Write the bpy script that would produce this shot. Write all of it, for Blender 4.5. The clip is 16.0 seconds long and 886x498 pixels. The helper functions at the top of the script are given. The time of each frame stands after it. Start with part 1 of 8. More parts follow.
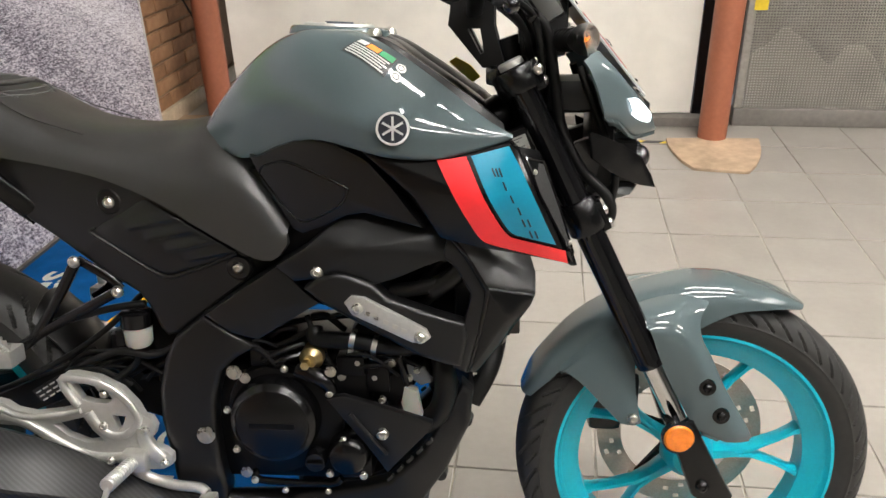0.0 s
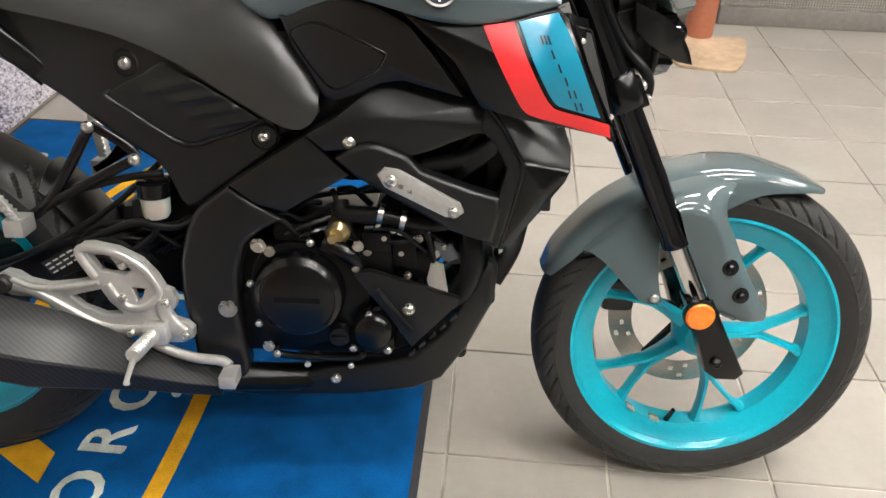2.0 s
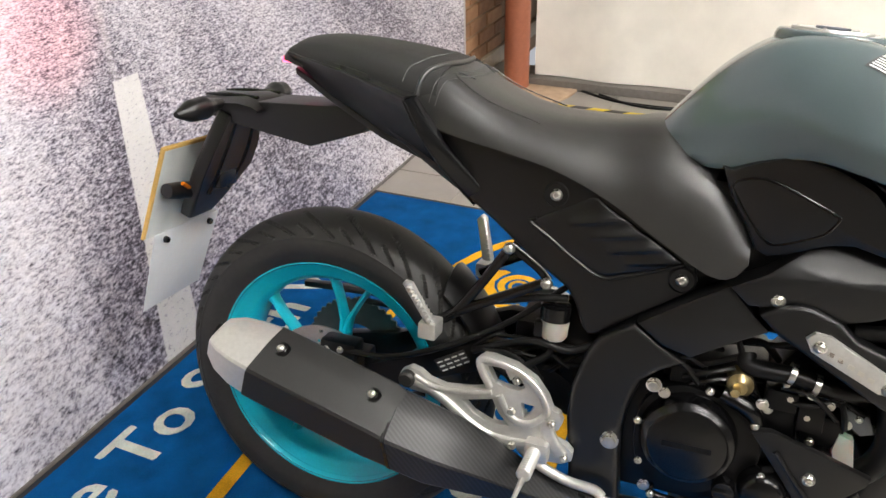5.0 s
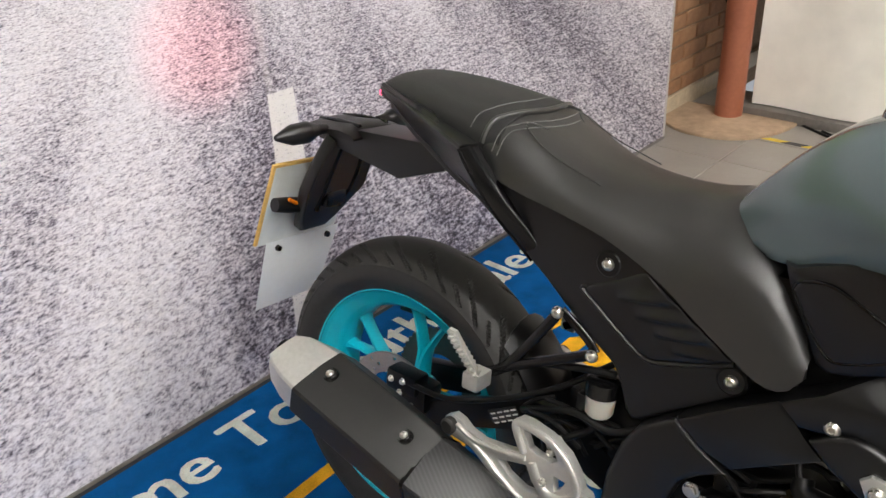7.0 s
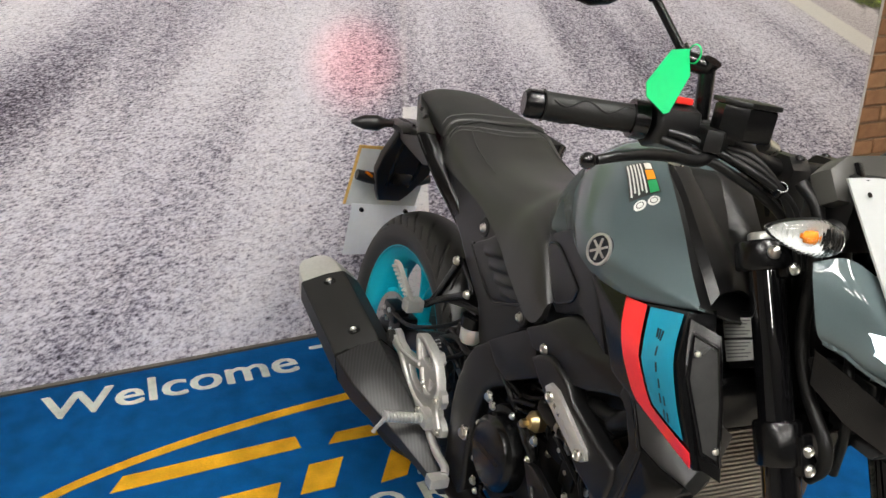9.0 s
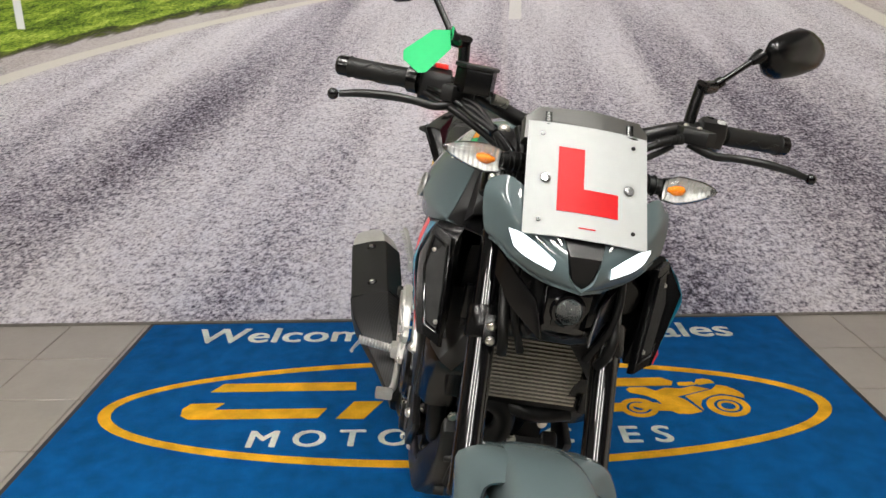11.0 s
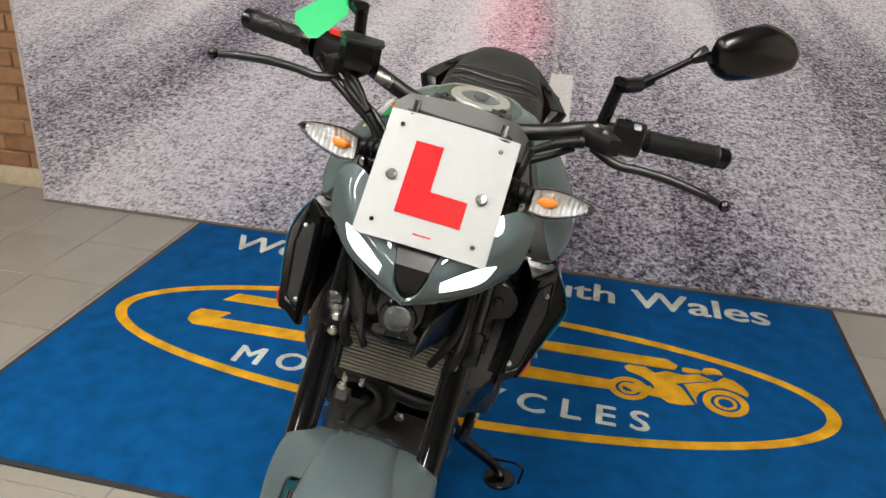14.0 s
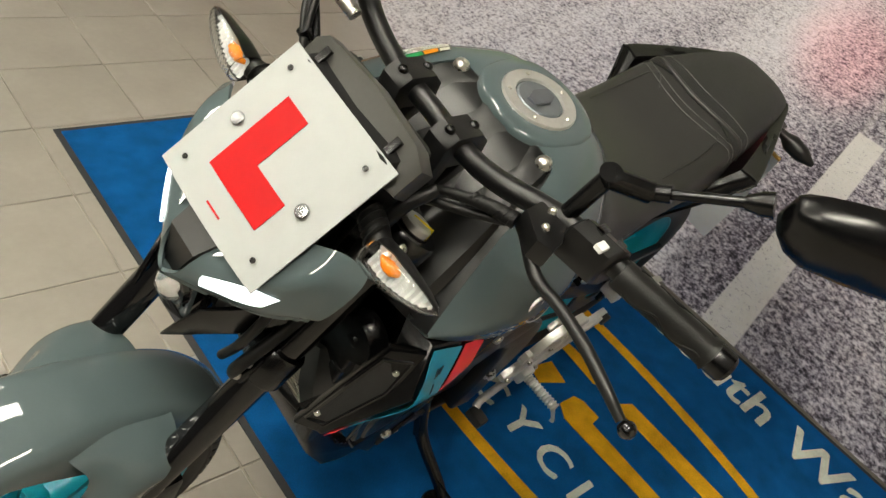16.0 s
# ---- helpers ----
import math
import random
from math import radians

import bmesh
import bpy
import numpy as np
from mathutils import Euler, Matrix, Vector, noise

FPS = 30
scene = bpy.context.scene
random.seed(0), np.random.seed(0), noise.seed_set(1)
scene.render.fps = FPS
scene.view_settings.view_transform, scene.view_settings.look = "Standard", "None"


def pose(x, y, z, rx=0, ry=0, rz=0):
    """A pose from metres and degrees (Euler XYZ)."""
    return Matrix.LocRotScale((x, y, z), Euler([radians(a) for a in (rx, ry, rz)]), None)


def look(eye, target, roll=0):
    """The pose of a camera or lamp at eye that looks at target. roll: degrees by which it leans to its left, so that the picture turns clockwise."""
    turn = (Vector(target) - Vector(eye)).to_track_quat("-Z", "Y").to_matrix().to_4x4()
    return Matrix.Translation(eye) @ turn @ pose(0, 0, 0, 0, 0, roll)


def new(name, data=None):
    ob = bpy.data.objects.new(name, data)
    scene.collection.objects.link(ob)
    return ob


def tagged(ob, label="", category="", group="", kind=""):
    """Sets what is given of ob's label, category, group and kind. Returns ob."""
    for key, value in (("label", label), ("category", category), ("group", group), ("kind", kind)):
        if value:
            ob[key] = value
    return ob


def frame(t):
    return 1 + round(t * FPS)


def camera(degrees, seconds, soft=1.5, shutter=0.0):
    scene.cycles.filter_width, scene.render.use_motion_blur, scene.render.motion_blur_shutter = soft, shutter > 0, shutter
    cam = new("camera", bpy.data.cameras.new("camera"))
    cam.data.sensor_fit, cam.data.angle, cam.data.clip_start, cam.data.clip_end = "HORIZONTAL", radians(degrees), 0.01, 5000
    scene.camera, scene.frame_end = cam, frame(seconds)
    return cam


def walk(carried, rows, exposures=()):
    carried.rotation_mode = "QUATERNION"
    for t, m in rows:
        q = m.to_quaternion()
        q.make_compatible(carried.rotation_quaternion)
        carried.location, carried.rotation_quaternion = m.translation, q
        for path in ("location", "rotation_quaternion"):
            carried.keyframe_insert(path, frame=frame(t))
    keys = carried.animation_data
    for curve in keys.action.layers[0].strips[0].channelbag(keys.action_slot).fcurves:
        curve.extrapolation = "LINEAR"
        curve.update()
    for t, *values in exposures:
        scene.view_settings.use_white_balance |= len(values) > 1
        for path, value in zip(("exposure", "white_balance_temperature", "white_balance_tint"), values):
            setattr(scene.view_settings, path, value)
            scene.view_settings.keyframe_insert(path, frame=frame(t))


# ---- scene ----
cam = camera(59.2, 16.0)
PATH = [
    (0, (1.049, -1.078, 1.203), (0.808, 0.678, 0.277), -1.5),
    (0.5, (1.015, -1.082, 1.181), (0.887, 0.644, 0.178), -0.7),
    (1, (0.993, -1.089, 1.165), (0.948, 0.597, 0.09), 0.0),
    (1.5, (0.971, -1.095, 1.153), (0.935, 0.556, 0.025), 1.2),
    (2, (0.937, -1.095, 1.157), (0.825, 0.547, 0.02), 1.7),
    (2.5, (0.9, -1.094, 1.163), (0.646, 0.537, 0.034), 1.5),
    (3, (0.857, -1.103, 1.158), (0.47, 0.516, 0.048), 1.4),
    (3.5, (0.808, -1.116, 1.159), (0.306, 0.479, 0.062), 1.7),
    (4, (0.761, -1.126, 1.173), (0.176, 0.459, 0.103), 1.1),
    (4.5, (0.715, -1.139, 1.211), (0.078, 0.45, 0.177), -0.2),
    (5, (0.692, -1.097, 1.247), (-0.032, 0.478, 0.248), -1.6),
    (5.2, (0.687, -1.068, 1.264), (-0.088, 0.495, 0.285), -2.2),
    (7.3, (0.972, -0.873, 1.285), (-0.32, 0.317, 0.328), -3.4),
    (7.5, (1.035, -0.855, 1.285), (-0.303, 0.299, 0.348), -3.0),
    (8, (1.228, -0.775, 1.283), (-0.238, 0.249, 0.388), -2.0),
    (8.5, (1.448, -0.734, 1.278), (-0.15, 0.133, 0.444), -0.5),
    (9, (1.658, -0.676, 1.278), (-0.051, 0.01, 0.498), -0.2),
    (9.5, (1.832, -0.515, 1.255), (0.038, -0.021, 0.523), -0.3),
    (9.7, (1.904, -0.449, 1.248), (0.079, -0.035, 0.539), -0.2),
    (11.8, (2.271, 0.054, 1.151), (0.373, -0.128, 0.547), -2.0),
    (12, (2.274, 0.078, 1.148), (0.382, -0.132, 0.533), -2.2),
    (12.5, (2.28, 0.134, 1.154), (0.4, -0.108, 0.514), -2.6),
    (13, (2.259, 0.195, 1.173), (0.394, -0.03, 0.488), -2.3),
    (13.5, (2.184, 0.252, 1.214), (0.349, -0.009, 0.462), -0.5),
    (14, (2.072, 0.311, 1.287), (0.29, -0.048, 0.452), 3.0),
    (14.5, (1.959, 0.385, 1.328), (0.25, -0.123, 0.423), 7.9),
    (15, (1.828, 0.508, 1.361), (0.214, -0.201, 0.416), 14.3),
    (15.3, (1.747, 0.566, 1.364), (0.218, -0.255, 0.369), 18.0),
    (15.5, (1.692, 0.585, 1.364), (0.226, -0.283, 0.316), 20.1),
    (16, (1.51, 0.617, 1.374), (0.219, -0.334, 0.179), 23.2),
]
import itertools

walk(cam, [(t, look(eye, target, roll)) for t, eye, target, roll in PATH], exposures=[(0.0, 0.2, 6500, 10), (1.5, 0.3, 6500, 10), (3.0, 0.76, 6500, 10), (3.5, 0.92, 6500, 10), (4.5, 0.70, 6500, 10), (5.0, 0.47, 6500, 10), (7.5, 0.17, 6500, 10), (9.0, -0.03, 6550, 9), (9.5, 0.0, 6550, 9), (12.0, -0.28, 6600, 9), (14.0, -0.22, 6650, 9), (15.0, -0.35, 6750, 7), (15.5, -0.38, 7000, 5), (16.0, -0.25, 7200, 4)])

# ---- light ----
world = bpy.data.worlds.new("room_air")
world.use_nodes = True
scene.world = world
world.node_tree.nodes["Background"].inputs["Color"].default_value = (0.9, 0.93, 1.0, 1)
world.node_tree.nodes["Background"].inputs["Strength"].default_value = 0.35
scene.view_settings.exposure = 0.0
LAMP = 66.0

# ---- materials ----
MATS = {}


def nodes_of(name):
    m = bpy.data.materials.new(name)
    m.use_nodes = True
    MATS[name] = m
    nt = m.node_tree
    return m, nt, nt.nodes["Principled BSDF"]


def link(nt, a, b):
    nt.links.new(a, b)


def coords(nt, scale=1.0):
    tc = nt.nodes.new("ShaderNodeTexCoord")
    return tc.outputs["Object"]


def noise_node(nt, vec, scale, detail=3.0, rough=0.55):
    n = nt.nodes.new("ShaderNodeTexNoise")
    n.inputs["Scale"].default_value, n.inputs["Detail"].default_value, n.inputs["Roughness"].default_value = scale, detail, rough
    if vec is not None:
        link(nt, vec, n.inputs["Vector"])
    return n.outputs["Fac"]


def ramp(nt, fac, stops):
    r = nt.nodes.new("ShaderNodeValToRGB")
    els = r.color_ramp.elements
    while len(els) < len(stops):
        els.new(0.5)
    for e, (p, c) in zip(els, stops):
        e.position, e.color = p, (*c, 1) if len(c) == 3 else c
    link(nt, fac, r.inputs["Fac"])
    return r.outputs["Color"]


def math_node(nt, op, a, b=None, c=None):
    n = nt.nodes.new("ShaderNodeMath")
    n.operation = op
    for i, v in enumerate((a, b, c)):
        if v is None:
            continue
        if isinstance(v, (int, float)):
            n.inputs[i].default_value = v
        else:
            link(nt, v, n.inputs[i])
    return n.outputs[0]


def mix(nt, fac, a, b, kind="MIX"):
    n = nt.nodes.new("ShaderNodeMix")
    n.data_type, n.blend_type = "RGBA", kind
    for sock, v in ((n.inputs["Factor"], fac), (n.inputs["A"], a), (n.inputs["B"], b)):
        if isinstance(v, (int, float)):
            sock.default_value = v
        elif isinstance(v, tuple):
            sock.default_value = (*v, 1)
        else:
            link(nt, v, sock)
    return n.outputs["Result"]


def bump(nt, bsdf, height, strength, distance):
    b = nt.nodes.new("ShaderNodeBump")
    b.inputs["Strength"].default_value, b.inputs["Distance"].default_value = strength, distance
    link(nt, height, b.inputs["Height"])
    link(nt, b.outputs["Normal"], bsdf.inputs["Normal"])


def surface(name, color, rough=0.5, metal=0.0, vary=0.12, grain=60.0, big=5.0, relief=0.0, relief_scale=400.0, coat=0.0, rough_vary=0.08, spec=0.5):
    """A general surface: base colour with two scales of variation, roughness variation and fine relief."""
    m, nt, b = nodes_of(name)
    v = coords(nt)
    fine, wide = noise_node(nt, v, grain, 4), noise_node(nt, v, big, 2)
    f = math_node(nt, "MULTIPLY_ADD", fine, 0.5, math_node(nt, "MULTIPLY", wide, 0.5))
    lo, hi = tuple(c * (1 - vary) for c in color), tuple(min(1, c * (1 + vary)) for c in color)
    link(nt, ramp(nt, f, [(0.35, lo), (0.65, hi)]), b.inputs["Base Color"])
    link(nt, math_node(nt, "MULTIPLY_ADD", f, rough_vary * 2, rough - rough_vary), b.inputs["Roughness"])
    b.inputs["Metallic"].default_value = metal
    b.inputs["Specular IOR Level"].default_value = spec
    if coat:
        b.inputs["Coat Weight"].default_value, b.inputs["Coat Roughness"].default_value = coat, 0.03
    if relief:
        bump(nt, b, noise_node(nt, v, relief_scale, 2), 0.6, relief)
    return m


def glow(name, color, strength):
    m, nt, b = nodes_of(name)
    b.inputs["Base Color"].default_value = (*color, 1)
    b.inputs["Emission Color"].default_value = (*color, 1)
    b.inputs["Emission Strength"].default_value = strength
    return m


def clear(name, color, rough=0.05):
    m, nt, b = nodes_of(name)
    b.inputs["Base Color"].default_value = (*color, 1)
    b.inputs["Transmission Weight"].default_value = 1.0
    b.inputs["Roughness"].default_value, b.inputs["IOR"].default_value = rough, 1.45
    return m


paint = surface("grey_paint", (0.067, 0.092, 0.098), 0.55, 0.0, 0.05, 900, 3, coat=1.0, rough_vary=0.03, spec=0.15)
plastic = surface("black_plastic", (0.0030, 0.0030, 0.0033), 0.37, 0, 0.2, 300, 9, 0.00012, 1600, rough_vary=0.03, spec=0.52)
exhaust_black = surface("exhaust_black", (0.012, 0.0117, 0.0113), 0.46, 0, 0.15, 200, 8, 0.0001, 900, spec=0.35)
satin = surface("satin_black", (0.0022, 0.0022, 0.0025), 0.24, 0, 0.2, 120, 6, 0.00004, 1200, rough_vary=0.025, spec=0.44)
gloss = surface("gloss_black", (0.003, 0.003, 0.0035), 0.07, 0, 0.2, 80, 6, coat=0.4, rough_vary=0.04)
rubber = surface("tyre_rubber", (0.0210, 0.0203, 0.0192), 0.54, 0, 0.25, 90, 8, 0.0002, 700, spec=0.4)
hose_rubber = surface("hose_rubber", (0.0035, 0.0035, 0.0035), 0.42, 0, 0.2, 90, 8, spec=0.28)
cover_black = surface("cover_black", (0.006, 0.006, 0.006), 0.42, 0, 0.2, 150, 6, 0.00005, 1200, rough_vary=0.03, spec=1.0)
grip_rubber = surface("grip_rubber", (0.0065, 0.0065, 0.0062), 0.48, 0, 0.25, 200, 9, 0.0004, 500, spec=0.35)
screw_zinc = surface("screw_zinc", (0.26, 0.265, 0.27), 0.22, 1.0, 0.15, 120, 20)
teal = surface("teal_rim_paint", (0.002, 0.39, 0.51), 0.36, 0, 0.08, 200, 5, coat=0.3, spec=0.3)
silver = surface("cast_silver", (0.62, 0.61, 0.585), 0.40, 0.75, 0.08, 150, 12, 0.0001, 900)
steel = surface("zinc_steel", (0.62, 0.60, 0.55), 0.28, 1.0, 0.12, 120, 20)
chrome = surface("chrome", (0.75, 0.74, 0.72), 0.10, 1.0, 0.05, 60, 5, rough_vary=0.03)
disc_steel = surface("disc_steel", (0.42, 0.38, 0.34), 0.33, 1.0, 0.15, 300, 15)
engine_black = surface("engine_black", (0.0020, 0.0020, 0.0023), 0.32, 0.1, 0.3, 90, 12, 0.0003, 500, spec=0.30)
vinyl = surface("seat_vinyl", (0.0195, 0.0193, 0.0184), 0.37, 0, 0.12, 300, 6, 0.00035, 900, spec=0.8)
seat_rough = surface("seat_textured_vinyl", (0.017, 0.017, 0.017), 0.58, 0, 0.2, 500, 7, 0.0006, 1100)
thread = surface("grey_thread", (0.13, 0.13, 0.126), 0.8)
red_decal = surface("red_decal", (0.86, 0.03, 0.035), 0.3, 0, 0.04, 200, 4, coat=0.3)
cyan_decal = surface("cyan_decal", (0.004, 0.23, 0.36), 0.3, 0, 0.05, 200, 4, coat=0.3)
black_decal = surface("black_decal", (0.01, 0.012, 0.02), 0.3)
white_board = surface("white_plate", (0.37, 0.385, 0.382), 0.40, 0, 0.03, 60, 3, spec=0.3)
red_print = surface("red_print", (0.45, 0.005, 0.008), 0.40, 0, 0.04, 60, 3, spec=0.15)
amber = surface("amber_plastic", (0.62, 0.17, 0.012), 0.2, 0, 0.3, 420, 60)
amber_reflector = surface("amber_reflector", (0.80, 0.20, 0.01), 0.2, 0, 0.25, 900, 60, 0.0008, 700, coat=1.0)
lens = clear("clear_lens", (0.97, 0.98, 0.98), 0.05)
lens_wave = lens.node_tree.nodes.new("ShaderNodeTexWave")
lens_wave.bands_direction = "Y"
lens_wave.inputs["Scale"].default_value, lens_wave.inputs["Distortion"].default_value = 60, 0.0
link(lens.node_tree, coords(lens.node_tree), lens_wave.inputs["Vector"])
bump(lens.node_tree, lens.node_tree.nodes["Principled BSDF"], lens_wave.outputs["Fac"], 0.12, 0.0008)
lamp_bowl = surface("projector_bowl", (0.20, 0.21, 0.22), 0.2, 1.0, 0.1, 80, 6)
projector_clear = clear("projector_clear", (0.93, 0.96, 0.98), 0.02)
reflector_silver = surface("lamp_reflector", (0.85, 0.86, 0.86), 0.25, 1.0, 0.05, 80, 6)
lamp_silver = surface("lamp_silver", (0.58, 0.59, 0.58), 0.25, 0.35, 0.1, 300, 40)
dark_glass = surface("projector_glass", (0.03, 0.03, 0.035), 0.06, 0.2, 0.2, 60, 8, coat=1.0)
led = glow("headlight_led", (0.86, 0.95, 1.0), 3.0)
# black hood; base colour raised to grey for the ceiling reflected on top
hood_lit_grey = surface("hood_black_lit", (0.042, 0.041, 0.037), 0.40, 0, 0.1, 200, 8, spec=0.9)
tail_red = glow("tail_lamp_red", (1.0, 0.10, 0.22), 3.0)
bottle = surface("milky_plastic", (0.42, 0.40, 0.36), 0.4, 0, 0.08, 60, 12)
bottle.node_tree.nodes["Principled BSDF"].inputs["Subsurface Weight"].default_value = 0.3
green_tag = surface("green_tag", (0.008, 0.50, 0.16), 0.45, 0, 0.05, 90, 9)
yellow_tag = surface("yellow_tag", (0.80, 0.62, 0.015), 0.4, 0, 0.05, 90, 9)
red_button = surface("red_button", (0.75, 0.03, 0.02), 0.4)
sticker_dark = surface("sticker_ink", (0.02, 0.02, 0.02), 0.4)
sticker_pale = surface("sticker_paper", (0.68, 0.68, 0.64), 0.4)
sticker_grey = surface("sticker_grey_ink", (0.22, 0.22, 0.22), 0.5)
sticker_orange = surface("sticker_orange", (0.85, 0.28, 0.01), 0.4)
sticker_green = surface("sticker_green", (0.02, 0.36, 0.12), 0.4)
radiator_metal = surface("radiator_fins", (0.36, 0.335, 0.28), 0.45, 0.5, 0.2, 200, 12)
brass = surface("brass_plated", (0.55, 0.43, 0.22), 0.35, 1.0, 0.15, 120, 20)
board_yellow = surface("plywood_edge", (0.72, 0.45, 0.13), 0.6, 0, 0.15, 90, 8)
plate_white = surface("plate_backing", (0.72, 0.75, 0.78), 0.3, 0, 0.03, 60, 4)
plate_old = surface("plate_upper", (0.66, 0.69, 0.68), 0.4, 0, 0.08, 40, 5)
post_paint = surface("terracotta_paint", (0.34, 0.115, 0.062), 0.5, 0, 0.12, 60, 3, 0.0003, 200)
pad_board = surface("pad_board", (0.42, 0.30, 0.20), 0.7, 0, 0.25, 25, 4, 0.0006, 90)
rail_grey = surface("rail_grey", (0.16, 0.145, 0.13), 0.5, 0, 0.2, 40, 3)
skirting_paint = surface("cream_skirting", (0.52, 0.42, 0.29), 0.5, 0, 0.18, 40, 3, 0.0004, 120)
# tones of the unseen walls, lightened or darkened to set the bounced light
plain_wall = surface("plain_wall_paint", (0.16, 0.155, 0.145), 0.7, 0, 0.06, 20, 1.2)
bounce_bright = surface("wall_bounce_bright", (0.34, 0.335, 0.32), 0.7, 0, 0.06, 20, 1.2)
bounce_dim = surface("wall_bounce_dim", (0.07, 0.068, 0.066), 0.7, 0, 0.06, 20, 1.2)
ceiling_paint = surface("ceiling_paint", (0.36, 0.36, 0.35), 0.8, 0, 0.04, 20, 1.2)
mesh_metal = surface("mesh_metal", (0.30, 0.28, 0.25), 0.5, 0.3, 0.2, 60, 6)
# near-black colour that paints the shade behind the mesh screen
void_shade = surface("shade_behind_mesh", (0.03, 0.03, 0.032), 0.7, 0, 0.4, 10, 2)
tape_yellow = surface("hazard_yellow", (0.72, 0.52, 0.03), 0.5, 0, 0.15, 50, 8)
tape_black = surface("hazard_black", (0.02, 0.02, 0.02), 0.5)
lamp_white = glow("ceiling_lamp_glow", (1.0, 0.97, 0.92), LAMP)
lamp_case = surface("lamp_case", (0.75, 0.75, 0.74), 0.4)
mural_edge = surface("mural_edge", (0.48, 0.45, 0.43), 0.6, 0, 0.08)
mat_rubber = surface("mat_rubber", (0.02, 0.02, 0.024), 0.7, 0, 0.2, 200, 12)
blue_sign = surface("blue_sign", (0.01, 0.10, 0.45), 0.4)
canvas = surface("canvas_sheet", (0.78, 0.74, 0.67), 0.75, 0, 0.10, 6, 1.6, 0.0012, 25)


def pile(name, color):
    m = surface(name, color, 0.95, 0, 0.30, 420, 14, 0.006, 600, rough_vary=0.02, spec=0.1)
    b = m.node_tree.nodes["Principled BSDF"]
    b.inputs["Sheen Weight"].default_value = 0.0
    return m


mat_blue, mat_yellow, mat_white = pile("blue_pile", (0.0015, 0.080, 0.26)), pile("yellow_pile", (0.70, 0.36, 0.018)), pile("white_pile", (0.60, 0.62, 0.55))


def carbon():
    m, nt, b = nodes_of("carbon_weave")
    v = coords(nt)
    w = nt.nodes.new("ShaderNodeTexWave")
    w.inputs["Scale"].default_value, w.inputs["Distortion"].default_value, w.inputs["Detail"].default_value = 62, 0.9, 1
    w.bands_direction = "DIAGONAL"
    link(nt, v, w.inputs["Vector"])
    link(nt, ramp(nt, w.outputs["Fac"], [(0.35, (0.002, 0.002, 0.0024)), (0.75, (0.015, 0.015, 0.016))]), b.inputs["Base Color"])
    b.inputs["Roughness"].default_value = 0.42
    return m


carbon_weave = carbon()


def tile_material():
    m, nt, b = nodes_of("floor_tile")
    v = coords(nt)
    info = nt.nodes.new("ShaderNodeObjectInfo")
    isl = nt.nodes.new("ShaderNodeNewGeometry")
    r = math_node(nt, "FRACT", math_node(nt, "ADD", info.outputs["Random"], isl.outputs["Random Per Island"]))
    off = nt.nodes.new("ShaderNodeVectorMath")
    off.operation = "ADD"
    link(nt, v, off.inputs[0])
    cmb = nt.nodes.new("ShaderNodeCombineXYZ")
    link(nt, math_node(nt, "MULTIPLY", r, 13.0), cmb.inputs["X"])
    link(nt, cmb.outputs["Vector"], off.inputs[1])
    f = math_node(nt, "MULTIPLY_ADD", noise_node(nt, off.outputs["Vector"], 5.0, 4), 0.75, math_node(nt, "MULTIPLY", noise_node(nt, off.outputs["Vector"], 45, 2), 0.25))
    f = math_node(nt, "ADD", f, math_node(nt, "MULTIPLY_ADD", r, 0.14, -0.07))
    link(nt, ramp(nt, f, [(0.3, (0.262, 0.240, 0.212)), (0.52, (0.295, 0.270, 0.240)), (0.72, (0.325, 0.299, 0.268))]), b.inputs["Base Color"])
    link(nt, math_node(nt, "MULTIPLY_ADD", f, 0.08, 0.28), b.inputs["Roughness"])
    bump(nt, b, noise_node(nt, v, 25, 2), 0.15, 0.0006)
    return m


tile_mat = tile_material()
grout = surface("grout", (0.30, 0.27, 0.23), 0.9, 0, 0.75, 9, 1.1)


def brick_material():
    m, nt, b = nodes_of("brown_brick")
    v = coords(nt)
    info = nt.nodes.new("ShaderNodeObjectInfo")
    f = math_node(nt, "MULTIPLY_ADD", noise_node(nt, v, 30, 5), 0.6, math_node(nt, "MULTIPLY", info.outputs["Random"], 0.4))
    link(nt, ramp(nt, f, [(0.2, (0.22, 0.11, 0.055)), (0.5, (0.33, 0.17, 0.085)), (0.8, (0.42, 0.235, 0.12))]), b.inputs["Base Color"])
    b.inputs["Roughness"].default_value = 0.75
    bump(nt, b, noise_node(nt, v, 120, 4), 0.5, 0.002)
    return m


brick_mat = brick_material()
mortar = surface("mortar", (0.30, 0.20, 0.125), 0.9, 0, 0.25, 90, 5)


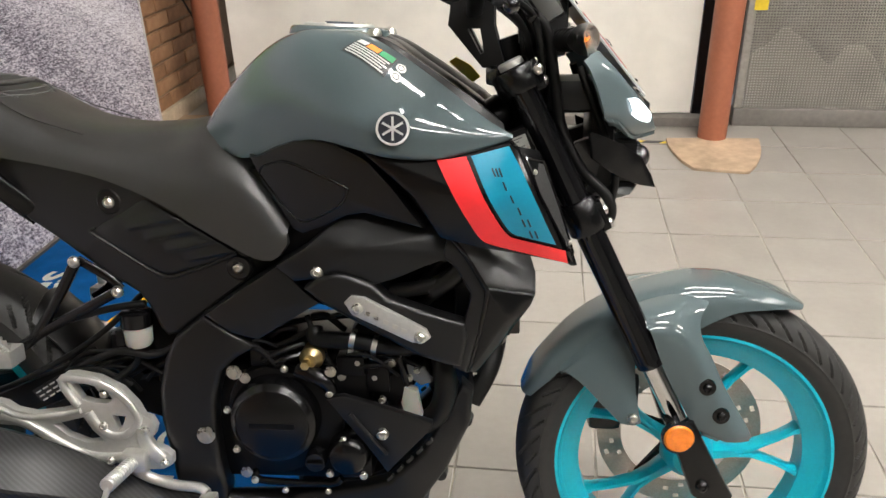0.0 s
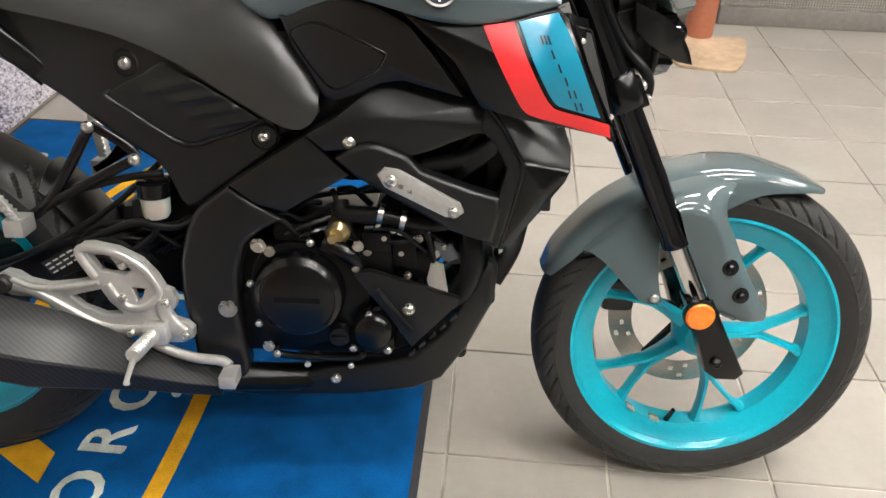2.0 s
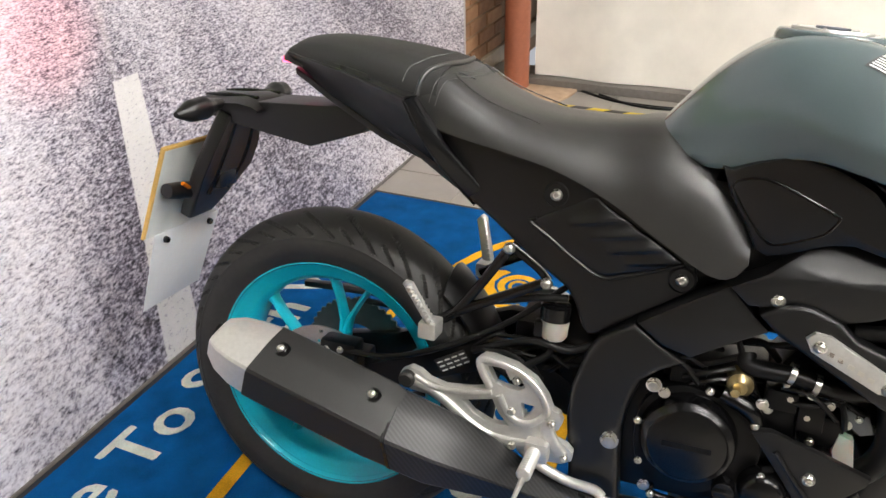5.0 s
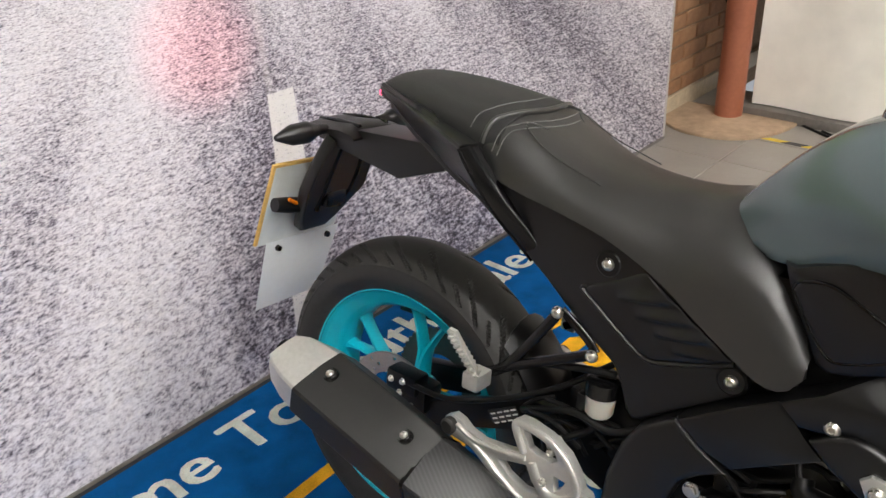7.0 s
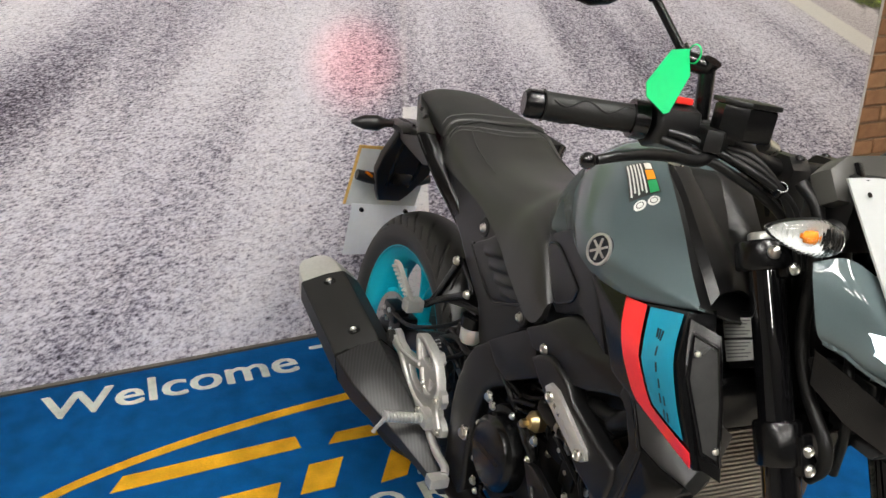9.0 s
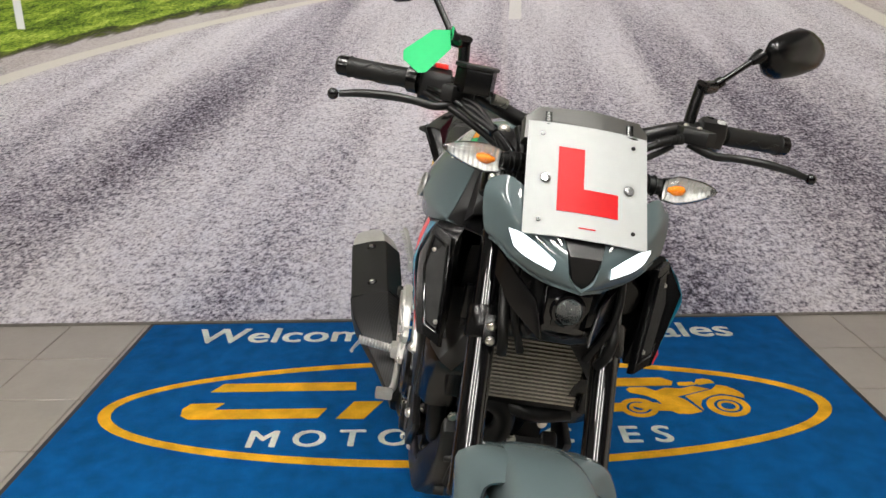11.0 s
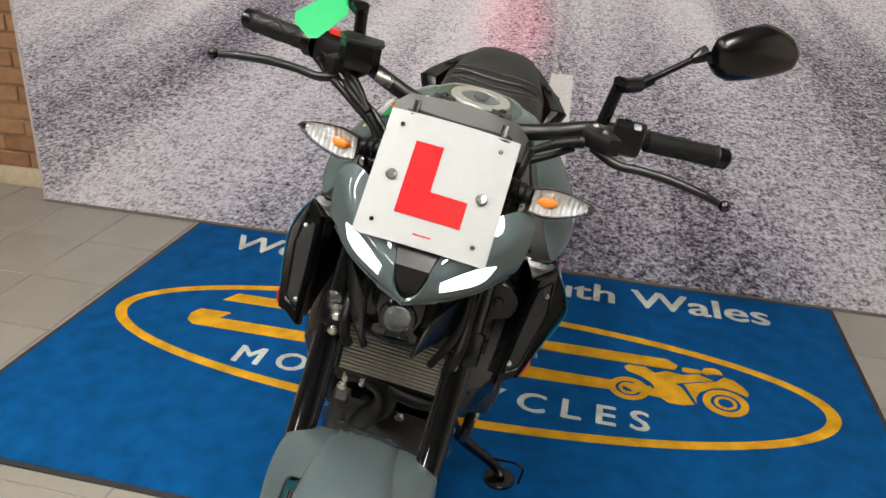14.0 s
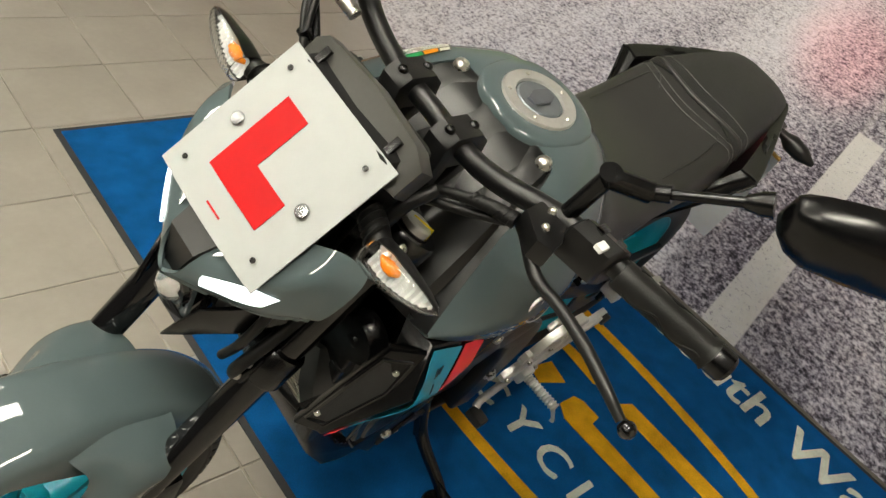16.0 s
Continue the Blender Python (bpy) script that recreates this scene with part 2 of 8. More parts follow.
def mural_material():
    """A printed photograph of a road: asphalt seen in perspective, edge lines, a dashed centre line, grass verges."""
    m, nt, b = nodes_of("road_print")
    sep = nt.nodes.new("ShaderNodeSeparateXYZ")
    link(nt, coords(nt), sep.inputs[0])
    y, z = sep.outputs["Y"], sep.outputs["Z"]
    gap = math_node(nt, "MAXIMUM", math_node(nt, "SUBTRACT", 1.694, z), 0.03)
    depth = math_node(nt, "DIVIDE", 1.0, gap)
    across = math_node(nt, "MULTIPLY", math_node(nt, "SUBTRACT", y, 0.164), depth)
    bend = math_node(nt, "MULTIPLY_ADD", math_node(nt, "POWER", math_node(nt, "MAXIMUM", math_node(nt, "SUBTRACT", depth, 1.15), 0.0), 1.73), 1.5, -0.39)
    side = math_node(nt, "MAXIMUM", across, math_node(nt, "ADD", math_node(nt, "MULTIPLY", across, -1.0), bend))

    def plane(sx, sd):
        c = nt.nodes.new("ShaderNodeCombineXYZ")
        link(nt, math_node(nt, "MULTIPLY", across, sx), c.inputs["X"])
        link(nt, math_node(nt, "MULTIPLY", depth, sd), c.inputs["Y"])
        return c.outputs["Vector"]

    fine = noise_node(nt, plane(62, 135), 1.0, 2.5, 0.7)
    speck = noise_node(nt, plane(120, 250), 1.0, 2, 0.7)
    broad = noise_node(nt, plane(2.1, 0.55), 1.0, 2.5, 0.5)
    coarse = noise_node(nt, plane(24, 46), 1.0, 2, 0.6)
    tint = noise_node(nt, plane(48, 100), 1.0, 1, 0.5)
    hue = noise_node(nt, plane(3.1, 2.0), 1.0, 2, 0.5)
    f = math_node(nt, "MULTIPLY_ADD", fine, 0.42, math_node(nt, "MULTIPLY_ADD", speck, 0.42, math_node(nt, "MULTIPLY", coarse, 0.16)))
    f = math_node(nt, "ADD", f, math_node(nt, "MULTIPLY_ADD", broad, 0.46, -0.222))
    far_fade = math_node(nt, "MULTIPLY", math_node(nt, "SUBTRACT", depth, 0.95), 1.1)
    far_fade.node.use_clamp = True
    f = math_node(nt, "ADD", f, math_node(nt, "MULTIPLY_ADD", far_fade, 0.052, 0.004))
    road = ramp(nt, f, [(0.38, (0.025, 0.021, 0.028)), (0.445, (0.15, 0.13, 0.155)), (0.505, (0.40, 0.365, 0.395)), (0.575, (0.67, 0.63, 0.635)), (0.68, (0.84, 0.80, 0.79))])
    road = mix(nt, math_node(nt, "MULTIPLY", hue, 0.45), road, mix(nt, 1.0, road, (0.86, 0.86, 1.0), "MULTIPLY"))

    road = mix(nt, math_node(nt, "MULTIPLY", tint, 0.35), road, mix(nt, 1.0, road, (0.84, 0.90, 1.10), "MULTIPLY"))

    def band(v, lo, hi, soft):
        a = math_node(nt, "SMOOTH_MIN", 1.0, math_node(nt, "DIVIDE", math_node(nt, "SUBTRACT", v, lo), soft), 0.0)
        c = math_node(nt, "DIVIDE", math_node(nt, "SUBTRACT", hi, v), soft)
        n = math_node(nt, "MINIMUM", a, c)
        n.node.use_clamp = True
        return n

    wob = math_node(nt, "MULTIPLY_ADD", speck, 0.05, -0.025)
    worn = math_node(nt, "MULTIPLY_ADD", math_node(nt, "GREATER_THAN", speck, 0.60), -0.7, 1.0)
    edge = band(math_node(nt, "ADD", side, wob), 2.07, 2.23, 0.02)
    shoulder = band(math_node(nt, "ADD", side, wob), 1.95, 9.0, 0.28)
    road = mix(nt, math_node(nt, "MULTIPLY", shoulder, 0.55), road, (0.47, 0.41, 0.37))
    road = mix(nt, math_node(nt, "MULTIPLY", edge, 0.85), road, (0.70, 0.67, 0.60))
    dash_at = math_node(nt, "ADD", band(depth, 0.55, 1.043, 0.004), band(depth, 1.742, 2.3, 0.01))
    dash = math_node(nt, "MULTIPLY", band(math_node(nt, "ADD", across, math_node(nt, "MULTIPLY", wob, 0.15)), -0.056, 0.026, 0.003), dash_at)
    road = mix(nt, math_node(nt, "MULTIPLY", dash, math_node(nt, "MULTIPLY", worn, 0.9)), road, (0.74, 0.72, 0.70))
    blade = noise_node(nt, plane(95, 60), 1.0, 4, 0.75)
    clump = noise_node(nt, plane(7, 7), 1.0, 3, 0.6)
    g = math_node(nt, "MULTIPLY_ADD", blade, 0.6, math_node(nt, "MULTIPLY", clump, 0.4))
    grass = ramp(nt, g, [(0.38, (0.010, 0.016, 0.005)), (0.46, (0.07, 0.13, 0.012)), (0.53, (0.24, 0.36, 0.03)), (0.62, (0.62, 0.68, 0.16))])
    verge = band(math_node(nt, "ADD", side, math_node(nt, "MULTIPLY_ADD", clump, 0.5, -0.25)), 2.53, 99.0, 0.04)
    soil = band(math_node(nt, "ADD", side, math_node(nt, "MULTIPLY_ADD", clump, 0.5, -0.25)), 2.47, 2.72, 0.05)
    road = mix(nt, verge, road, grass)
    road = mix(nt, math_node(nt, "MULTIPLY", soil, 0.75), road, (0.03, 0.022, 0.015))
    seam = band(y, 0.105, 0.135, 0.012)
    road = mix(nt, math_node(nt, "MULTIPLY", seam, 0.22), road, (0.75, 0.70, 0.70))
    marker = math_node(nt, "MULTIPLY", band(y, -1.600, -1.568, 0.004), band(z, 1.115, 1.30, 0.004))
    road = mix(nt, marker, road, (0.75, 0.77, 0.78))
    link(nt, road, b.inputs["Base Color"])
    b.inputs["Roughness"].default_value = 0.42
    b.inputs["Specular IOR Level"].default_value = 0.35
    bump(nt, b, noise_node(nt, coords(nt), 14, 2), 0.15, 0.004)
    return m


road_print = mural_material()


# ---- mesh helpers ----
def finish(bm, name, mat, angle=38):
    bmesh.ops.recalc_face_normals(bm, faces=bm.faces)
    me = bpy.data.meshes.new(name)
    bm.to_mesh(me)
    bm.free()
    for p in me.polygons:
        p.use_smooth = True
    me.set_sharp_from_angle(angle=radians(angle))
    if mat:
        me.materials.append(mat)
    return me


def part(name, bm, mat, parent=None, label="", angle=38):
    """Link a bmesh as one mesh object under a thing or under a part."""
    ob = new(name, finish(bm, name, mat, angle))
    ob.parent = parent
    return tagged(ob, label)


def shared(name, me, parent, m):
    ob = new(name, me)
    ob.parent = parent
    ob.matrix_basis = m
    return ob


def box(x0, x1, y0, y1, z0, z1, bev=0.0, seg=2):
    bm = bmesh.new()
    vs = [bm.verts.new((x, y, z)) for x in (x0, x1) for y in (y0, y1) for z in (z0, z1)]
    for f in ((0, 1, 3, 2), (4, 6, 7, 5), (0, 4, 5, 1), (2, 3, 7, 6), (0, 2, 6, 4), (1, 5, 7, 3)):
        bm.faces.new([vs[i] for i in f])
    bmesh.ops.recalc_face_normals(bm, faces=bm.faces)
    if bev:
        bmesh.ops.bevel(bm, geom=list(bm.edges), offset=bev, segments=seg, affect="EDGES", profile=0.6)
    return bm


def skin(rings, close=True, cap=True):
    """A surface through rings of equal count."""
    bm = bmesh.new()
    vr = [[bm.verts.new(p) for p in r] for r in rings]
    n = len(rings[0])
    for a, b in zip(vr, vr[1:]):
        for i in range(n if close else n - 1):
            j = (i + 1) % n
            try:
                bm.faces.new((a[i], a[j], b[j], b[i]))
            except ValueError:
                pass
    if cap and close:
        bm.faces.new(list(reversed(vr[0])))
        bm.faces.new(vr[-1])
    return bm


def thicken(bm, t):
    """Give an open, domed surface a thickness on its hollow side."""
    bm.normal_update()
    old, faces, rim = list(bm.verts), list(bm.faces), [e for e in bm.edges if e.is_boundary]
    mid = sum((v.co for v in old), Vector()) / len(old)
    way = 1 if sum(v.normal.dot(v.co - mid) for v in old) > 0 else -1
    twin = {v: bm.verts.new(v.co - v.normal * t * way) for v in old}
    for f in faces:
        bm.faces.new([twin[v] for v in reversed(f.verts)])
    for e in rim:
        a, b = e.verts
        bm.faces.new((a, b, twin[b], twin[a]))


def smooth_line(pts, n=8):
    """Catmull-Rom through points."""
    p = [Vector(q) for q in pts]
    p = [2 * p[0] - p[1]] + p + [2 * p[-1] - p[-2]]
    out = []
    for i in range(1, len(p) - 2):
        for k in range(n):
            t = k / n
            out.append(0.5 * (2 * p[i] + (p[i + 1] - p[i - 1]) * t + (2 * p[i - 1] - 5 * p[i] + 4 * p[i + 1] - p[i + 2]) * t ** 2 + (3 * p[i] - p[i - 1] - 3 * p[i + 1] + p[i + 2]) * t ** 3))
    return out + [p[-2]]


def tube(pts, r, seg=12, smooth=6, cap=True):
    """A round tube along points; r is one radius or one per point."""
    rs = r if isinstance(r, (list, tuple)) else [r] * len(pts)
    line = smooth_line(pts, smooth) if smooth > 1 and len(pts) > 2 else [Vector(q) for q in pts]
    k = (len(pts) - 1) / (len(line) - 1)
    rings, side = [], None
    for i, c in enumerate(line):
        d = (line[min(i + 1, len(line) - 1)] - line[max(i - 1, 0)]).normalized()
        if side is None:
            side = d.orthogonal().normalized()
        side = (side - d * side.dot(d)).normalized()
        up = d.cross(side)
        s = i * k
        a = min(int(s), len(rs) - 2)
        rad = rs[a] + (rs[a + 1] - rs[a]) * (s - a)
        rings.append([c + rad * (math.cos(2 * math.pi * j / seg) * side + math.sin(2 * math.pi * j / seg) * up) for j in range(seg)])
    return skin(rings, True, cap)


def lathe(profile, centre, axis="Y", seg=48, closed=False):
    """Turn (radius, offset along the axis) round an axis through centre."""
    c = Vector(centre)
    rings = []
    for k in range(seg):
        a = 2 * math.pi * k / seg
        ring = []
        for r, o in profile:
            u, v = r * math.cos(a), r * math.sin(a)
            ring.append(c + (Vector((u, o, v)) if axis == "Y" else Vector((o, u, v)) if axis == "X" else Vector((u, v, o))))
        rings.append(ring)
    bm = bmesh.new()
    vr = [[bm.verts.new(p) for p in r] for r in rings]
    m = len(profile)
    for k in range(seg):
        a, b = vr[k], vr[(k + 1) % seg]
        for i in range(m if closed else m - 1):
            j = (i + 1) % m
            bm.faces.new((a[i], a[j], b[j], b[i]))
    bmesh.ops.remove_doubles(bm, verts=bm.verts, dist=1e-6)
    return bm


def slab(pts, thick, bev=0.003, way=(0, 1, 0), seg=2):
    """A plate: an outline of 3D points, given thickness along way, with rounded edges."""
    bm = bmesh.new()
    w = Vector(way) * thick
    a = [bm.verts.new(p) for p in pts]
    b = [bm.verts.new(Vector(p) + w) for p in pts]
    n = len(pts)
    rim = []
    fa, fb = bm.faces.new(a), bm.faces.new(list(reversed(b)))
    for i in range(n):
        bm.faces.new((a[i], b[i], b[(i + 1) % n], a[(i + 1) % n]))
    bmesh.ops.recalc_face_normals(bm, faces=bm.faces)
    if bev:
        bm.edges.ensure_lookup_table()
        rim = [e for e in fa.edges] + [e for e in fb.edges]
        bmesh.ops.bevel(bm, geom=rim, offset=bev, segments=seg, affect="EDGES", profile=0.6, clamp_overlap=True)
    bmesh.ops.triangulate(bm, faces=[f for f in bm.faces if len(f.verts) > 4])
    return bm


def pierced(outline, cuts, y0, y1):
    """A flat plate in the x-z plane with holes cut through it."""
    bm = bmesh.new()
    edges = []
    for loop in [outline] + cuts:
        vs = [bm.verts.new((x, y0, z)) for x, z in loop]
        edges += [bm.edges.new((vs[i], vs[(i + 1) % len(vs)])) for i in range(len(vs))]
    bmesh.ops.triangle_fill(bm, use_beauty=True, edges=edges)
    made = bmesh.ops.extrude_face_region(bm, geom=list(bm.faces), use_keep_orig=True)["geom"]
    bmesh.ops.translate(bm, verts=[v for v in made if isinstance(v, bmesh.types.BMVert)], vec=(0, y1 - y0, 0))
    bmesh.ops.recalc_face_normals(bm, faces=bm.faces)
    rim = [e for e in bm.edges if e.calc_face_angle(0) > 1.3 and abs(e.verts[0].co.y - y1) < 1e-5 and abs(e.verts[1].co.y - y1) < 1e-5]
    bmesh.ops.bevel(bm, geom=rim, offset=0.002, segments=2, affect="EDGES", profile=0.5)
    return bm


def plate_xz(pts, y, thick, s=-1, bev=0.003, seg=2):
    """A side panel: outline in (x, z) at half-width y (a number or a function), on side s, thick inwards."""
    f = y if callable(y) else (lambda x, z: y)
    return slab([(x, s * f(x, z), z) for x, z in pts], thick, bev, (0, -s, 0), seg)


def joined(*bms):
    out = bmesh.new()
    for b in bms:
        me = bpy.data.meshes.new("tmp")
        b.to_mesh(me)
        b.free()
        out.from_mesh(me)
        bpy.data.meshes.remove(me)
    return out


def interp(table, x):
    """Smooth interpolation in rows (x, value, ...)."""
    xs = [r[0] for r in table]
    x = min(max(x, xs[0]), xs[-1])
    i = max(k for k in range(len(xs) - 1) if xs[k] <= x)
    t = (x - xs[i]) / (xs[i + 1] - xs[i])

    def slope(k):
        a, b = max(k - 1, 0), min(k + 1, len(xs) - 1)
        return [(table[b][c] - table[a][c]) / (xs[b] - xs[a]) for c in range(1, len(table[0]))]

    m0, m1, h = slope(i), slope(i + 1), xs[i + 1] - xs[i]
    return [(2 * t ** 3 - 3 * t ** 2 + 1) * p + (t ** 3 - 2 * t ** 2 + t) * h * a + (-2 * t ** 3 + 3 * t ** 2) * q + (t ** 3 - t ** 2) * h * b
            for p, q, a, b in zip(table[i][1:], table[i + 1][1:], m0, m1)]


def lettering(text, size, bold=0.0, depth=0.001):
    cu = bpy.data.curves.new("lettering", "FONT")
    cu.body, cu.size, cu.offset, cu.extrude, cu.resolution_u = text, size, bold, depth, 3
    ob = new("lettering", cu)
    me = bpy.data.meshes.new_from_object(ob.evaluated_get(bpy.context.evaluated_depsgraph_get()))
    bpy.data.objects.remove(ob)
    bpy.data.curves.remove(cu)
    return me


# ---- the room ----
FLOOR, MURAL, BRICK, PARTITION = -0.015, -0.64, -0.775, 2.60
ground = part("floor", box(-0.9, 7.0, -6.0, 2.75, FLOOR - 0.10, FLOOR - 0.004), grout, None)
tagged(ground, "showroom floor of beige-grey square tiles with pale joints", "floor", kind="structure")
# unseen walls added to close the room: south brightens reflections, east dims them
for nm, b, wm, wl in (("wall_south", (-1.0, 7.0, -6.15, -6.0), bounce_bright, "unseen closing wall, lightened to throw more light on the motorcycle"), ("wall_east", (7.0, 7.15, -6.0, 4.2), bounce_dim, "unseen closing wall, darkened to keep front reflections deep"), ("wall_north", (-1.0, 7.0, 4.05, 4.2), plain_wall, "unseen plain grey closing wall")):
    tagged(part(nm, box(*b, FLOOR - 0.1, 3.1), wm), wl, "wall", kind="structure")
tagged(part("ceiling", box(-1.0, 7.1, -6.1, 4.2, 3.1, 3.2), ceiling_paint), "plain white ceiling", "ceiling", kind="structure")
wall_brick = part("wall_west", box(BRICK - 0.25, BRICK - 0.012, -6.0, 4.05, FLOOR - 0.1, 3.1), mortar)
tagged(wall_brick, "brown brick wall behind the road mural", "wall", kind="structure")
for y0, y1 in ((-6.0, -2.0), (2.0, 4.05)):
    tagged(part("skirting", box(BRICK - 0.012, BRICK + 0.012, y0, y1, FLOOR, FLOOR + 0.085, 0.004), skirting_paint), "cream-painted skirting along the brick wall", "skirting", kind="structure")

mural = new("mural_panel")
tagged(mural, "large wall panel printed with a grey asphalt road and grass verges", "wall mural", kind="structure")
part("print", box(MURAL - 0.02, MURAL, -1.99, 2.085, FLOOR + 0.012, 2.5), road_print, mural)
for y0, y1 in ((-2.0, -1.99), (2.085, 2.098)):
    part("edge_strip", box(MURAL - 0.022, MURAL + 0.003, y0, y1, FLOOR + 0.002, 2.5), mural_edge, mural, "pale edge strip")
part("bottom_strip", box(MURAL - 0.022, MURAL + 0.004, -2.0, 2.098, FLOOR + 0.001, FLOOR + 0.012), rail_grey, mural, "dark bottom strip")

# ceiling lamps
def ceiling_light(x, y, lx, ly):
    e = new("ceiling_light")
    e.location = (x, y, 3.08)
    tagged(e, "long white fluorescent ceiling light, switched on", "ceiling light", "ceiling lights")
    part("frame", box(-lx / 2 - 0.02, lx / 2 + 0.02, -ly / 2 - 0.02, ly / 2 + 0.02, -0.04, 0.02, 0.006), lamp_case, e)
    part("diffuser", box(-lx / 2, lx / 2, -ly / 2, ly / 2, -0.052, -0.036, 0.004), lamp_white, e, "glowing white diffuser")


for x, y in ((1.8, -2.1), (1.8, -0.6), (1.8, 0.9), (4.2, -2.1), (4.2, -0.6), (4.2, 0.9)):
    ceiling_light(x, y, 1.25, 0.22)

# white partition, posts and mesh screen behind the motorcycle
partition = new("partition_wall")
tagged(partition, "off-white canvas-covered partition on a grey floor rail", "partition wall", kind="structure")
bmw = bmesh.new()
cols, rows_n = 60, 24
grid = [[bmw.verts.new((-0.47 + 2.21 * i / cols, PARTITION + 0.012 * math.sin(i * 0.45) * (0.4 + 0.6 * math.sin(i * 0.11 + 1)) - 0.006 * math.sin(j * 0.5 + i * 0.2), FLOOR + 0.05 + 2.5 * j / rows_n)) for j in range(rows_n + 1)] for i in range(cols + 1)]
for i in range(cols):
    for j in range(rows_n):
        bmw.faces.new((grid[i][j], grid[i + 1][j], grid[i + 1][j + 1], grid[i][j + 1]))
thicken(bmw, 0.04)
part("sheet", bmw, canvas, partition)
part("floor_rail", box(-0.52, 1.80, PARTITION - 0.05, PARTITION + 0.06, FLOOR, FLOOR + 0.045, 0.006), rail_grey, partition, "dark grey floor rail")
part("end_strip", box(1.748, 1.79, PARTITION + 0.02, PARTITION + 0.06, FLOOR + 0.045, 2.5), satin, partition, "dark end strip")

screen = new("mesh_screen")
tagged(screen, "grey perforated metal mesh screen with pale stock behind it", "mesh screen", kind="structure")
part("bottom_rail", box(1.93, 6.9, PARTITION - 0.02, PARTITION + 0.05, FLOOR, FLOOR + 0.085, 0.008), rail_grey, screen)
part("side_rail", box(1.93, 1.965, PARTITION - 0.01, PARTITION + 0.03, FLOOR + 0.085, 2.4, 0.004), mesh_metal, screen)
bars = bmesh.new()


def bar(bm, a, b, r):
    a, b = Vector(a), Vector(b)
    d = (b - a).normalized()
    s = d.orthogonal().normalized() * r
    u = d.cross(s).normalized() * r
    q = [[bm.verts.new(p + k) for k in (s + u, u - s, -s - u, s - u)] for p in (a, b)]
    for i in range(4):
        bm.faces.new((q[0][i], q[0][(i + 1) % 4], q[1][(i + 1) % 4], q[1][i]))


for i in range(110):
    x = 1.965 + i * 0.0125
    bar(bars, (x, PARTITION, FLOOR + 0.085), (x, PARTITION, 1.0), 0.0027)
for j in range(74):
    z = FLOOR + 0.09 + j * 0.0125
    bar(bars, (1.965, PARTITION + 0.003, z), (3.35, PARTITION + 0.003, z), 0.0030)
part("mesh", bars, mesh_metal, screen, "square steel mesh")
# solid dark box in place of the unlit depth behind the mesh
part("backing", box(1.95, 6.9, PARTITION + 0.5, PARTITION + 0.55, FLOOR, 2.4), void_shade, screen, "dark sheet painted as the shade behind the mesh")
cols_ = []
for k in range(60):
    x = 1.975 + 1.35 * k / 59
    top = interp([(1.97, 0.30), (2.0, 0.335), (2.05, 0.35), (2.12, 0.44), (2.17, 0.40), (2.24, 0.35), (2.28, 0.30), (2.33, 0.27), (2.39, 0.345), (2.45, 0.355), (2.51, 0.30), (2.60, 0.16), (2.8, 0.22), (3.1, 0.30), (3.33, 0.2)], x)[0]
    cols_.append([(x + 0.01 * math.sin(9 * z), PARTITION + 0.035 + 0.012 * math.sin(23 * x + 11 * z) + 0.008 * math.sin(47 * x - 19 * z), z) for z in (FLOOR + (top - FLOOR) * m / 14 for m in range(15))])
heap = skin(cols_, False, False)
thicken(heap, 0.003)
sheet_stack = part("dust_sheet", heap, canvas)
tagged(sheet_stack, "crumpled pale dust sheet stacked behind the mesh screen", "dust sheet")

for k, (x, y, r) in enumerate(((-0.535, 2.505, 0.062), (1.807, 2.39, 0.062))):
    e = new("post")
    e.location = (x, y, FLOOR)
    tagged(e, "round terracotta-painted steel post standing on a flat pad", "post", "posts")
    part("shaft", lathe([(0, 0.012), (r, 0.012), (r, 3.1), (0, 3.1)], (0, 0, 0), "Z", 40), post_paint, e)
    rad, half = 0.40, 0.30
    if k == 0:
        out = [(half * math.cos(a), 0.06 + rad * math.sin(a) * (0.92 + 0.08 * abs(math.cos(a))), 0.0) for a in (math.pi + math.pi * i / 24 for i in range(25))]
        out += [(half, 0.06, 0), (-half, 0.06, 0)]
    else:
        out = [(-0.203, -0.03, 0), (-0.207, -0.12, 0), (-0.196, -0.20, 0), (-0.175, -0.30, 0), (-0.145, -0.378, 0), (-0.130, -0.392, 0), (0.055, -0.418, 0), (0.078, -0.412, 0), (0.120, -0.34, 0), (0.155, -0.25, 0), (0.180, -0.16, 0), (0.196, -0.06, 0), (0.200, -0.012, 0)]
    part("pad", slab(out, 0.014, 0.004, (0, 0, 1)), pad_board, e, "worn brown pad with a rounded edge")

hazard = new("hazard_tape")
tagged(hazard, "yellow and black hazard tape stuck on the floor tiles", "floor tape")
x = -0.30
k = 0
while x < 1.6:
    w = 0.085
    part("stripe", slab([(x, 2.32, FLOOR + 0.0005), (x + w, 2.32, FLOOR + 0.0005), (x + w + 0.03, 2.35, FLOOR + 0.0005), (x + 0.03, 2.35, FLOOR + 0.0005)], 0.0015, 0, (0, 0, 1)), tape_yellow if k % 2 == 0 else tape_black, hazard)
    x += w
    k += 1
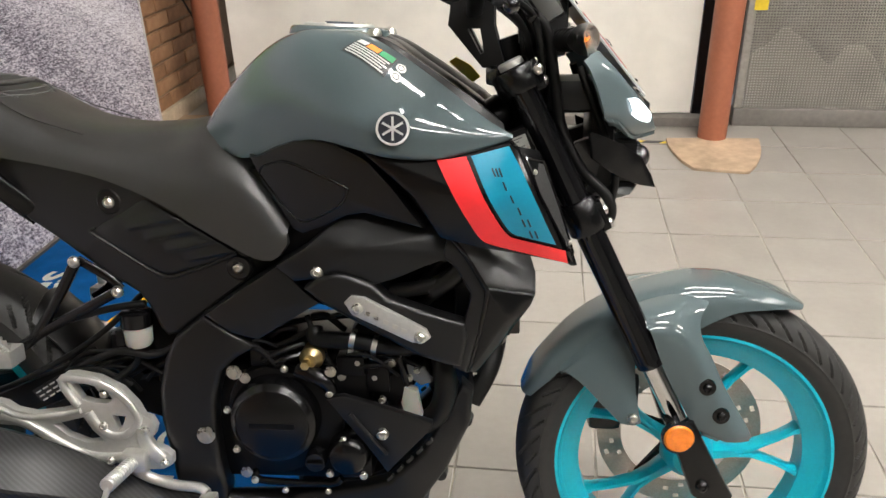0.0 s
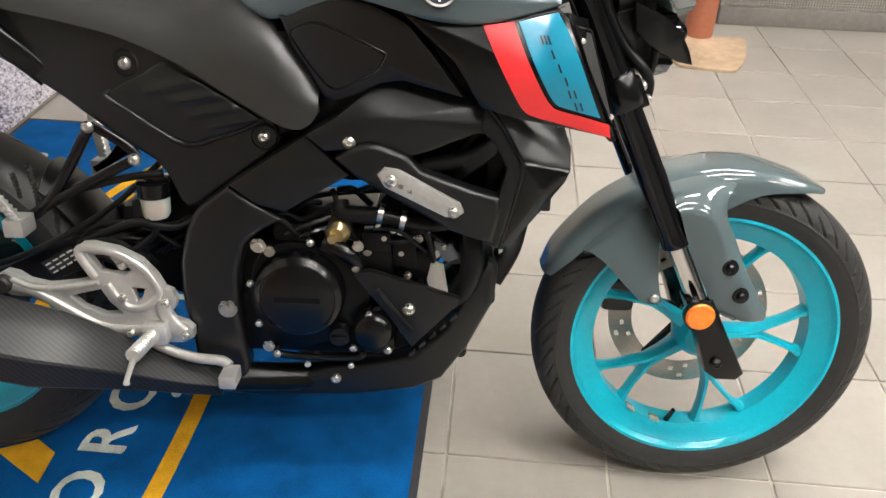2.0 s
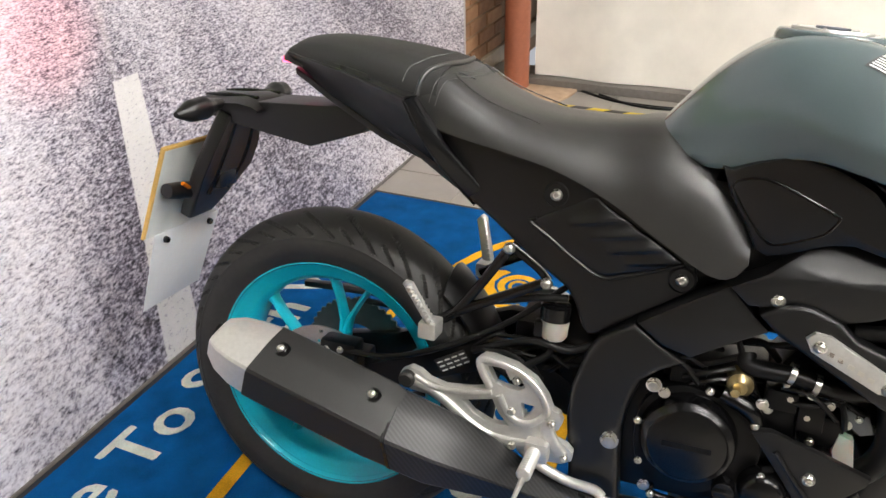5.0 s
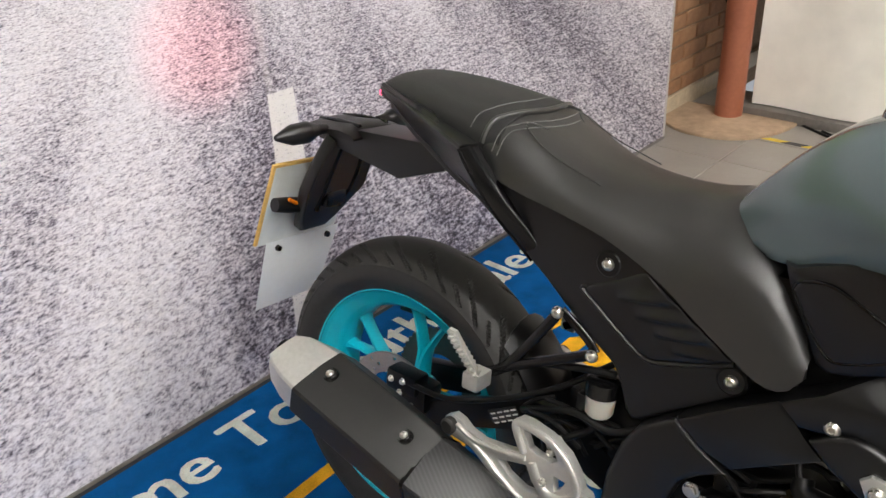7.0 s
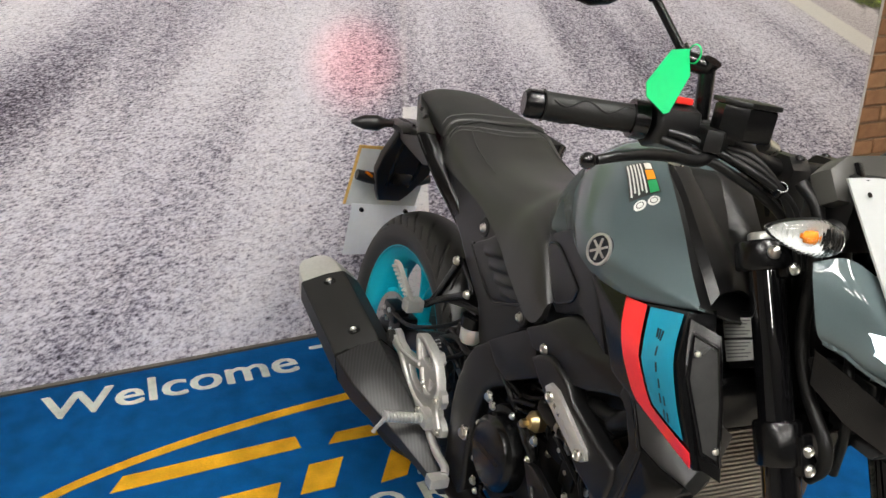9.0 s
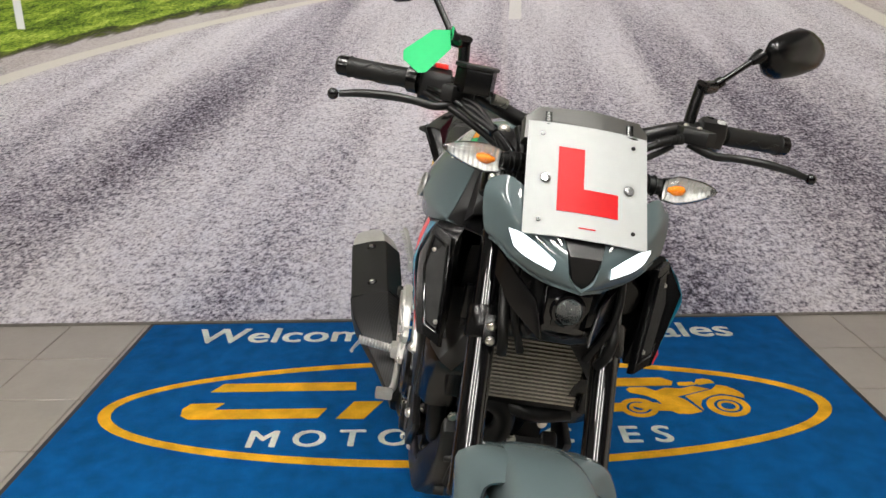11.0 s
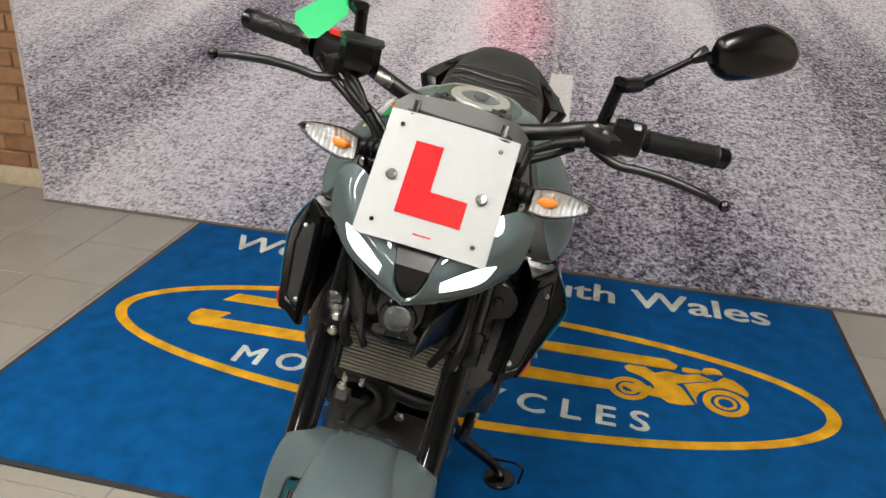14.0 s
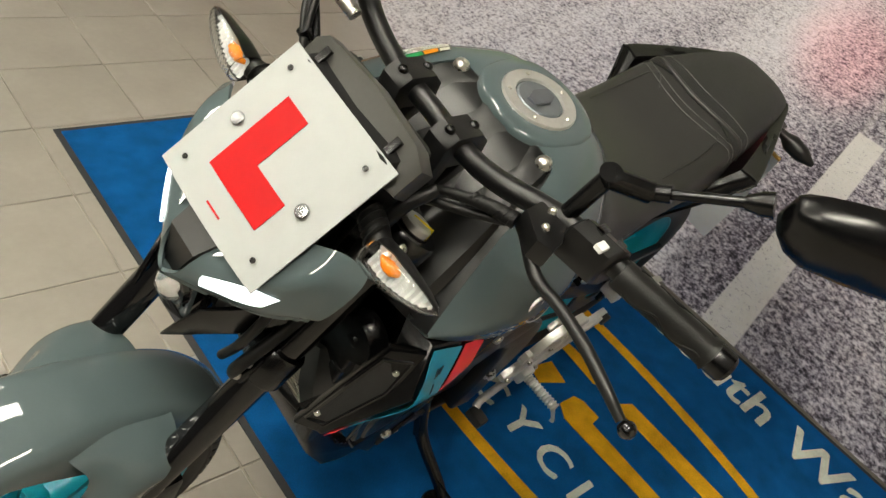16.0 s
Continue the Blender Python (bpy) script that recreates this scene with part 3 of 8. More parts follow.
cable = part("floor_cable", joined(tube([(-0.22, 2.56, FLOOR + 0.006), (-0.05, 2.47, FLOOR + 0.006), (0.1, 2.45, FLOOR + 0.006), (0.25, 2.455, FLOOR + 0.006), (0.33, 2.48, FLOOR + 0.006)], 0.006), tube([(0.33, 2.48, FLOOR + 0.006), (0.2, 2.43, FLOOR + 0.006), (0.05, 2.44, FLOOR + 0.006), (-0.12, 2.53, FLOOR + 0.006)], 0.006)), hose_rubber)
tagged(cable, "looped black cable lying on the floor tiles", "cable")
wall_cable = part("wall_cable", tube([(-0.73, 2.25, 3.0), (-0.72, 2.30, 1.2), (-0.66, 2.42, 0.75), (-0.60, 2.50, 0.5), (-0.50, 2.57, 0.22)], 0.005), hose_rubber)
tagged(wall_cable, "thin black cable hanging down the brick wall", "cable")

# floor mat with the dealer's welcome
MATTOP = -0.0075
floor_mat = new("floor_mat")
tagged(floor_mat, "large blue welcome mat with yellow and white lettering", "floor mat")
part("border", box(-0.634, 0.842, -1.268, 1.198, FLOOR, MATTOP - 0.002, 0.002), mat_rubber, floor_mat, "black rubber border")
part("carpet_field", box(-0.618, 0.826, -1.252, 1.182, FLOOR + 0.003, MATTOP, 0.0015), mat_blue, floor_mat, "blue carpet pile")


def mat_text(text, y0, y1, x_base, height, bold):
    """Woven lettering, made heavier by laying it three times a hair apart."""
    bms = []
    for n in range(3):
        me = lettering(text, 1.0, 0.0, 0.5)
        co = np.empty(len(me.vertices) * 3)
        me.vertices.foreach_get("co", co)
        co = co.reshape(-1, 3)
        lo, hi = co.min(0), co.max(0)
        out = np.empty_like(co)
        out[:, 1] = y0 + (co[:, 0] - lo[0]) / (hi[0] - lo[0]) * (y1 - y0) + (n - 1) * bold
        out[:, 0] = x_base - co[:, 1] / 0.70 * height + (n - 1) * bold * 0.5
        out[:, 2] = MATTOP + 0.0004 + (co[:, 2] > 0) * (0.0010 + 0.0002 * n)
        me.vertices.foreach_set("co", out.ravel())
        bm = bmesh.new()
        bm.from_mesh(me)
        bpy.data.meshes.remove(me)
        bms.append(bm)
    ob = part("lettering", joined(*bms), mat_white, floor_mat, "white carpet lettering")
    return ob


mat_text("Welcome To South Wales", -1.045, 0.957, -0.436, 0.130, 0.0035)
mat_text("M O T O R C Y C L E S", -0.672, 0.54, 0.281, 0.088, 0.003)
ring = []
for i in range(97):
    a = 2 * math.pi * i / 96
    ring.append([(0.067 + (0.329 + d) * math.sin(a), -0.052 + (1.123 + d * 1.15) * math.cos(a), MATTOP + h) for d, h in ((-0.034, 0.0), (-0.034, 0.0015), (0, 0.0015), (0, 0.0))])
part("oval", skin(ring, True, False), mat_yellow, floor_mat, "yellow carpet oval line")


layer = itertools.count()


def mat_shape(pts, m=mat_yellow):
    part("emblem_stroke", slab([(x, y, MATTOP + 0.0002) for y, x in pts], 0.0016 + 0.0002 * (next(layer) % 9), 0, (0, 0, 1)), m, floor_mat, "yellow carpet stroke")


mat_shape([(-0.865, -0.050), (-0.835, -0.106), (-0.40, -0.106), (-0.395, -0.052)])
mat_shape([(-0.922, 0.060), (-0.905, 0.026), (-0.80, 0.024), (-0.822, 0.066), (-0.472, 0.066), (-0.492, 0.123), (-0.885, 0.123), (-0.915, 0.100)])
mat_shape([(-0.436, 0.128), (-0.392, 0.026), (-0.302, 0.026), (-0.352, 0.132)])
mat_shape([(-0.323, -0.040), (-0.294, -0.082), (-0.20, -0.080), (-0.176, -0.028)])
mat_shape([(-0.242, 0.160), (-0.178, 0.045), (-0.145, 0.110), (-0.172, 0.156)])
mat_shape([(-0.02, 0.083), (-0.01, 0.009), (0.062, 0.026), (0.03, 0.098)])
mat_shape([(-0.06, -0.092), (-0.05, -0.062), (0.10, -0.052), (0.125, -0.077), (0.10, -0.102)])
mat_shape([(0.105, 0.093), (0.106, 0.038), (0.13, 0.025), (0.186, 0.025), (0.192, 0.058), (0.44, 0.060), (0.44, 0.107), (0.145, 0.118)])
mat_shape([(0.175, -0.052), (0.20, -0.106), (0.60, -0.106), (0.632, -0.078), (0.622, -0.054)])
# small motorcycle outline woven in yellow
for cy, cx, r, hub in ((0.485, 0.086, 0.058, 0.30), (0.758, 0.083, 0.064, 0.34)):
    for r0, r1 in ((r, r * 0.66), (r * 0.50, r * hub)):
        part("emblem_wheel", lathe([(r0, 0.0), (r0, 0.0015), (r1, 0.0015), (r1, 0.0)], (cx, cy, MATTOP), "Z", 32), mat_yellow, floor_mat)
mat_shape([(0.471, -0.030), (0.484, -0.043), (0.534, -0.043), (0.563, -0.018), (0.597, -0.039), (0.642, -0.030), (0.690, -0.048), (0.733, -0.025), (0.694, -0.011), (0.619, 0.022), (0.639, 0.042), (0.669, 0.115), (0.634, 0.128), (0.596, 0.127), (0.576, 0.108), (0.532, 0.105), (0.560, 0.063), (0.550, 0.037), (0.523, 0.011), (0.479, -0.010)])
mat_shape([(0.646, 0.018), (0.741, -0.022), (0.766, -0.053), (0.792, -0.043), (0.816, -0.017), (0.830, 0.016), (0.824, 0.034), (0.793, 0.016), (0.761, 0.006), (0.726, 0.017), (0.690, 0.046), (0.676, 0.079), (0.676, 0.109)])
mat_shape([(0.644, -0.069), (0.653, -0.075), (0.694, -0.075), (0.703, -0.060), (0.667, -0.050), (0.645, -0.053)])
mat_shape([(0.700, -0.066), (0.711, -0.090), (0.738, -0.097), (0.757, -0.087), (0.764, -0.066), (0.739, -0.064), (0.714, -0.054)])
mat_shape([(0.467, 0.075), (0.503, 0.057), (0.548, 0.060), (0.555, 0.071), (0.534, 0.097), (0.500, 0.097)])

sign = part("notice_board", slab([(1.66, PARTITION + 0.06, 0.50), (1.80, PARTITION + 0.06, 0.478), (1.80, PARTITION + 0.06, 0.95), (1.66, PARTITION + 0.06, 0.95)], 0.012, 0.003, (0, 1, 0)), tape_yellow)
tagged(sign, "blue notice board with a yellow border behind the post", "notice board")
part("face", slab([(1.67, PARTITION + 0.0595, 0.512), (1.787, PARTITION + 0.0595, 0.492), (1.787, PARTITION + 0.0595, 0.94), (1.67, PARTITION + 0.0595, 0.94)], 0.004, 0, (0, -1, 0)), blue_sign, sign, "blue face")
label_card = part("yellow_label", box(1.955, 2.012, PARTITION - 0.012, PARTITION - 0.008, 0.514, 0.60, 0.001), tape_yellow)
tagged(label_card, "yellow label card hung on the steel mesh", "label card")

# ---- the motorcycle ----
BIKE = Matrix.Translation((0.0, -0.146, -0.012)) @ Matrix.Rotation(radians(3.6), 4, "Z") @ Matrix.Rotation(radians(-11.35), 4, "X")
bike = new("motorcycle")
bike.matrix_basis = BIKE
tagged(bike, "grey and black naked motorcycle with teal wheels on side stand", "motorcycle")


def tyre_mesh(c, half, prof, grooves, seg=1200):
    """A tyre turned from a profile, with cut tread grooves."""
    fine = smooth_line([(o, 0, r) for r, o in prof], 9)
    rings, crown = [], max(r for r, o in prof)

    def cut(d, w):
        """Depth of a groove at a distance from its middle, with sloping flanks."""
        return max(0.0, min(1.0, (w - abs(d)) / (0.22 * w)))

    for k in range(seg):
        a = 2 * math.pi * k / seg
        ring = []
        for p in fine:
            o, r = p.x, p.z
            v, side_ = (crown - r) / 0.034, (1 if o > 0 else -1)
            if v < 1.15:
                turn_ = a / (2 * math.pi) * grooves + (0.5 if o > 0 else 0) + 1.25 * max(0.0, v) ** 0.55
                d = 0.0060 * cut(turn_ % 1.0 - 0.5, 0.050) * cut(v - 0.54, 0.50)
                d = max(d, 0.0050 * cut((turn_ + 0.48) % 1.0 - 0.5, 0.042) * cut(v - 0.72, 0.30))
                r -= d * (1 - 0.55 * max(0.0, v))
                o -= side_ * d * 0.7 * max(0.0, v)
            if 1.06 < v < 1.16:
                o += side_ * 0.0012
            ring.append(Vector(c) + Vector((r * math.cos(a), o, r * math.sin(a))))
        rings.append(ring)
    bm = bmesh.new()
    vr = [[bm.verts.new(p) for p in r] for r in rings]
    for k in range(seg):
        a, b = vr[k], vr[(k + 1) % seg]
        for i in range(len(a) - 1):
            bm.faces.new((a[i], a[i + 1], b[i + 1], b[i]))
    return bm


def wheel(name, c, half, tyre_prof, rim_half, label, grooves, turn):
    cx, cy, cz = c
    h = rim_half
    rim = lathe([(0.232, -h), (0.226, -h), (0.219, -h + 0.010), (0.200, -h + 0.016), (0.188, -h * 0.45), (0.188, h * 0.45), (0.200, h - 0.016), (0.219, h - 0.010), (0.226, h), (0.232, h), (0.233, h - 0.004), (0.214, h - 0.012), (0.198, 0.0), (0.214, -h + 0.012), (0.233, -h + 0.004)], c, "Y", 120, True)
    pieces = [rim]
    for k in range(5):
        a0 = turn + 2 * math.pi * k / 5
        for sgn in (-1, 1):
            a1 = a0 + sgn * radians(12.5)
            rings = []
            for r, a, w, d in ((0.030, a0 + sgn * 0.10, 0.011, 0.024), (0.075, a0 + sgn * 0.035, 0.0070, 0.020), (0.105, a0 + sgn * 0.055, 0.0062, 0.017), (0.15, a0 + sgn * 0.155, 0.0056, 0.015), (0.178, a1 - sgn * 0.01, 0.0066, 0.015), (0.194, a1 + sgn * 0.01, 0.014, 0.018)):
                p = Vector((cx + r * math.cos(a), cy, cz + r * math.sin(a)))
                t = Vector((-math.sin(a), 0, math.cos(a)))
                rings.append([p + t * w * math.cos(q) * (1.15 if abs(math.cos(q)) < 0.8 else 1) + Vector((0, d * math.sin(q), 0)) for q in (2 * math.pi * i / 8 + math.pi / 8 for i in range(8))])
            pieces.append(skin(rings))
    hub = (lathe([(0.0, -0.034), (0.030, -0.034), (0.040, -0.022), (0.046, 0.0), (0.040, 0.022), (0.030, 0.034), (0.0, 0.034)], c, "Y", 40))
    w = part(name, pieces[0], teal, bike, label)
    for sp in pieces[1:]:
        part("spoke", sp, teal, w)
    part("hub", hub, teal, w)
    part("tyre", tyre_mesh(c, half, tyre_prof, grooves), rubber, w, "black rubber tyre with curved tread grooves")
    return w


FAX, RAX = (1.325, 0.0, 0.293), (0.004, 0.0, 0.315)
front_wheel = wheel("front_wheel", FAX, 0.050, [(0.224, -0.040), (0.250, -0.050), (0.273, -0.047), (0.289, -0.031), (0.296, 0.0), (0.289, 0.031), (0.273, 0.047), (0.250, 0.050), (0.224, 0.040)], 0.043, "glossy teal five-pair-spoke cast front wheel", 26, radians(-70))
rear_wheel = wheel("rear_wheel", RAX, 0.069, [(0.224, -0.056), (0.255, -0.069), (0.283, -0.065), (0.305, -0.042), (0.315, 0.0), (0.305, 0.042), (0.283, 0.065), (0.255, 0.069), (0.224, 0.056)], 0.058, "glossy teal five-pair-spoke cast rear wheel", 22, radians(-62))


def brake_disc(c, r0, r1, thick, n=80):
    bm = bmesh.new()
    bands = [r0 + (r1 - r0) * k / 6 for k in range(7)]
    vr = [[bm.verts.new((c[0] + r * math.cos(2 * math.pi * i / n), c[1], c[2] + r * math.sin(2 * math.pi * i / n))) for i in range(n)] for r in bands]
    for k in range(6):
        for i in range(n):
            if k in (1, 2, 4) and (i + 3 * k) % 8 == 0:
                continue
            j = (i + 1) % n
            bm.faces.new((vr[k][i], vr[k][j], vr[k + 1][j], vr[k + 1][i]))
    thicken(bm, thick)
    return bm


bd = part("brake_disc", brake_disc((FAX[0], 0.062, FAX[2]), 0.103, 0.146, 0.0045), disc_steel, front_wheel, "drilled steel brake disc")
for k in range(5):
    a = 2 * math.pi * k / 5
    part("disc_arm", tube([(FAX[0] + 0.03 * math.cos(a), 0.052, FAX[2] + 0.03 * math.sin(a)), (FAX[0] + 0.11 * math.cos(a + 0.25), 0.060, FAX[2] + 0.11 * math.sin(a + 0.25))], 0.007, 8, 1), satin, front_wheel)
bd = part("brake_disc", brake_disc((RAX[0], -0.066, RAX[2]), 0.07, 0.11, 0.0045), disc_steel, rear_wheel, "drilled steel brake disc")
for a in (radians(-100),):
    part("valve", tube([(FAX[0] + 0.192 * math.cos(a), -0.012, FAX[2] + 0.192 * math.sin(a)), (FAX[0] + 0.155 * math.cos(a), -0.028, FAX[2] + 0.155 * math.sin(a))], [0.0055, 0.004], 8, 1), satin, front_wheel, "black rubber valve")
# balance weights
for a in (radians(-108), radians(-124)):
    for k in range(3):
        b = a + k * 0.028 - 0.03
        shared("balance_weight", finish(box(-0.004, 0.004, -0.010, 0.010, -0.0015, 0.0015, 0.001), "balance_weight", steel), front_wheel, Matrix.Translation((FAX[0] + 0.1865 * math.cos(b), -0.018, FAX[2] + 0.1865 * math.sin(b))) @ Matrix.Rotation(-b + math.pi / 2, 4, "Y"))


# button-head bolts
bolt_me = finish(lathe([(0.0, -0.0045), (0.0030, -0.0045), (0.0038, -0.0062), (0.0066, -0.0050), (0.0086, -0.0018), (0.0090, 0.002)], (0, 0, 0), "Y", 18), "bolt", steel, 50)
black_bolt_me = bolt_me.copy()
black_bolt_me.name = "black_bolt"
black_bolt_me.materials[0] = satin
hex_me = finish(joined(lathe([(0.0, -0.007), (0.0075, -0.007), (0.0086, -0.0058), (0.0086, 0.0)], (0, 0, 0), "Y", 6), lathe([(0.0, -0.0015), (0.0115, -0.0015), (0.0115, 0.001)], (0, 0, 0), "Y", 20)), "hex_bolt", steel, 30)


def bolt(x, y, z, parent, s=1.0, hexed=False, turn=0.0, tilt=0.0):
    m = Matrix.Translation((x, y, z)) @ Matrix.Rotation(turn, 4, "Z") @ Matrix.Rotation(tilt, 4, "X") @ Matrix.Scale(s, 4)
    if y > 0 and turn == 0.0:
        m = m @ Matrix.Rotation(math.pi, 4, "Z")
    return shared("bolt", hex_me if hexed else bolt_me, parent, m)


# fork
FORK = Vector((0.492, 0, -1)).normalized()


def fork_at(z, y, fwd=0.0):
    return Vector((1.064 + (0.827 - z) * 0.492 + fwd, y, z))


for s in (-1, 1):
    y = s * 0.098
    leg = part("fork_leg", tube([fork_at(0.934, y), fork_at(0.735, y)], 0.0205, 24, 1), gloss, bike, "gloss black fork tube")
    part("lower_tube", lathe([(0, 0), (0.0225, 0), (0.0225, 0.012), (0.0215, 0.014), (0.0215, 0.235), (0, 0.235)], (0, 0, 0), "Z", 28), gloss, leg).matrix_basis = Matrix.Translation(fork_at(0.492, y)) @ FORK.to_track_quat("-Z", "X").to_matrix().to_4x4()
    part("stanchion", tube([fork_at(0.50, y), fork_at(0.37, y)], 0.0165, 20, 1), chrome, leg, "chrome fork stanchion")
    part("fork_cap", tube([fork_at(0.932, y), fork_at(0.9405, y), fork_at(0.9425, y)], [0.0180, 0.0180, 0.0155], 24, 1), silver, leg, "aluminium fork cap")
    car = joined(slab([(fork_at(z, y).x + d, y - 0.021, z) for z, d in ((0.405, -0.022), (0.405, 0.024), (0.345, 0.026), (0.275, 0.030), (0.262, 0.012), (0.262, -0.022), (0.275, -0.034), (0.345, -0.026))], 0.042, 0.008))
    part("axle_clamp", car, satin, leg, "black axle clamp")
    bolt(FAX[0] - 0.010, s * 0.121, FAX[2] + 0.002, leg, 1.15).data = black_bolt_me
    refl = part("side_reflector", lathe([(0.0, -0.006), (0.020, -0.006), (0.0225, -0.003), (0.0225, 0.004), (0.0, 0.004)], (1.266, s * 0.148, 0.394), "Y", 32), amber_reflector, leg, "round amber side reflector")
    part("bezel", lathe([(0.0225, -0.005), (0.025, -0.005), (0.025, 0.005), (0.0, 0.006)], (1.266, s * 0.146, 0.394), "Y", 32), satin, refl)
    part("reflector_stay", tube([(1.266, s * 0.144, 0.394), (1.272, s * 0.112, 0.385)], 0.009, 12, 1), satin, refl)
for z, r, h, nm in ((0.7225, 0.0275, 0.050, "lower_clamp"), (0.917, 0.0340, 0.034, "upper_clamp")):
    c = fork_at(z, 0)
    cl = part(nm, slab([(c.x - 0.030, -0.098, z - 0.012), (c.x + 0.006, -0.098, z - 0.012), (c.x + 0.014, -0.05, z - 0.012), (c.x + 0.014, 0.05, z - 0.012), (c.x + 0.006, 0.098, z - 0.012), (c.x - 0.030, 0.098, z - 0.012), (c.x - 0.045, 0.04, z - 0.012), (c.x - 0.045, -0.04, z - 0.012)], 0.028, 0.005, (0, 0, 1)), satin, bike, "black fork clamp")
    for s in (-1, 1):
        grip_m = Matrix.Translation(fork_at(z, s * 0.098)) @ FORK.to_track_quat("-Z", "X").to_matrix().to_4x4()
        part("clamp_ring", lathe([(0.0216, -h / 2), (r - 0.002, -h / 2), (r, -h / 2 + 0.003), (r, h / 2 - 0.003), (r - 0.002, h / 2), (0.0216, h / 2)], (0, 0, 0), "Z", 32), satin, cl).matrix_basis = grip_m
        f = fork_at(z, s * 0.0905) + Vector((0.024, 0, -0.002))
        part("clamp_ear", box(-0.014, 0.012, -0.012, 0.012, -h / 2 + 0.002, h / 2 - 0.002, 0.004), satin, cl).matrix_basis = Matrix.Translation(f) @ Matrix.Rotation(radians(-26), 4, "Y")
        for dz in ((0.0098, -0.0098) if nm == "lower_clamp" else (0.0,)):
            bolt(f.x + 0.0135 - dz * 0.47, f.y, f.z + dz, cl, 0.85, False, radians(90))
        if nm == "upper_clamp":
            bolt(1.046, s * 0.118, 0.932, cl, 0.9)

# front mudguard: an arched shell that follows the tyre, flaring into fork guards at its sides
def grid_surface(rows, n_row=5, n_col=5):
    """A smooth surface through rows of points."""
    cols = [smooth_line(r, n_col) for r in rows]
    lines = [smooth_line([c[i] for c in cols], n_row) for i in range(len(cols[0]))]
    return lines


def grid_shell(rows, thick, out, n_row=5, n_col=5):
    """A smooth shell through rows of points, its thickness laid away from the direction out."""
    g = grid_surface(rows, n_row, n_col)
    o, nu, nv = Vector(out), len(g), len(g[0])
    back = []
    for u in range(nu):
        line = []
        for v in range(nv):
            du = g[min(u + 1, nu - 1)][v] - g[max(u - 1, 0)][v]
            dv = g[u][min(v + 1, nv - 1)] - g[u][max(v - 1, 0)]
            n = du.cross(dv).normalized()
            line.append(g[u][v] - n * thick * (1 if n.dot(o) > 0 else -1))
        back.append(line)
    bm = bmesh.new()
    fa = [[bm.verts.new(p) for p in r] for r in g]
    fb = [[bm.verts.new(p) for p in r] for r in back]
    for f in (fa, fb):
        for u in range(nu - 1):
            for v in range(nv - 1):
                bm.faces.new((f[u][v], f[u + 1][v], f[u + 1][v + 1], f[u][v + 1]))
    for u in range(nu - 1):
        for v in (0, nv - 1):
            bm.faces.new((fa[u][v], fa[u + 1][v], fb[u + 1][v], fb[u][v]))
    for v in range(nv - 1):
        for u in (0, nu - 1):
            bm.faces.new((fa[u][v], fa[u][v + 1], fb[u][v + 1], fb[u][v]))
    return bm


rings = []
top_line = [(0, -0.2895, 0.113, 0.034, 0.016), (1, -0.273, 0.150, 0.052, 0.024), (2, -0.240, 0.193, 0.058, 0.028), (3, -0.206, 0.229, 0.062, 0.036), (4, -0.167, 0.258, 0.066, 0.052), (5, -0.114, 0.288, 0.068, 0.070), (6, -0.045, 0.309, 0.068, 0.074), (7, 0.003, 0.3115, 0.067, 0.056), (8, 0.043, 0.3075, 0.065, 0.038), (9, 0.086, 0.296, 0.061, 0.024), (10, 0.119, 0.285, 0.053, 0.014), (11, 0.145, 0.273, 0.036, 0.008), (12, 0.155, 0.267, 0.012, 0.003)]

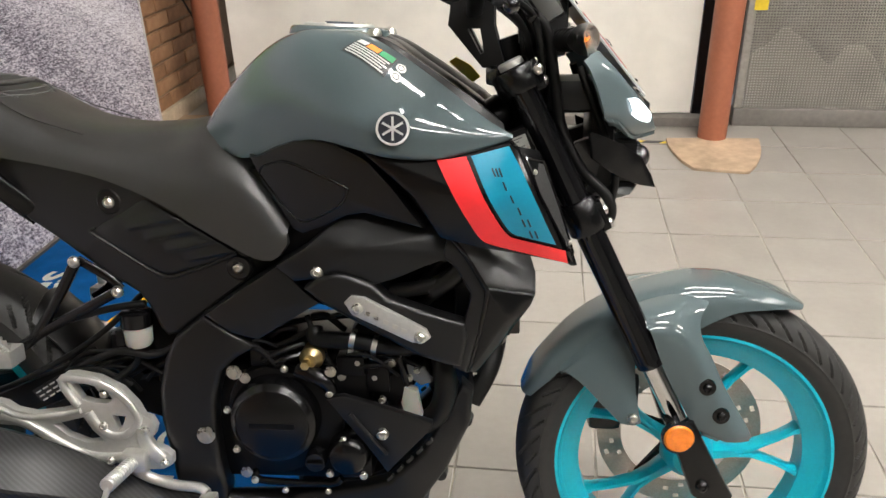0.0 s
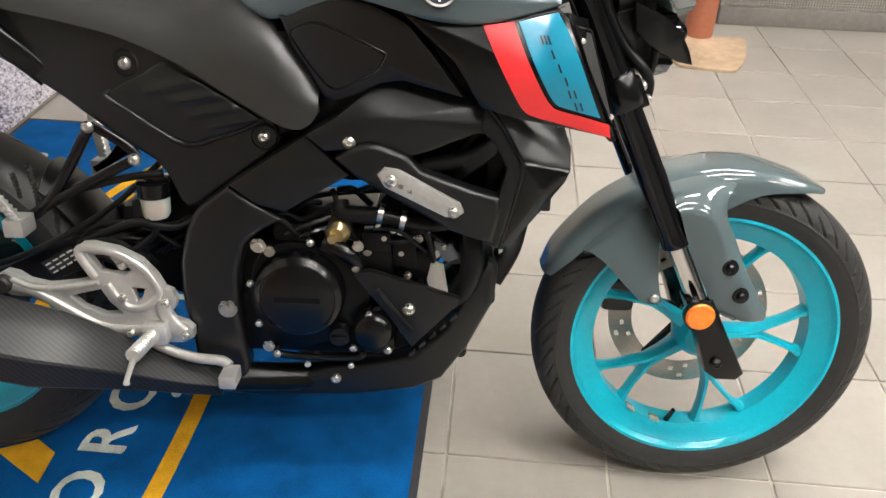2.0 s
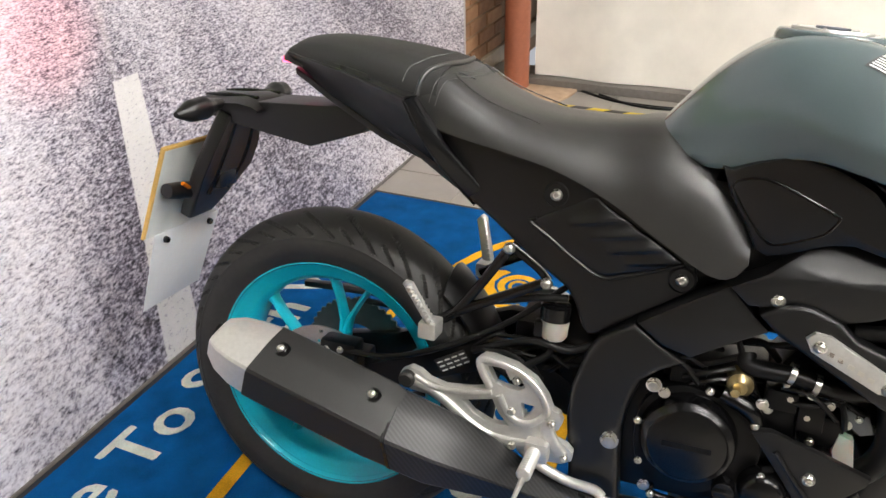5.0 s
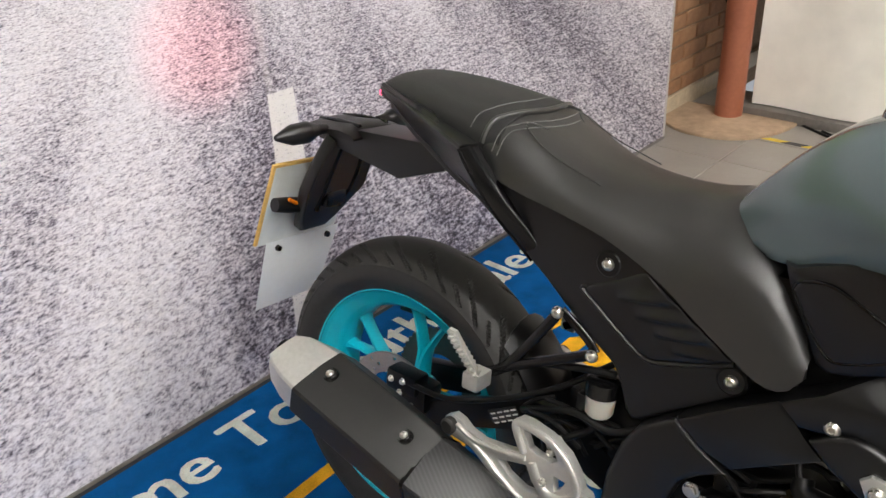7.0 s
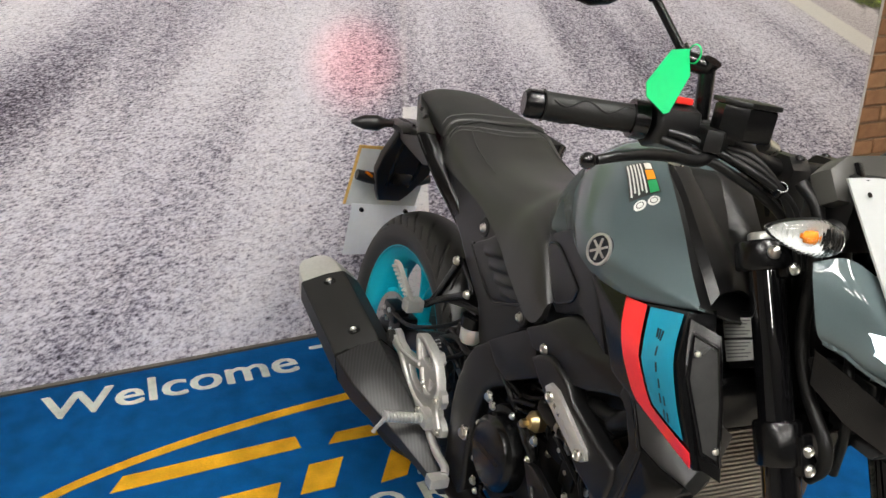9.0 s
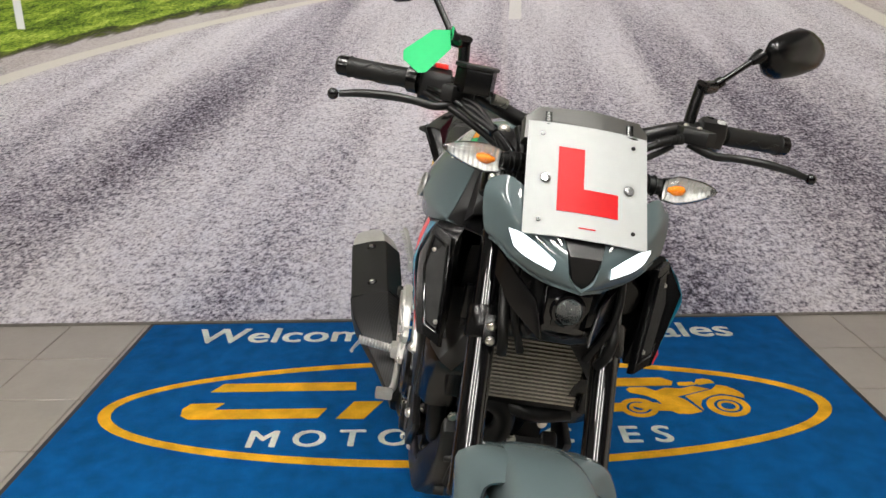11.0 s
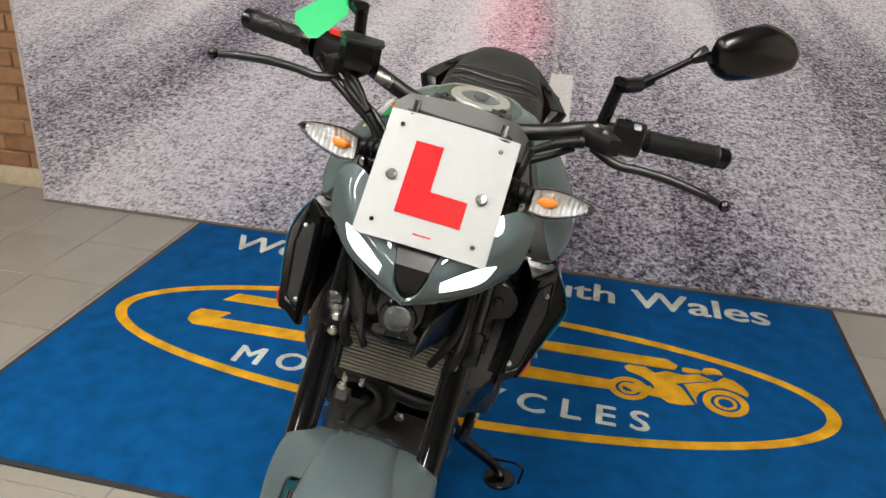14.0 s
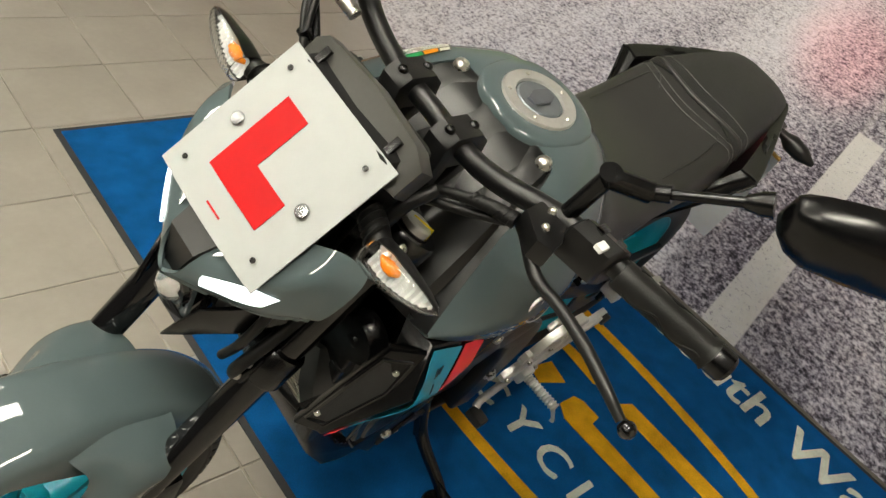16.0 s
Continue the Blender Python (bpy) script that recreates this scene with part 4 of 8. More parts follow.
for k in range(61):
    dx, dz, w, drop = interp(top_line, k / 60 * 12)
    n = Vector((dx, 0, dz)).normalized()
    ring = []
    for j in range(25):
        q = -1 + 2 * j / 24
        ring.append(Vector((FAX[0] + dx, w * math.sin(q * 1.5), FAX[2] + dz)) - n * drop * (0.18 * q * q + 0.82 * abs(q) ** 4.5))
    rings.append(ring)
shell = skin(rings, False, False)
thicken(shell, 0.004)
fender = part("front_mudguard", shell, paint, bike, "glossy grey front mudguard")
for s in (-1, 1):
    rows = [[(1.180, 0.026, 0.556), (1.225, 0.026, 0.577), (1.275, 0.026, 0.592), (1.335, 0.026, 0.592)],
            [(1.186, 0.066, 0.562), (1.229, 0.068, 0.578), (1.272, 0.066, 0.586), (1.318, 0.063, 0.580)],
            [(1.202, 0.099, 0.562), (1.235, 0.101, 0.571), (1.268, 0.094, 0.572), (1.302, 0.083, 0.560)],
            [(1.219, 0.1165, 0.553), (1.248, 0.117, 0.553), (1.276, 0.111, 0.548), (1.304, 0.088, 0.533)],
            [(1.229, 0.1170, 0.530), (1.262, 0.119, 0.525), (1.290, 0.116, 0.518), (1.320, 0.090, 0.502)],
            [(1.250, 0.1130, 0.478), (1.284, 0.117, 0.474), (1.316, 0.1135, 0.466), (1.344, 0.091, 0.452)],
            [(1.279, 0.111, 0.424), (1.309, 0.1155, 0.424), (1.340, 0.1135, 0.420), (1.370, 0.093, 0.408)],
            [(1.302, 0.110, 0.388), (1.330, 0.1145, 0.385), (1.357, 0.1135, 0.385), (1.388, 0.097, 0.376)],
            [(1.325, 0.107, 0.378), (1.342, 0.112, 0.370), (1.362, 0.112, 0.368), (1.386, 0.100, 0.364)]]
    g = part("fork_guard", grid_shell([[(x, s * y, z) for x, y, z in r] for r in rows], 0.005, (0.3, s, 0.5)), paint, fender, "grey fork guard", 60)
    for x, z in ((1.311, 0.462), (1.335, 0.415)):
        part("bolt_recess", lathe([(0.0, -0.002), (0.0125, -0.002), (0.0135, 0.002), (0, 0.004)], (x, s * 0.1163, z), "Y", 20), satin, g)
        bolt(x, s * 0.1192, z, g, 0.8).data = black_bolt_me
    rows = [[(1.096, 0.046, 0.474), (1.132, 0.050, 0.512), (1.168, 0.052, 0.540), (1.212, 0.054, 0.564)],
            [(1.094, 0.062, 0.458), (1.130, 0.067, 0.494), (1.166, 0.070, 0.516), (1.209, 0.072, 0.532)],
            [(1.102, 0.070, 0.462), (1.134, 0.076, 0.482), (1.167, 0.078, 0.494), (1.208, 0.079, 0.494)],
            [(1.128, 0.078, 0.446), (1.152, 0.083, 0.456), (1.178, 0.085, 0.460), (1.210, 0.084, 0.453)],
            [(1.160, 0.086, 0.414), (1.178, 0.090, 0.419), (1.196, 0.092, 0.421), (1.214, 0.091, 0.417)],
            [(1.188, 0.096, 0.388), (1.199, 0.099, 0.387), (1.209, 0.100, 0.387), (1.220, 0.099, 0.390)]]
    part("rear_bracket", grid_shell([[(x, s * y, z) for x, y, z in r] for r in rows], 0.004, (0, s, 0.2)), paint, fender, "grey mudguard side", 60)
    bolt(1.206, s * 0.103, 0.400, fender, 0.9)
cal = part("front_caliper", box(1.155, 1.215, 0.035, 0.10, 0.30, 0.43, 0.014), satin, bike, "black brake caliper")
part("caliper_bolt_block", box(1.20, 1.245, 0.05, 0.085, 0.31, 0.40, 0.01), engine_black, cal)
part("axle", tube([(FAX[0], -0.118, FAX[2]), (FAX[0], 0.118, FAX[2])], 0.011, 16, 1), steel, front_wheel)

# the front end sits a little to the right of the frame's middle

STEER = Matrix.Translation((0, -0.008, 0))
for ob in [front_wheel, fender, cal] + [o for o in bike.children if o.name.startswith(("fork_leg", "lower_clamp", "upper_clamp"))]:
    ob.matrix_basis = STEER @ ob.matrix_basis
front_wheel.matrix_basis = STEER @ Matrix.Translation((FAX[0] - 0.006, 0, FAX[2] - 0.003)) @ Matrix.Diagonal((0.981, 1, 0.981, 1)) @ Matrix.Translation((-FAX[0], 0, -FAX[2]))


def pillow(pts, centre, bulge, back, rim=0.004):
    """A gently domed panel: an outline, a centre, how far the middle stands out, and the depth of its edge."""
    c, bu, bk = Vector(centre), Vector(bulge), Vector(back)
    o = [Vector(p) for p in pts]
    fine = []
    for a, b in zip(o, o[1:] + o[:1]):
        fine += [a.lerp(b, k / 3) for k in range(3)]
    inset = rim / max(0.02, sum((p - c).length for p in fine) / len(fine))
    rings = [[p + bk for p in fine], [p + bk * 0.15 for p in fine]]
    for f in (1 - inset * 0.35, 1 - inset, 0.88, 0.72, 0.5, 0.25):
        e = 1.0 if f < 1 - inset * 0.5 else 0.5
        rings.append([c + (p - c) * f + bu * (1 - f * f) - bk.normalized() * rim * 0.25 * e for p in fine])
    bm = skin(rings, True, False)
    bm.verts.ensure_lookup_table()
    n = len(fine)
    top = bm.verts.new(c + bu - bk.normalized() * rim * 0.25)
    last = bm.verts[(len(rings) - 1) * n:len(rings) * n]
    for i in range(n):
        bm.faces.new((last[i], last[(i + 1) % n], top))
    bm.faces.new(bm.verts[0:n])
    return bm


def pillow_xz(pts, y, bulge, depth, s, centre=None, rim=0.004):
    f = y if callable(y) else (lambda x, z: y)
    if centre is None:
        centre = (sum(p[0] for p in pts) / len(pts), sum(p[1] for p in pts) / len(pts))
    return pillow([(x, s * f(x, z), z) for x, z in pts], (centre[0], s * f(*centre), centre[1]), (0, s * bulge, 0), (0, -s * depth, 0), rim)


# fuel tank: half-sections from the seat to the fork
# x, top z, shoulder y, shoulder drop, widest y, widest z, lower y, lower z
TANK = [
    (0.545, 0.850, 0.040, 0.004, 0.062, 0.836, 0.066, 0.826),
    (0.580, 0.893, 0.062, 0.010, 0.092, 0.850, 0.098, 0.822),
    (0.620, 0.937, 0.080, 0.016, 0.118, 0.866, 0.122, 0.812),
    (0.665, 0.972, 0.094, 0.020, 0.140, 0.884, 0.136, 0.820),
    (0.710, 0.990, 0.106, 0.018, 0.164, 0.890, 0.156, 0.838),
    (0.750, 0.991, 0.112, 0.014, 0.186, 0.884, 0.180, 0.845),
    (0.800, 0.985, 0.118, 0.010, 0.206, 0.875, 0.202, 0.837),
    (0.855, 0.966, 0.124, 0.014, 0.214, 0.866, 0.210, 0.825),
    (0.915, 0.932, 0.134, 0.016, 0.209, 0.858, 0.206, 0.823),
    (0.970, 0.894, 0.148, 0.016, 0.197, 0.852, 0.195, 0.834),
    (1.012, 0.866, 0.155, 0.012, 0.181, 0.850, 0.180, 0.845),
]


def tank_half(x, s):
    zt, ys, ds, yw, zw, yl, zl = interp(TANK, x)
    ctrl = [(0, 0, zt), (0, s * ys * 0.5, zt - ds * 0.12), (0, s * ys * 0.86, zt - ds * 0.55), (0, s * (ys + 0.25 * (yw - ys)), zt - ds - 0.15 * (zt - ds - zw)), (0, s * (ys + 0.70 * (yw - ys)), zt - ds - 0.54 * (zt - ds - zw)), (0, s * yw, zw), (0, s * (yw * 0.45 + yl * 0.55), zw * 0.4 + zl * 0.6), (0, s * yl, zl), (0, s * (yl - 0.012), zl - 0.003)]
    return [Vector((x, p.y, p.z)) for p in smooth_line(ctrl, 4)]


def wing_edge(x):
    """Half-width at which the painted tank gives way to its black inner panel."""
    return interp([(0.545, 0.020), (0.70, 0.048), (0.79, 0.075), (0.815, 0.098), (0.86, 0.118), (0.92, 0.140), (0.97, 0.160), (1.012, 0.178)], x)[0]


def resample(line, n):
    cum = [0.0]
    for p, q in zip(line, line[1:]):
        cum.append(cum[-1] + (q - p).length)
    out = []
    for k in range(n):
        d = cum[-1] * k / (n - 1)
        a = min(max(m for m in range(len(cum)) if cum[m] <= d + 1e-9), len(line) - 2)
        out.append(line[a].lerp(line[a + 1], min(1.0, (d - cum[a]) / max(1e-9, cum[a + 1] - cum[a]))))
    return out


def tank_split(x, s):
    """The half-section as an inner run of 10 points and an outer run of 22, parted at the wing edge."""
    h, e = tank_half(x, s), wing_edge(x)
    m = next(k for k in range(1, len(h)) if abs(h[k].y) >= e or k == len(h) - 4)
    t = (e - abs(h[m - 1].y)) / max(1e-9, abs(h[m].y) - abs(h[m - 1].y))
    c = h[m - 1].lerp(h[m], min(1.0, max(0.0, t)))
    return resample(h[:m] + [c], 10), resample([c] + h[m:], 22)


XS = [0.545 + 0.467 * k / 62 for k in range(63)]
back_rings, wings, inner_rings = [], {-1: [], 1: []}, []
for x in XS:
    (ri, ro), (li, lo) = tank_split(x, -1), tank_split(x, 1)
    if x <= 0.812:
        back_rings.append(list(reversed(ro)) + list(reversed(ri))[1:] + li[1:] + lo[1:])
    if x >= 0.803:
        wings[-1].append(ro)
        wings[1].append(lo)
        e = wing_edge(x)
        inner_rings.append([Vector((p.x, p.y, p.z - 0.003 - min(0.05, 0.35 * max(0.0, p.x - 0.84)) * (1 - (abs(p.y) / e) ** 2))) for p in list(reversed(ri)) + li[1:]])
tank_bm = joined(skin(back_rings, False, False), skin(wings[-1], False, False), skin(wings[1], False, False))
bmesh.ops.remove_doubles(tank_bm, verts=tank_bm.verts, dist=0.0008)
bmesh.ops.recalc_face_normals(tank_bm, faces=tank_bm.faces)
thicken(tank_bm, 0.004)
inner_bm = skin(inner_rings, False, False)
thicken(inner_bm, 0.004)
tank = part("fuel_tank", tank_bm, paint, bike, "glossy grey fuel tank", 50)

part("tank_inner_panel", inner_bm, plastic, tank, "satin black panel ahead of the tank", 50)

# black top cover in front of the filler
COVER = [(0.785, 0.984, 0.066), (0.80, 0.987, 0.098), (0.83, 0.976, 0.110), (0.87, 0.951, 0.120), (0.91, 0.924, 0.132), (0.95, 0.896, 0.142), (0.985, 0.868, 0.150)]

rings = []
for k in range(22):
    x = 0.785 + 0.20 * k / 21
    z, w = interp(COVER, x)
    ring = []
    for j in range(25):
        q = -1 + 2 * j / 24
        dip = 0.016 * math.exp(-((abs(q) - 0.42) / 0.16) ** 2) * min(1, (x - 0.785) / 0.05)
        ring.append((x + 0.018 * q * q, w * q, z - 0.010 * q * q - dip - (0.012 if abs(q) > 0.97 else 0)))
    rings.append(ring)
cover_bm = skin(rings, False, False)
thicken(cover_bm, 0.006)
cover = part("tank_cover", cover_bm, plastic, tank, "satin black tank top cover")
for s in (-1, 1):
    shared("bolt", bolt_me, cover, Matrix.Translation((0.818, s * 0.085, 0.979)) @ Matrix.Rotation(radians(-90), 4, "X") @ Matrix.Scale(1.25, 4))
# grey ring round the filler, and the filler cap
cap_c = (0.752, 0, 0.9815)
cap_turn = Matrix.Translation(cap_c) @ Matrix.Rotation(radians(3), 4, "Y")
egg = smooth_line([(0.078, 0.0, 0), (0.070, 0.042, 0), (0.042, 0.072, 0), (-0.006, 0.080, 0), (-0.046, 0.068, 0), (-0.066, 0.040, 0), (-0.073, 0.0, 0), (-0.066, -0.040, 0), (-0.046, -0.068, 0), (-0.006, -0.080, 0), (0.042, -0.072, 0), (0.070, -0.042, 0), (0.078, 0.0, 0)], 5)[:-1]

egg_rings = [[Vector((p.x * k, p.y * k, h)) for p in egg] for k, h in ((1.03, -0.030), (1.0, 0.0), (0.975, 0.0055), (0.93, 0.0085), (0.74, 0.0095))]
egg_rings.append([Vector((0.0535 * math.cos(a), 0.0535 * math.sin(a), 0.0085)) for a in (math.atan2(p.y, p.x) for p in egg)])
ringm = part("filler_surround", skin(egg_rings, True, False), paint, tank, "raised grey filler surround", 50)
ringm.matrix_basis = cap_turn
fcap = part("filler_ring", lathe([(0.0, 0.008), (0.034, 0.008), (0.0355, 0.0125), (0.052, 0.0125), (0.0535, 0.010), (0.0535, 0.003)], (0, 0, 0), "Z", 56), silver, tank, "brushed aluminium filler ring")
fcap.matrix_basis = cap_turn
fl = part("filler_flap", lathe([(0.0, 0.0115), (0.030, 0.0115), (0.0325, 0.0095), (0.0325, 0.006)], (0, 0, 0), "Z", 48), surface("cap_grey", (0.20, 0.22, 0.24), 0.4, 0.6), fcap, "grey filler flap")
part("key_cover", slab([(-0.020, -0.010, 0.0115), (0.004, -0.013, 0.0115), (0.022, -0.004, 0.0115), (0.020, 0.010, 0.0115), (-0.006, 0.013, 0.0115), (-0.022, 0.006, 0.0115)], 0.004, 0.0012, (0, 0, 1)), surface("key_grey", (0.13, 0.14, 0.16), 0.4, 0.5), fcap)
for k in range(5):
    a = radians(36 + 72 * k)
    shared("bolt", bolt_me, fcap, Matrix.Translation((0.044 * math.cos(a), 0.044 * math.sin(a), 0.0118)) @ Matrix.Rotation(radians(-90), 4, "X") @ Matrix.Scale(0.36, 4))

# round tank badges and the information sticker
for s in (-1, 1):
    m = Matrix.Translation((0.857, s * (0.2135 if s < 0 else 0.2085), 0.863)) @ Matrix.Rotation(s * radians(-3), 4, "Z") @ Matrix.Rotation(s * radians(12), 4, "X")
    bd = part("badge", lathe([(0, -0.002), (0.0235, -0.002), (0.0235, 0.004), (0, 0.004)], (0, 0, 0), "Y", 40), black_decal, tank, "round black and silver badge")
    bd.matrix_basis = m @ Matrix.Diagonal((0.9, 1, 0.9, 1))
    part("badge_ring", lathe([(0.0208, s * 0.002), (0.0208, s * 0.0042), (0.0240, s * 0.0042), (0.0245, s * 0.001)], (0, 0, 0), "Y", 40), silver, bd)
    for a in (90, 210, 330):
        a = radians(a)
        part("badge_bar", slab([(0.0016 * math.cos(a + 1.57) + t * math.cos(a), s * 0.002, 0.0016 * math.sin(a + 1.57) + t * math.sin(a)) for t in (-0.017, 0.017)] + [(-0.0016 * math.cos(a + 1.57) + t * math.cos(a), s * 0.002, -0.0016 * math.sin(a + 1.57) + t * math.sin(a)) for t in (0.017, -0.017)], 0.002, 0, (0, s, 0)), silver, bd)


SA, SB, SC_, SD = Vector((0.781, -0.141, 0.951)), Vector((0.805, -0.118, 0.976)), Vector((0.857, -0.135, 0.945)), Vector((0.842, -0.171, 0.927))



def on_tank(a, b, lift):
    """The tank's skin under a point of the sticker: a along the bike, b from its lower to its upper edge."""
    p = SA.lerp(SD, a).lerp(SB.lerp(SC_, a), b)
    h = tank_half(p.x, -1)
    k = min(range(len(h) - 1), key=lambda m: abs((h[m].y + h[m + 1].y) / 2 - p.y))
    d = h[k + 1] - h[k]
    t = (p.y - h[k].y) / d.y if abs(d.y) > 1e-6 else 0.5
    q = h[k] + d * t
    n = Vector((0, d.z, -d.y)).normalized()
    return q + (n if n.z > 0 else -n) * lift


def sticker(name, a0, a1, b0, b1, mat, parent, lift):
    grid = [[on_tank(a0 + (a1 - a0) * i / 6, b0 + (b1 - b0) * j / 4, lift) for j in range(5)] for i in range(7)]
    bm = skin(grid, False, False)
    thicken(bm, 0.0004)
    return part(name, bm, mat, parent)


st = sticker("tank_sticker", 0, 1, 0, 1, sticker_dark, tank, 0.0012)
tagged(st, "black information sticker with pale bars")
for k in range(5):
    sticker("sticker_bar", 0.05, 0.94 - 0.07 * (k % 2), 0.06 + 0.118 * k, 0.115 + 0.118 * k, sticker_pale, st, 0.0018)
sticker("sticker_block", 0.30, 0.60, 0.66, 0.96, sticker_orange, st, 0.0019)
sticker("sticker_block", 0.63, 0.97, 0.66, 0.96, sticker_green, st, 0.0019)
sticker("sticker_block", 0.04, 0.26, 0.70, 0.95, sticker_pale, st, 0.0019)
for b0 in (0.30, 0.72):
    rings_d = [[on_tank(1.18 + 0.115 * r * math.cos(2 * math.pi * i / 20), b0 + 0.19 * r * math.sin(2 * math.pi * i / 20), 0.0013) for i in range(20)] for r in (1.0, 0.5, 0.05)]
    disc_bm = skin(rings_d, True, False)
    thicken(disc_bm, 0.0004)
    sd = part("sticker_disc", disc_bm, sticker_pale, tank, "small round pale sticker")
    rings_d = [[on_tank(1.18 + 0.115 * r * math.cos(2 * math.pi * i / 20), b0 + 0.19 * r * math.sin(2 * math.pi * i / 20), 0.0018) for i in range(20)] for r in (0.62, 0.50)]
    ring_bm = skin(rings_d, True, False)
    thicken(ring_bm, 0.0003)
    part("disc_ring", ring_bm, sticker_dark, sd)


def shroud_y(x, z, s=-1):
    """Half-width of the shroud: widest a little under its top edge."""
    y = 0.19 + 0.08 * (x - 0.81)
    y += interp([(0.66, -0.016), (0.70, -0.008), (0.74, 0.001), (0.78, 0.006), (0.80, 0.004), (0.825, -0.005), (0.845, -0.019)], z)[0] * max(0.0, min(1.0, (x - 0.81) / 0.12))
    if s > 0:
        y += 0.008 * max(0.0, 1 - abs(z - 0.785) / 0.05) * max(0.0, min(1.0, (x - 0.88) / 0.08))
        y -= 0.020 * max(0.0, min(1.0, (0.78 - z) / 0.10)) * max(0.0, min(1.0, (x - 0.97) / 0.10))
    return y


SHROUD = [(0.812, 0.828), (0.878, 0.772), (0.915, 0.712), (0.970, 0.698), (1.028, 0.690), (1.092, 0.678), (1.066, 0.735), (1.038, 0.790), (1.020, 0.832), (1.008, 0.842), (0.920, 0.823), (0.860, 0.826)]



def shroud_dome(x, z, s=-1, c=(0.98, 0.768)):
    """Half-width on the domed face of the shroud."""
    best = 1e9
    dx, dz = x - c[0], z - c[1]
    edge_y = shroud_y(*c, s)
    for (ax, az), (bx, bz) in zip(SHROUD, SHROUD[1:] + SHROUD[:1]):
        ex, ez = bx - ax, bz - az
        det = dx * -ez + dz * ex
        if abs(det) < 1e-12:
            continue
        k = ((ax - c[0]) * -ez + (az - c[1]) * ex) / det
        u = (dx * (az - c[1]) - dz * (ax - c[0])) / det
        if k > 0 and -1e-6 <= u <= 1 + 1e-6 and k < best:
            best = k
            edge_y = shroud_y(ax + ex * u, az + ez * u, s)
    f = min(1.0, 1 / best) if best < 1e9 else 0.0
    return shroud_y(*c, s) + (edge_y - shroud_y(*c, s)) * f + 0.005 * (1 - f * f) + 0.00125


for s in (-1, 1):
    # knee panel under the tank
    knee = part("knee_panel", pillow_xz([(0.640, 0.817), (0.652, 0.815), (0.680, 0.829), (0.711, 0.841), (0.739, 0.844), (0.773, 0.837), (0.803, 0.824), (0.819, 0.815), (0.851, 0.779), (0.885, 0.735), (0.894, 0.724), (0.863, 0.730), (0.811, 0.741), (0.782, 0.735), (0.741, 0.714), (0.712, 0.703), (0.697, 0.709), (0.682, 0.739), (0.656, 0.778)], lambda x, z: 0.132 + 0.24 * (x - 0.64) + 0.10 * (z - 0.76), 0.004, 0.05, s, (0.75, 0.775), 0.006), plastic, bike, "matt black knee panel")
    pad_y = lambda x, z: 0.1385 + 0.24 * (x - 0.64) + 0.10 * (z - 0.76)
    pad_line = [(0.657, 0.792), (0.662, 0.802), (0.687, 0.810), (0.713, 0.806), (0.779, 0.780), (0.786, 0.772), (0.773, 0.751), (0.739, 0.732), (0.718, 0.724), (0.706, 0.728), (0.684, 0.752)]
    part("knee_pad", pillow_xz(pad_line, pad_y, 0.002, 0.008, s, None, 0.0035), plastic, knee)
    part("pad_groove", tube([(x, s * (pad_y(x, z) - 0.001), z) for x, z in pad_line + pad_line[:1]], 0.0022, 8, 3), satin, knee)
    # side shroud with decals
    sh = part("side_shroud", pillow_xz(SHROUD, lambda x, z: shroud_y(x, z, s), 0.005, 0.045, s, (0.98, 0.768), 0.005), satin, bike, "black side shroud with red and blue stripes")

    def stripe(left, right, lift):
        a, b = smooth_line([(x, 0, z) for x, z in left], 5), smooth_line([(x, 0, z) for x, z in right], 5)
        rows_ = []
        for p, q in zip(a, b):
            rows_.append([Vector((v.x, s * (shroud_dome(v.x, v.z, s) + lift), v.z)) for v in (p.lerp(q, k / 5) for k in range(6))])
        bm = skin(rows_, False, False)
        thicken(bm, 0.0006)
        return bm

    part("red_stripe", stripe([(0.912, 0.820), (0.936, 0.772), (0.958, 0.732), (0.972, 0.712), (0.990, 0.704), (1.040, 0.692), (1.088, 0.681)], [(0.951, 0.825), (0.972, 0.778), (0.994, 0.738), (1.006, 0.722), (1.016, 0.716), (1.050, 0.708), (1.084, 0.699)], 0.0030), red_decal, sh, "red stripe")
    blue = part("blue_panel", stripe([(0.9575, 0.8255), (0.978, 0.779), (0.999, 0.741), (1.010, 0.726), (1.018, 0.721)], [(1.007, 0.838), (1.022, 0.812), (1.042, 0.770), (1.058, 0.735), (1.071, 0.708)], 0.0032), cyan_decal, sh, "blue stripe")
    for k, strokes in enumerate(((0.0, 0.0045, 0.009), (0.0045,), (0.004,), (0.004,), (0.0, 0.007), (0.0, 0.007))):
        x, z = 0.984 + 0.0100 * k, 0.810 - 0.0165 * k
        for g_ in strokes:
            part("model_bar", stripe([(x + g_, z), (x + g_ + 0.0022, z + 0.0008)], [(x + g_ + 0.0045, z - 0.0105), (x + g_ + 0.0067, z - 0.0097)], 0.0040), black_decal, blue, "dark model mark")
    # front air grille
    q3, q4 = (0.192, 0.206) if s < 0 else (0.176, 0.200)
    P0, P1, P2, P3 = Vector((1.018, s * 0.195, 0.838)), Vector((1.048, s * 0.170, 0.828)), Vector((1.104, s * (q3 - 0.026), 0.666)), Vector((1.092, s * q3, 0.680))
    P4, P5 = Vector((1.041, s * q4, 0.778)), Vector((1.076, s * (q4 - 0.040), 0.752))
    out = [P0, P1, P5, P2, P3, P4]
    n = (P1 - P0).cross(P3 - P0).normalized()
    n = n if n.x > 0 else -n
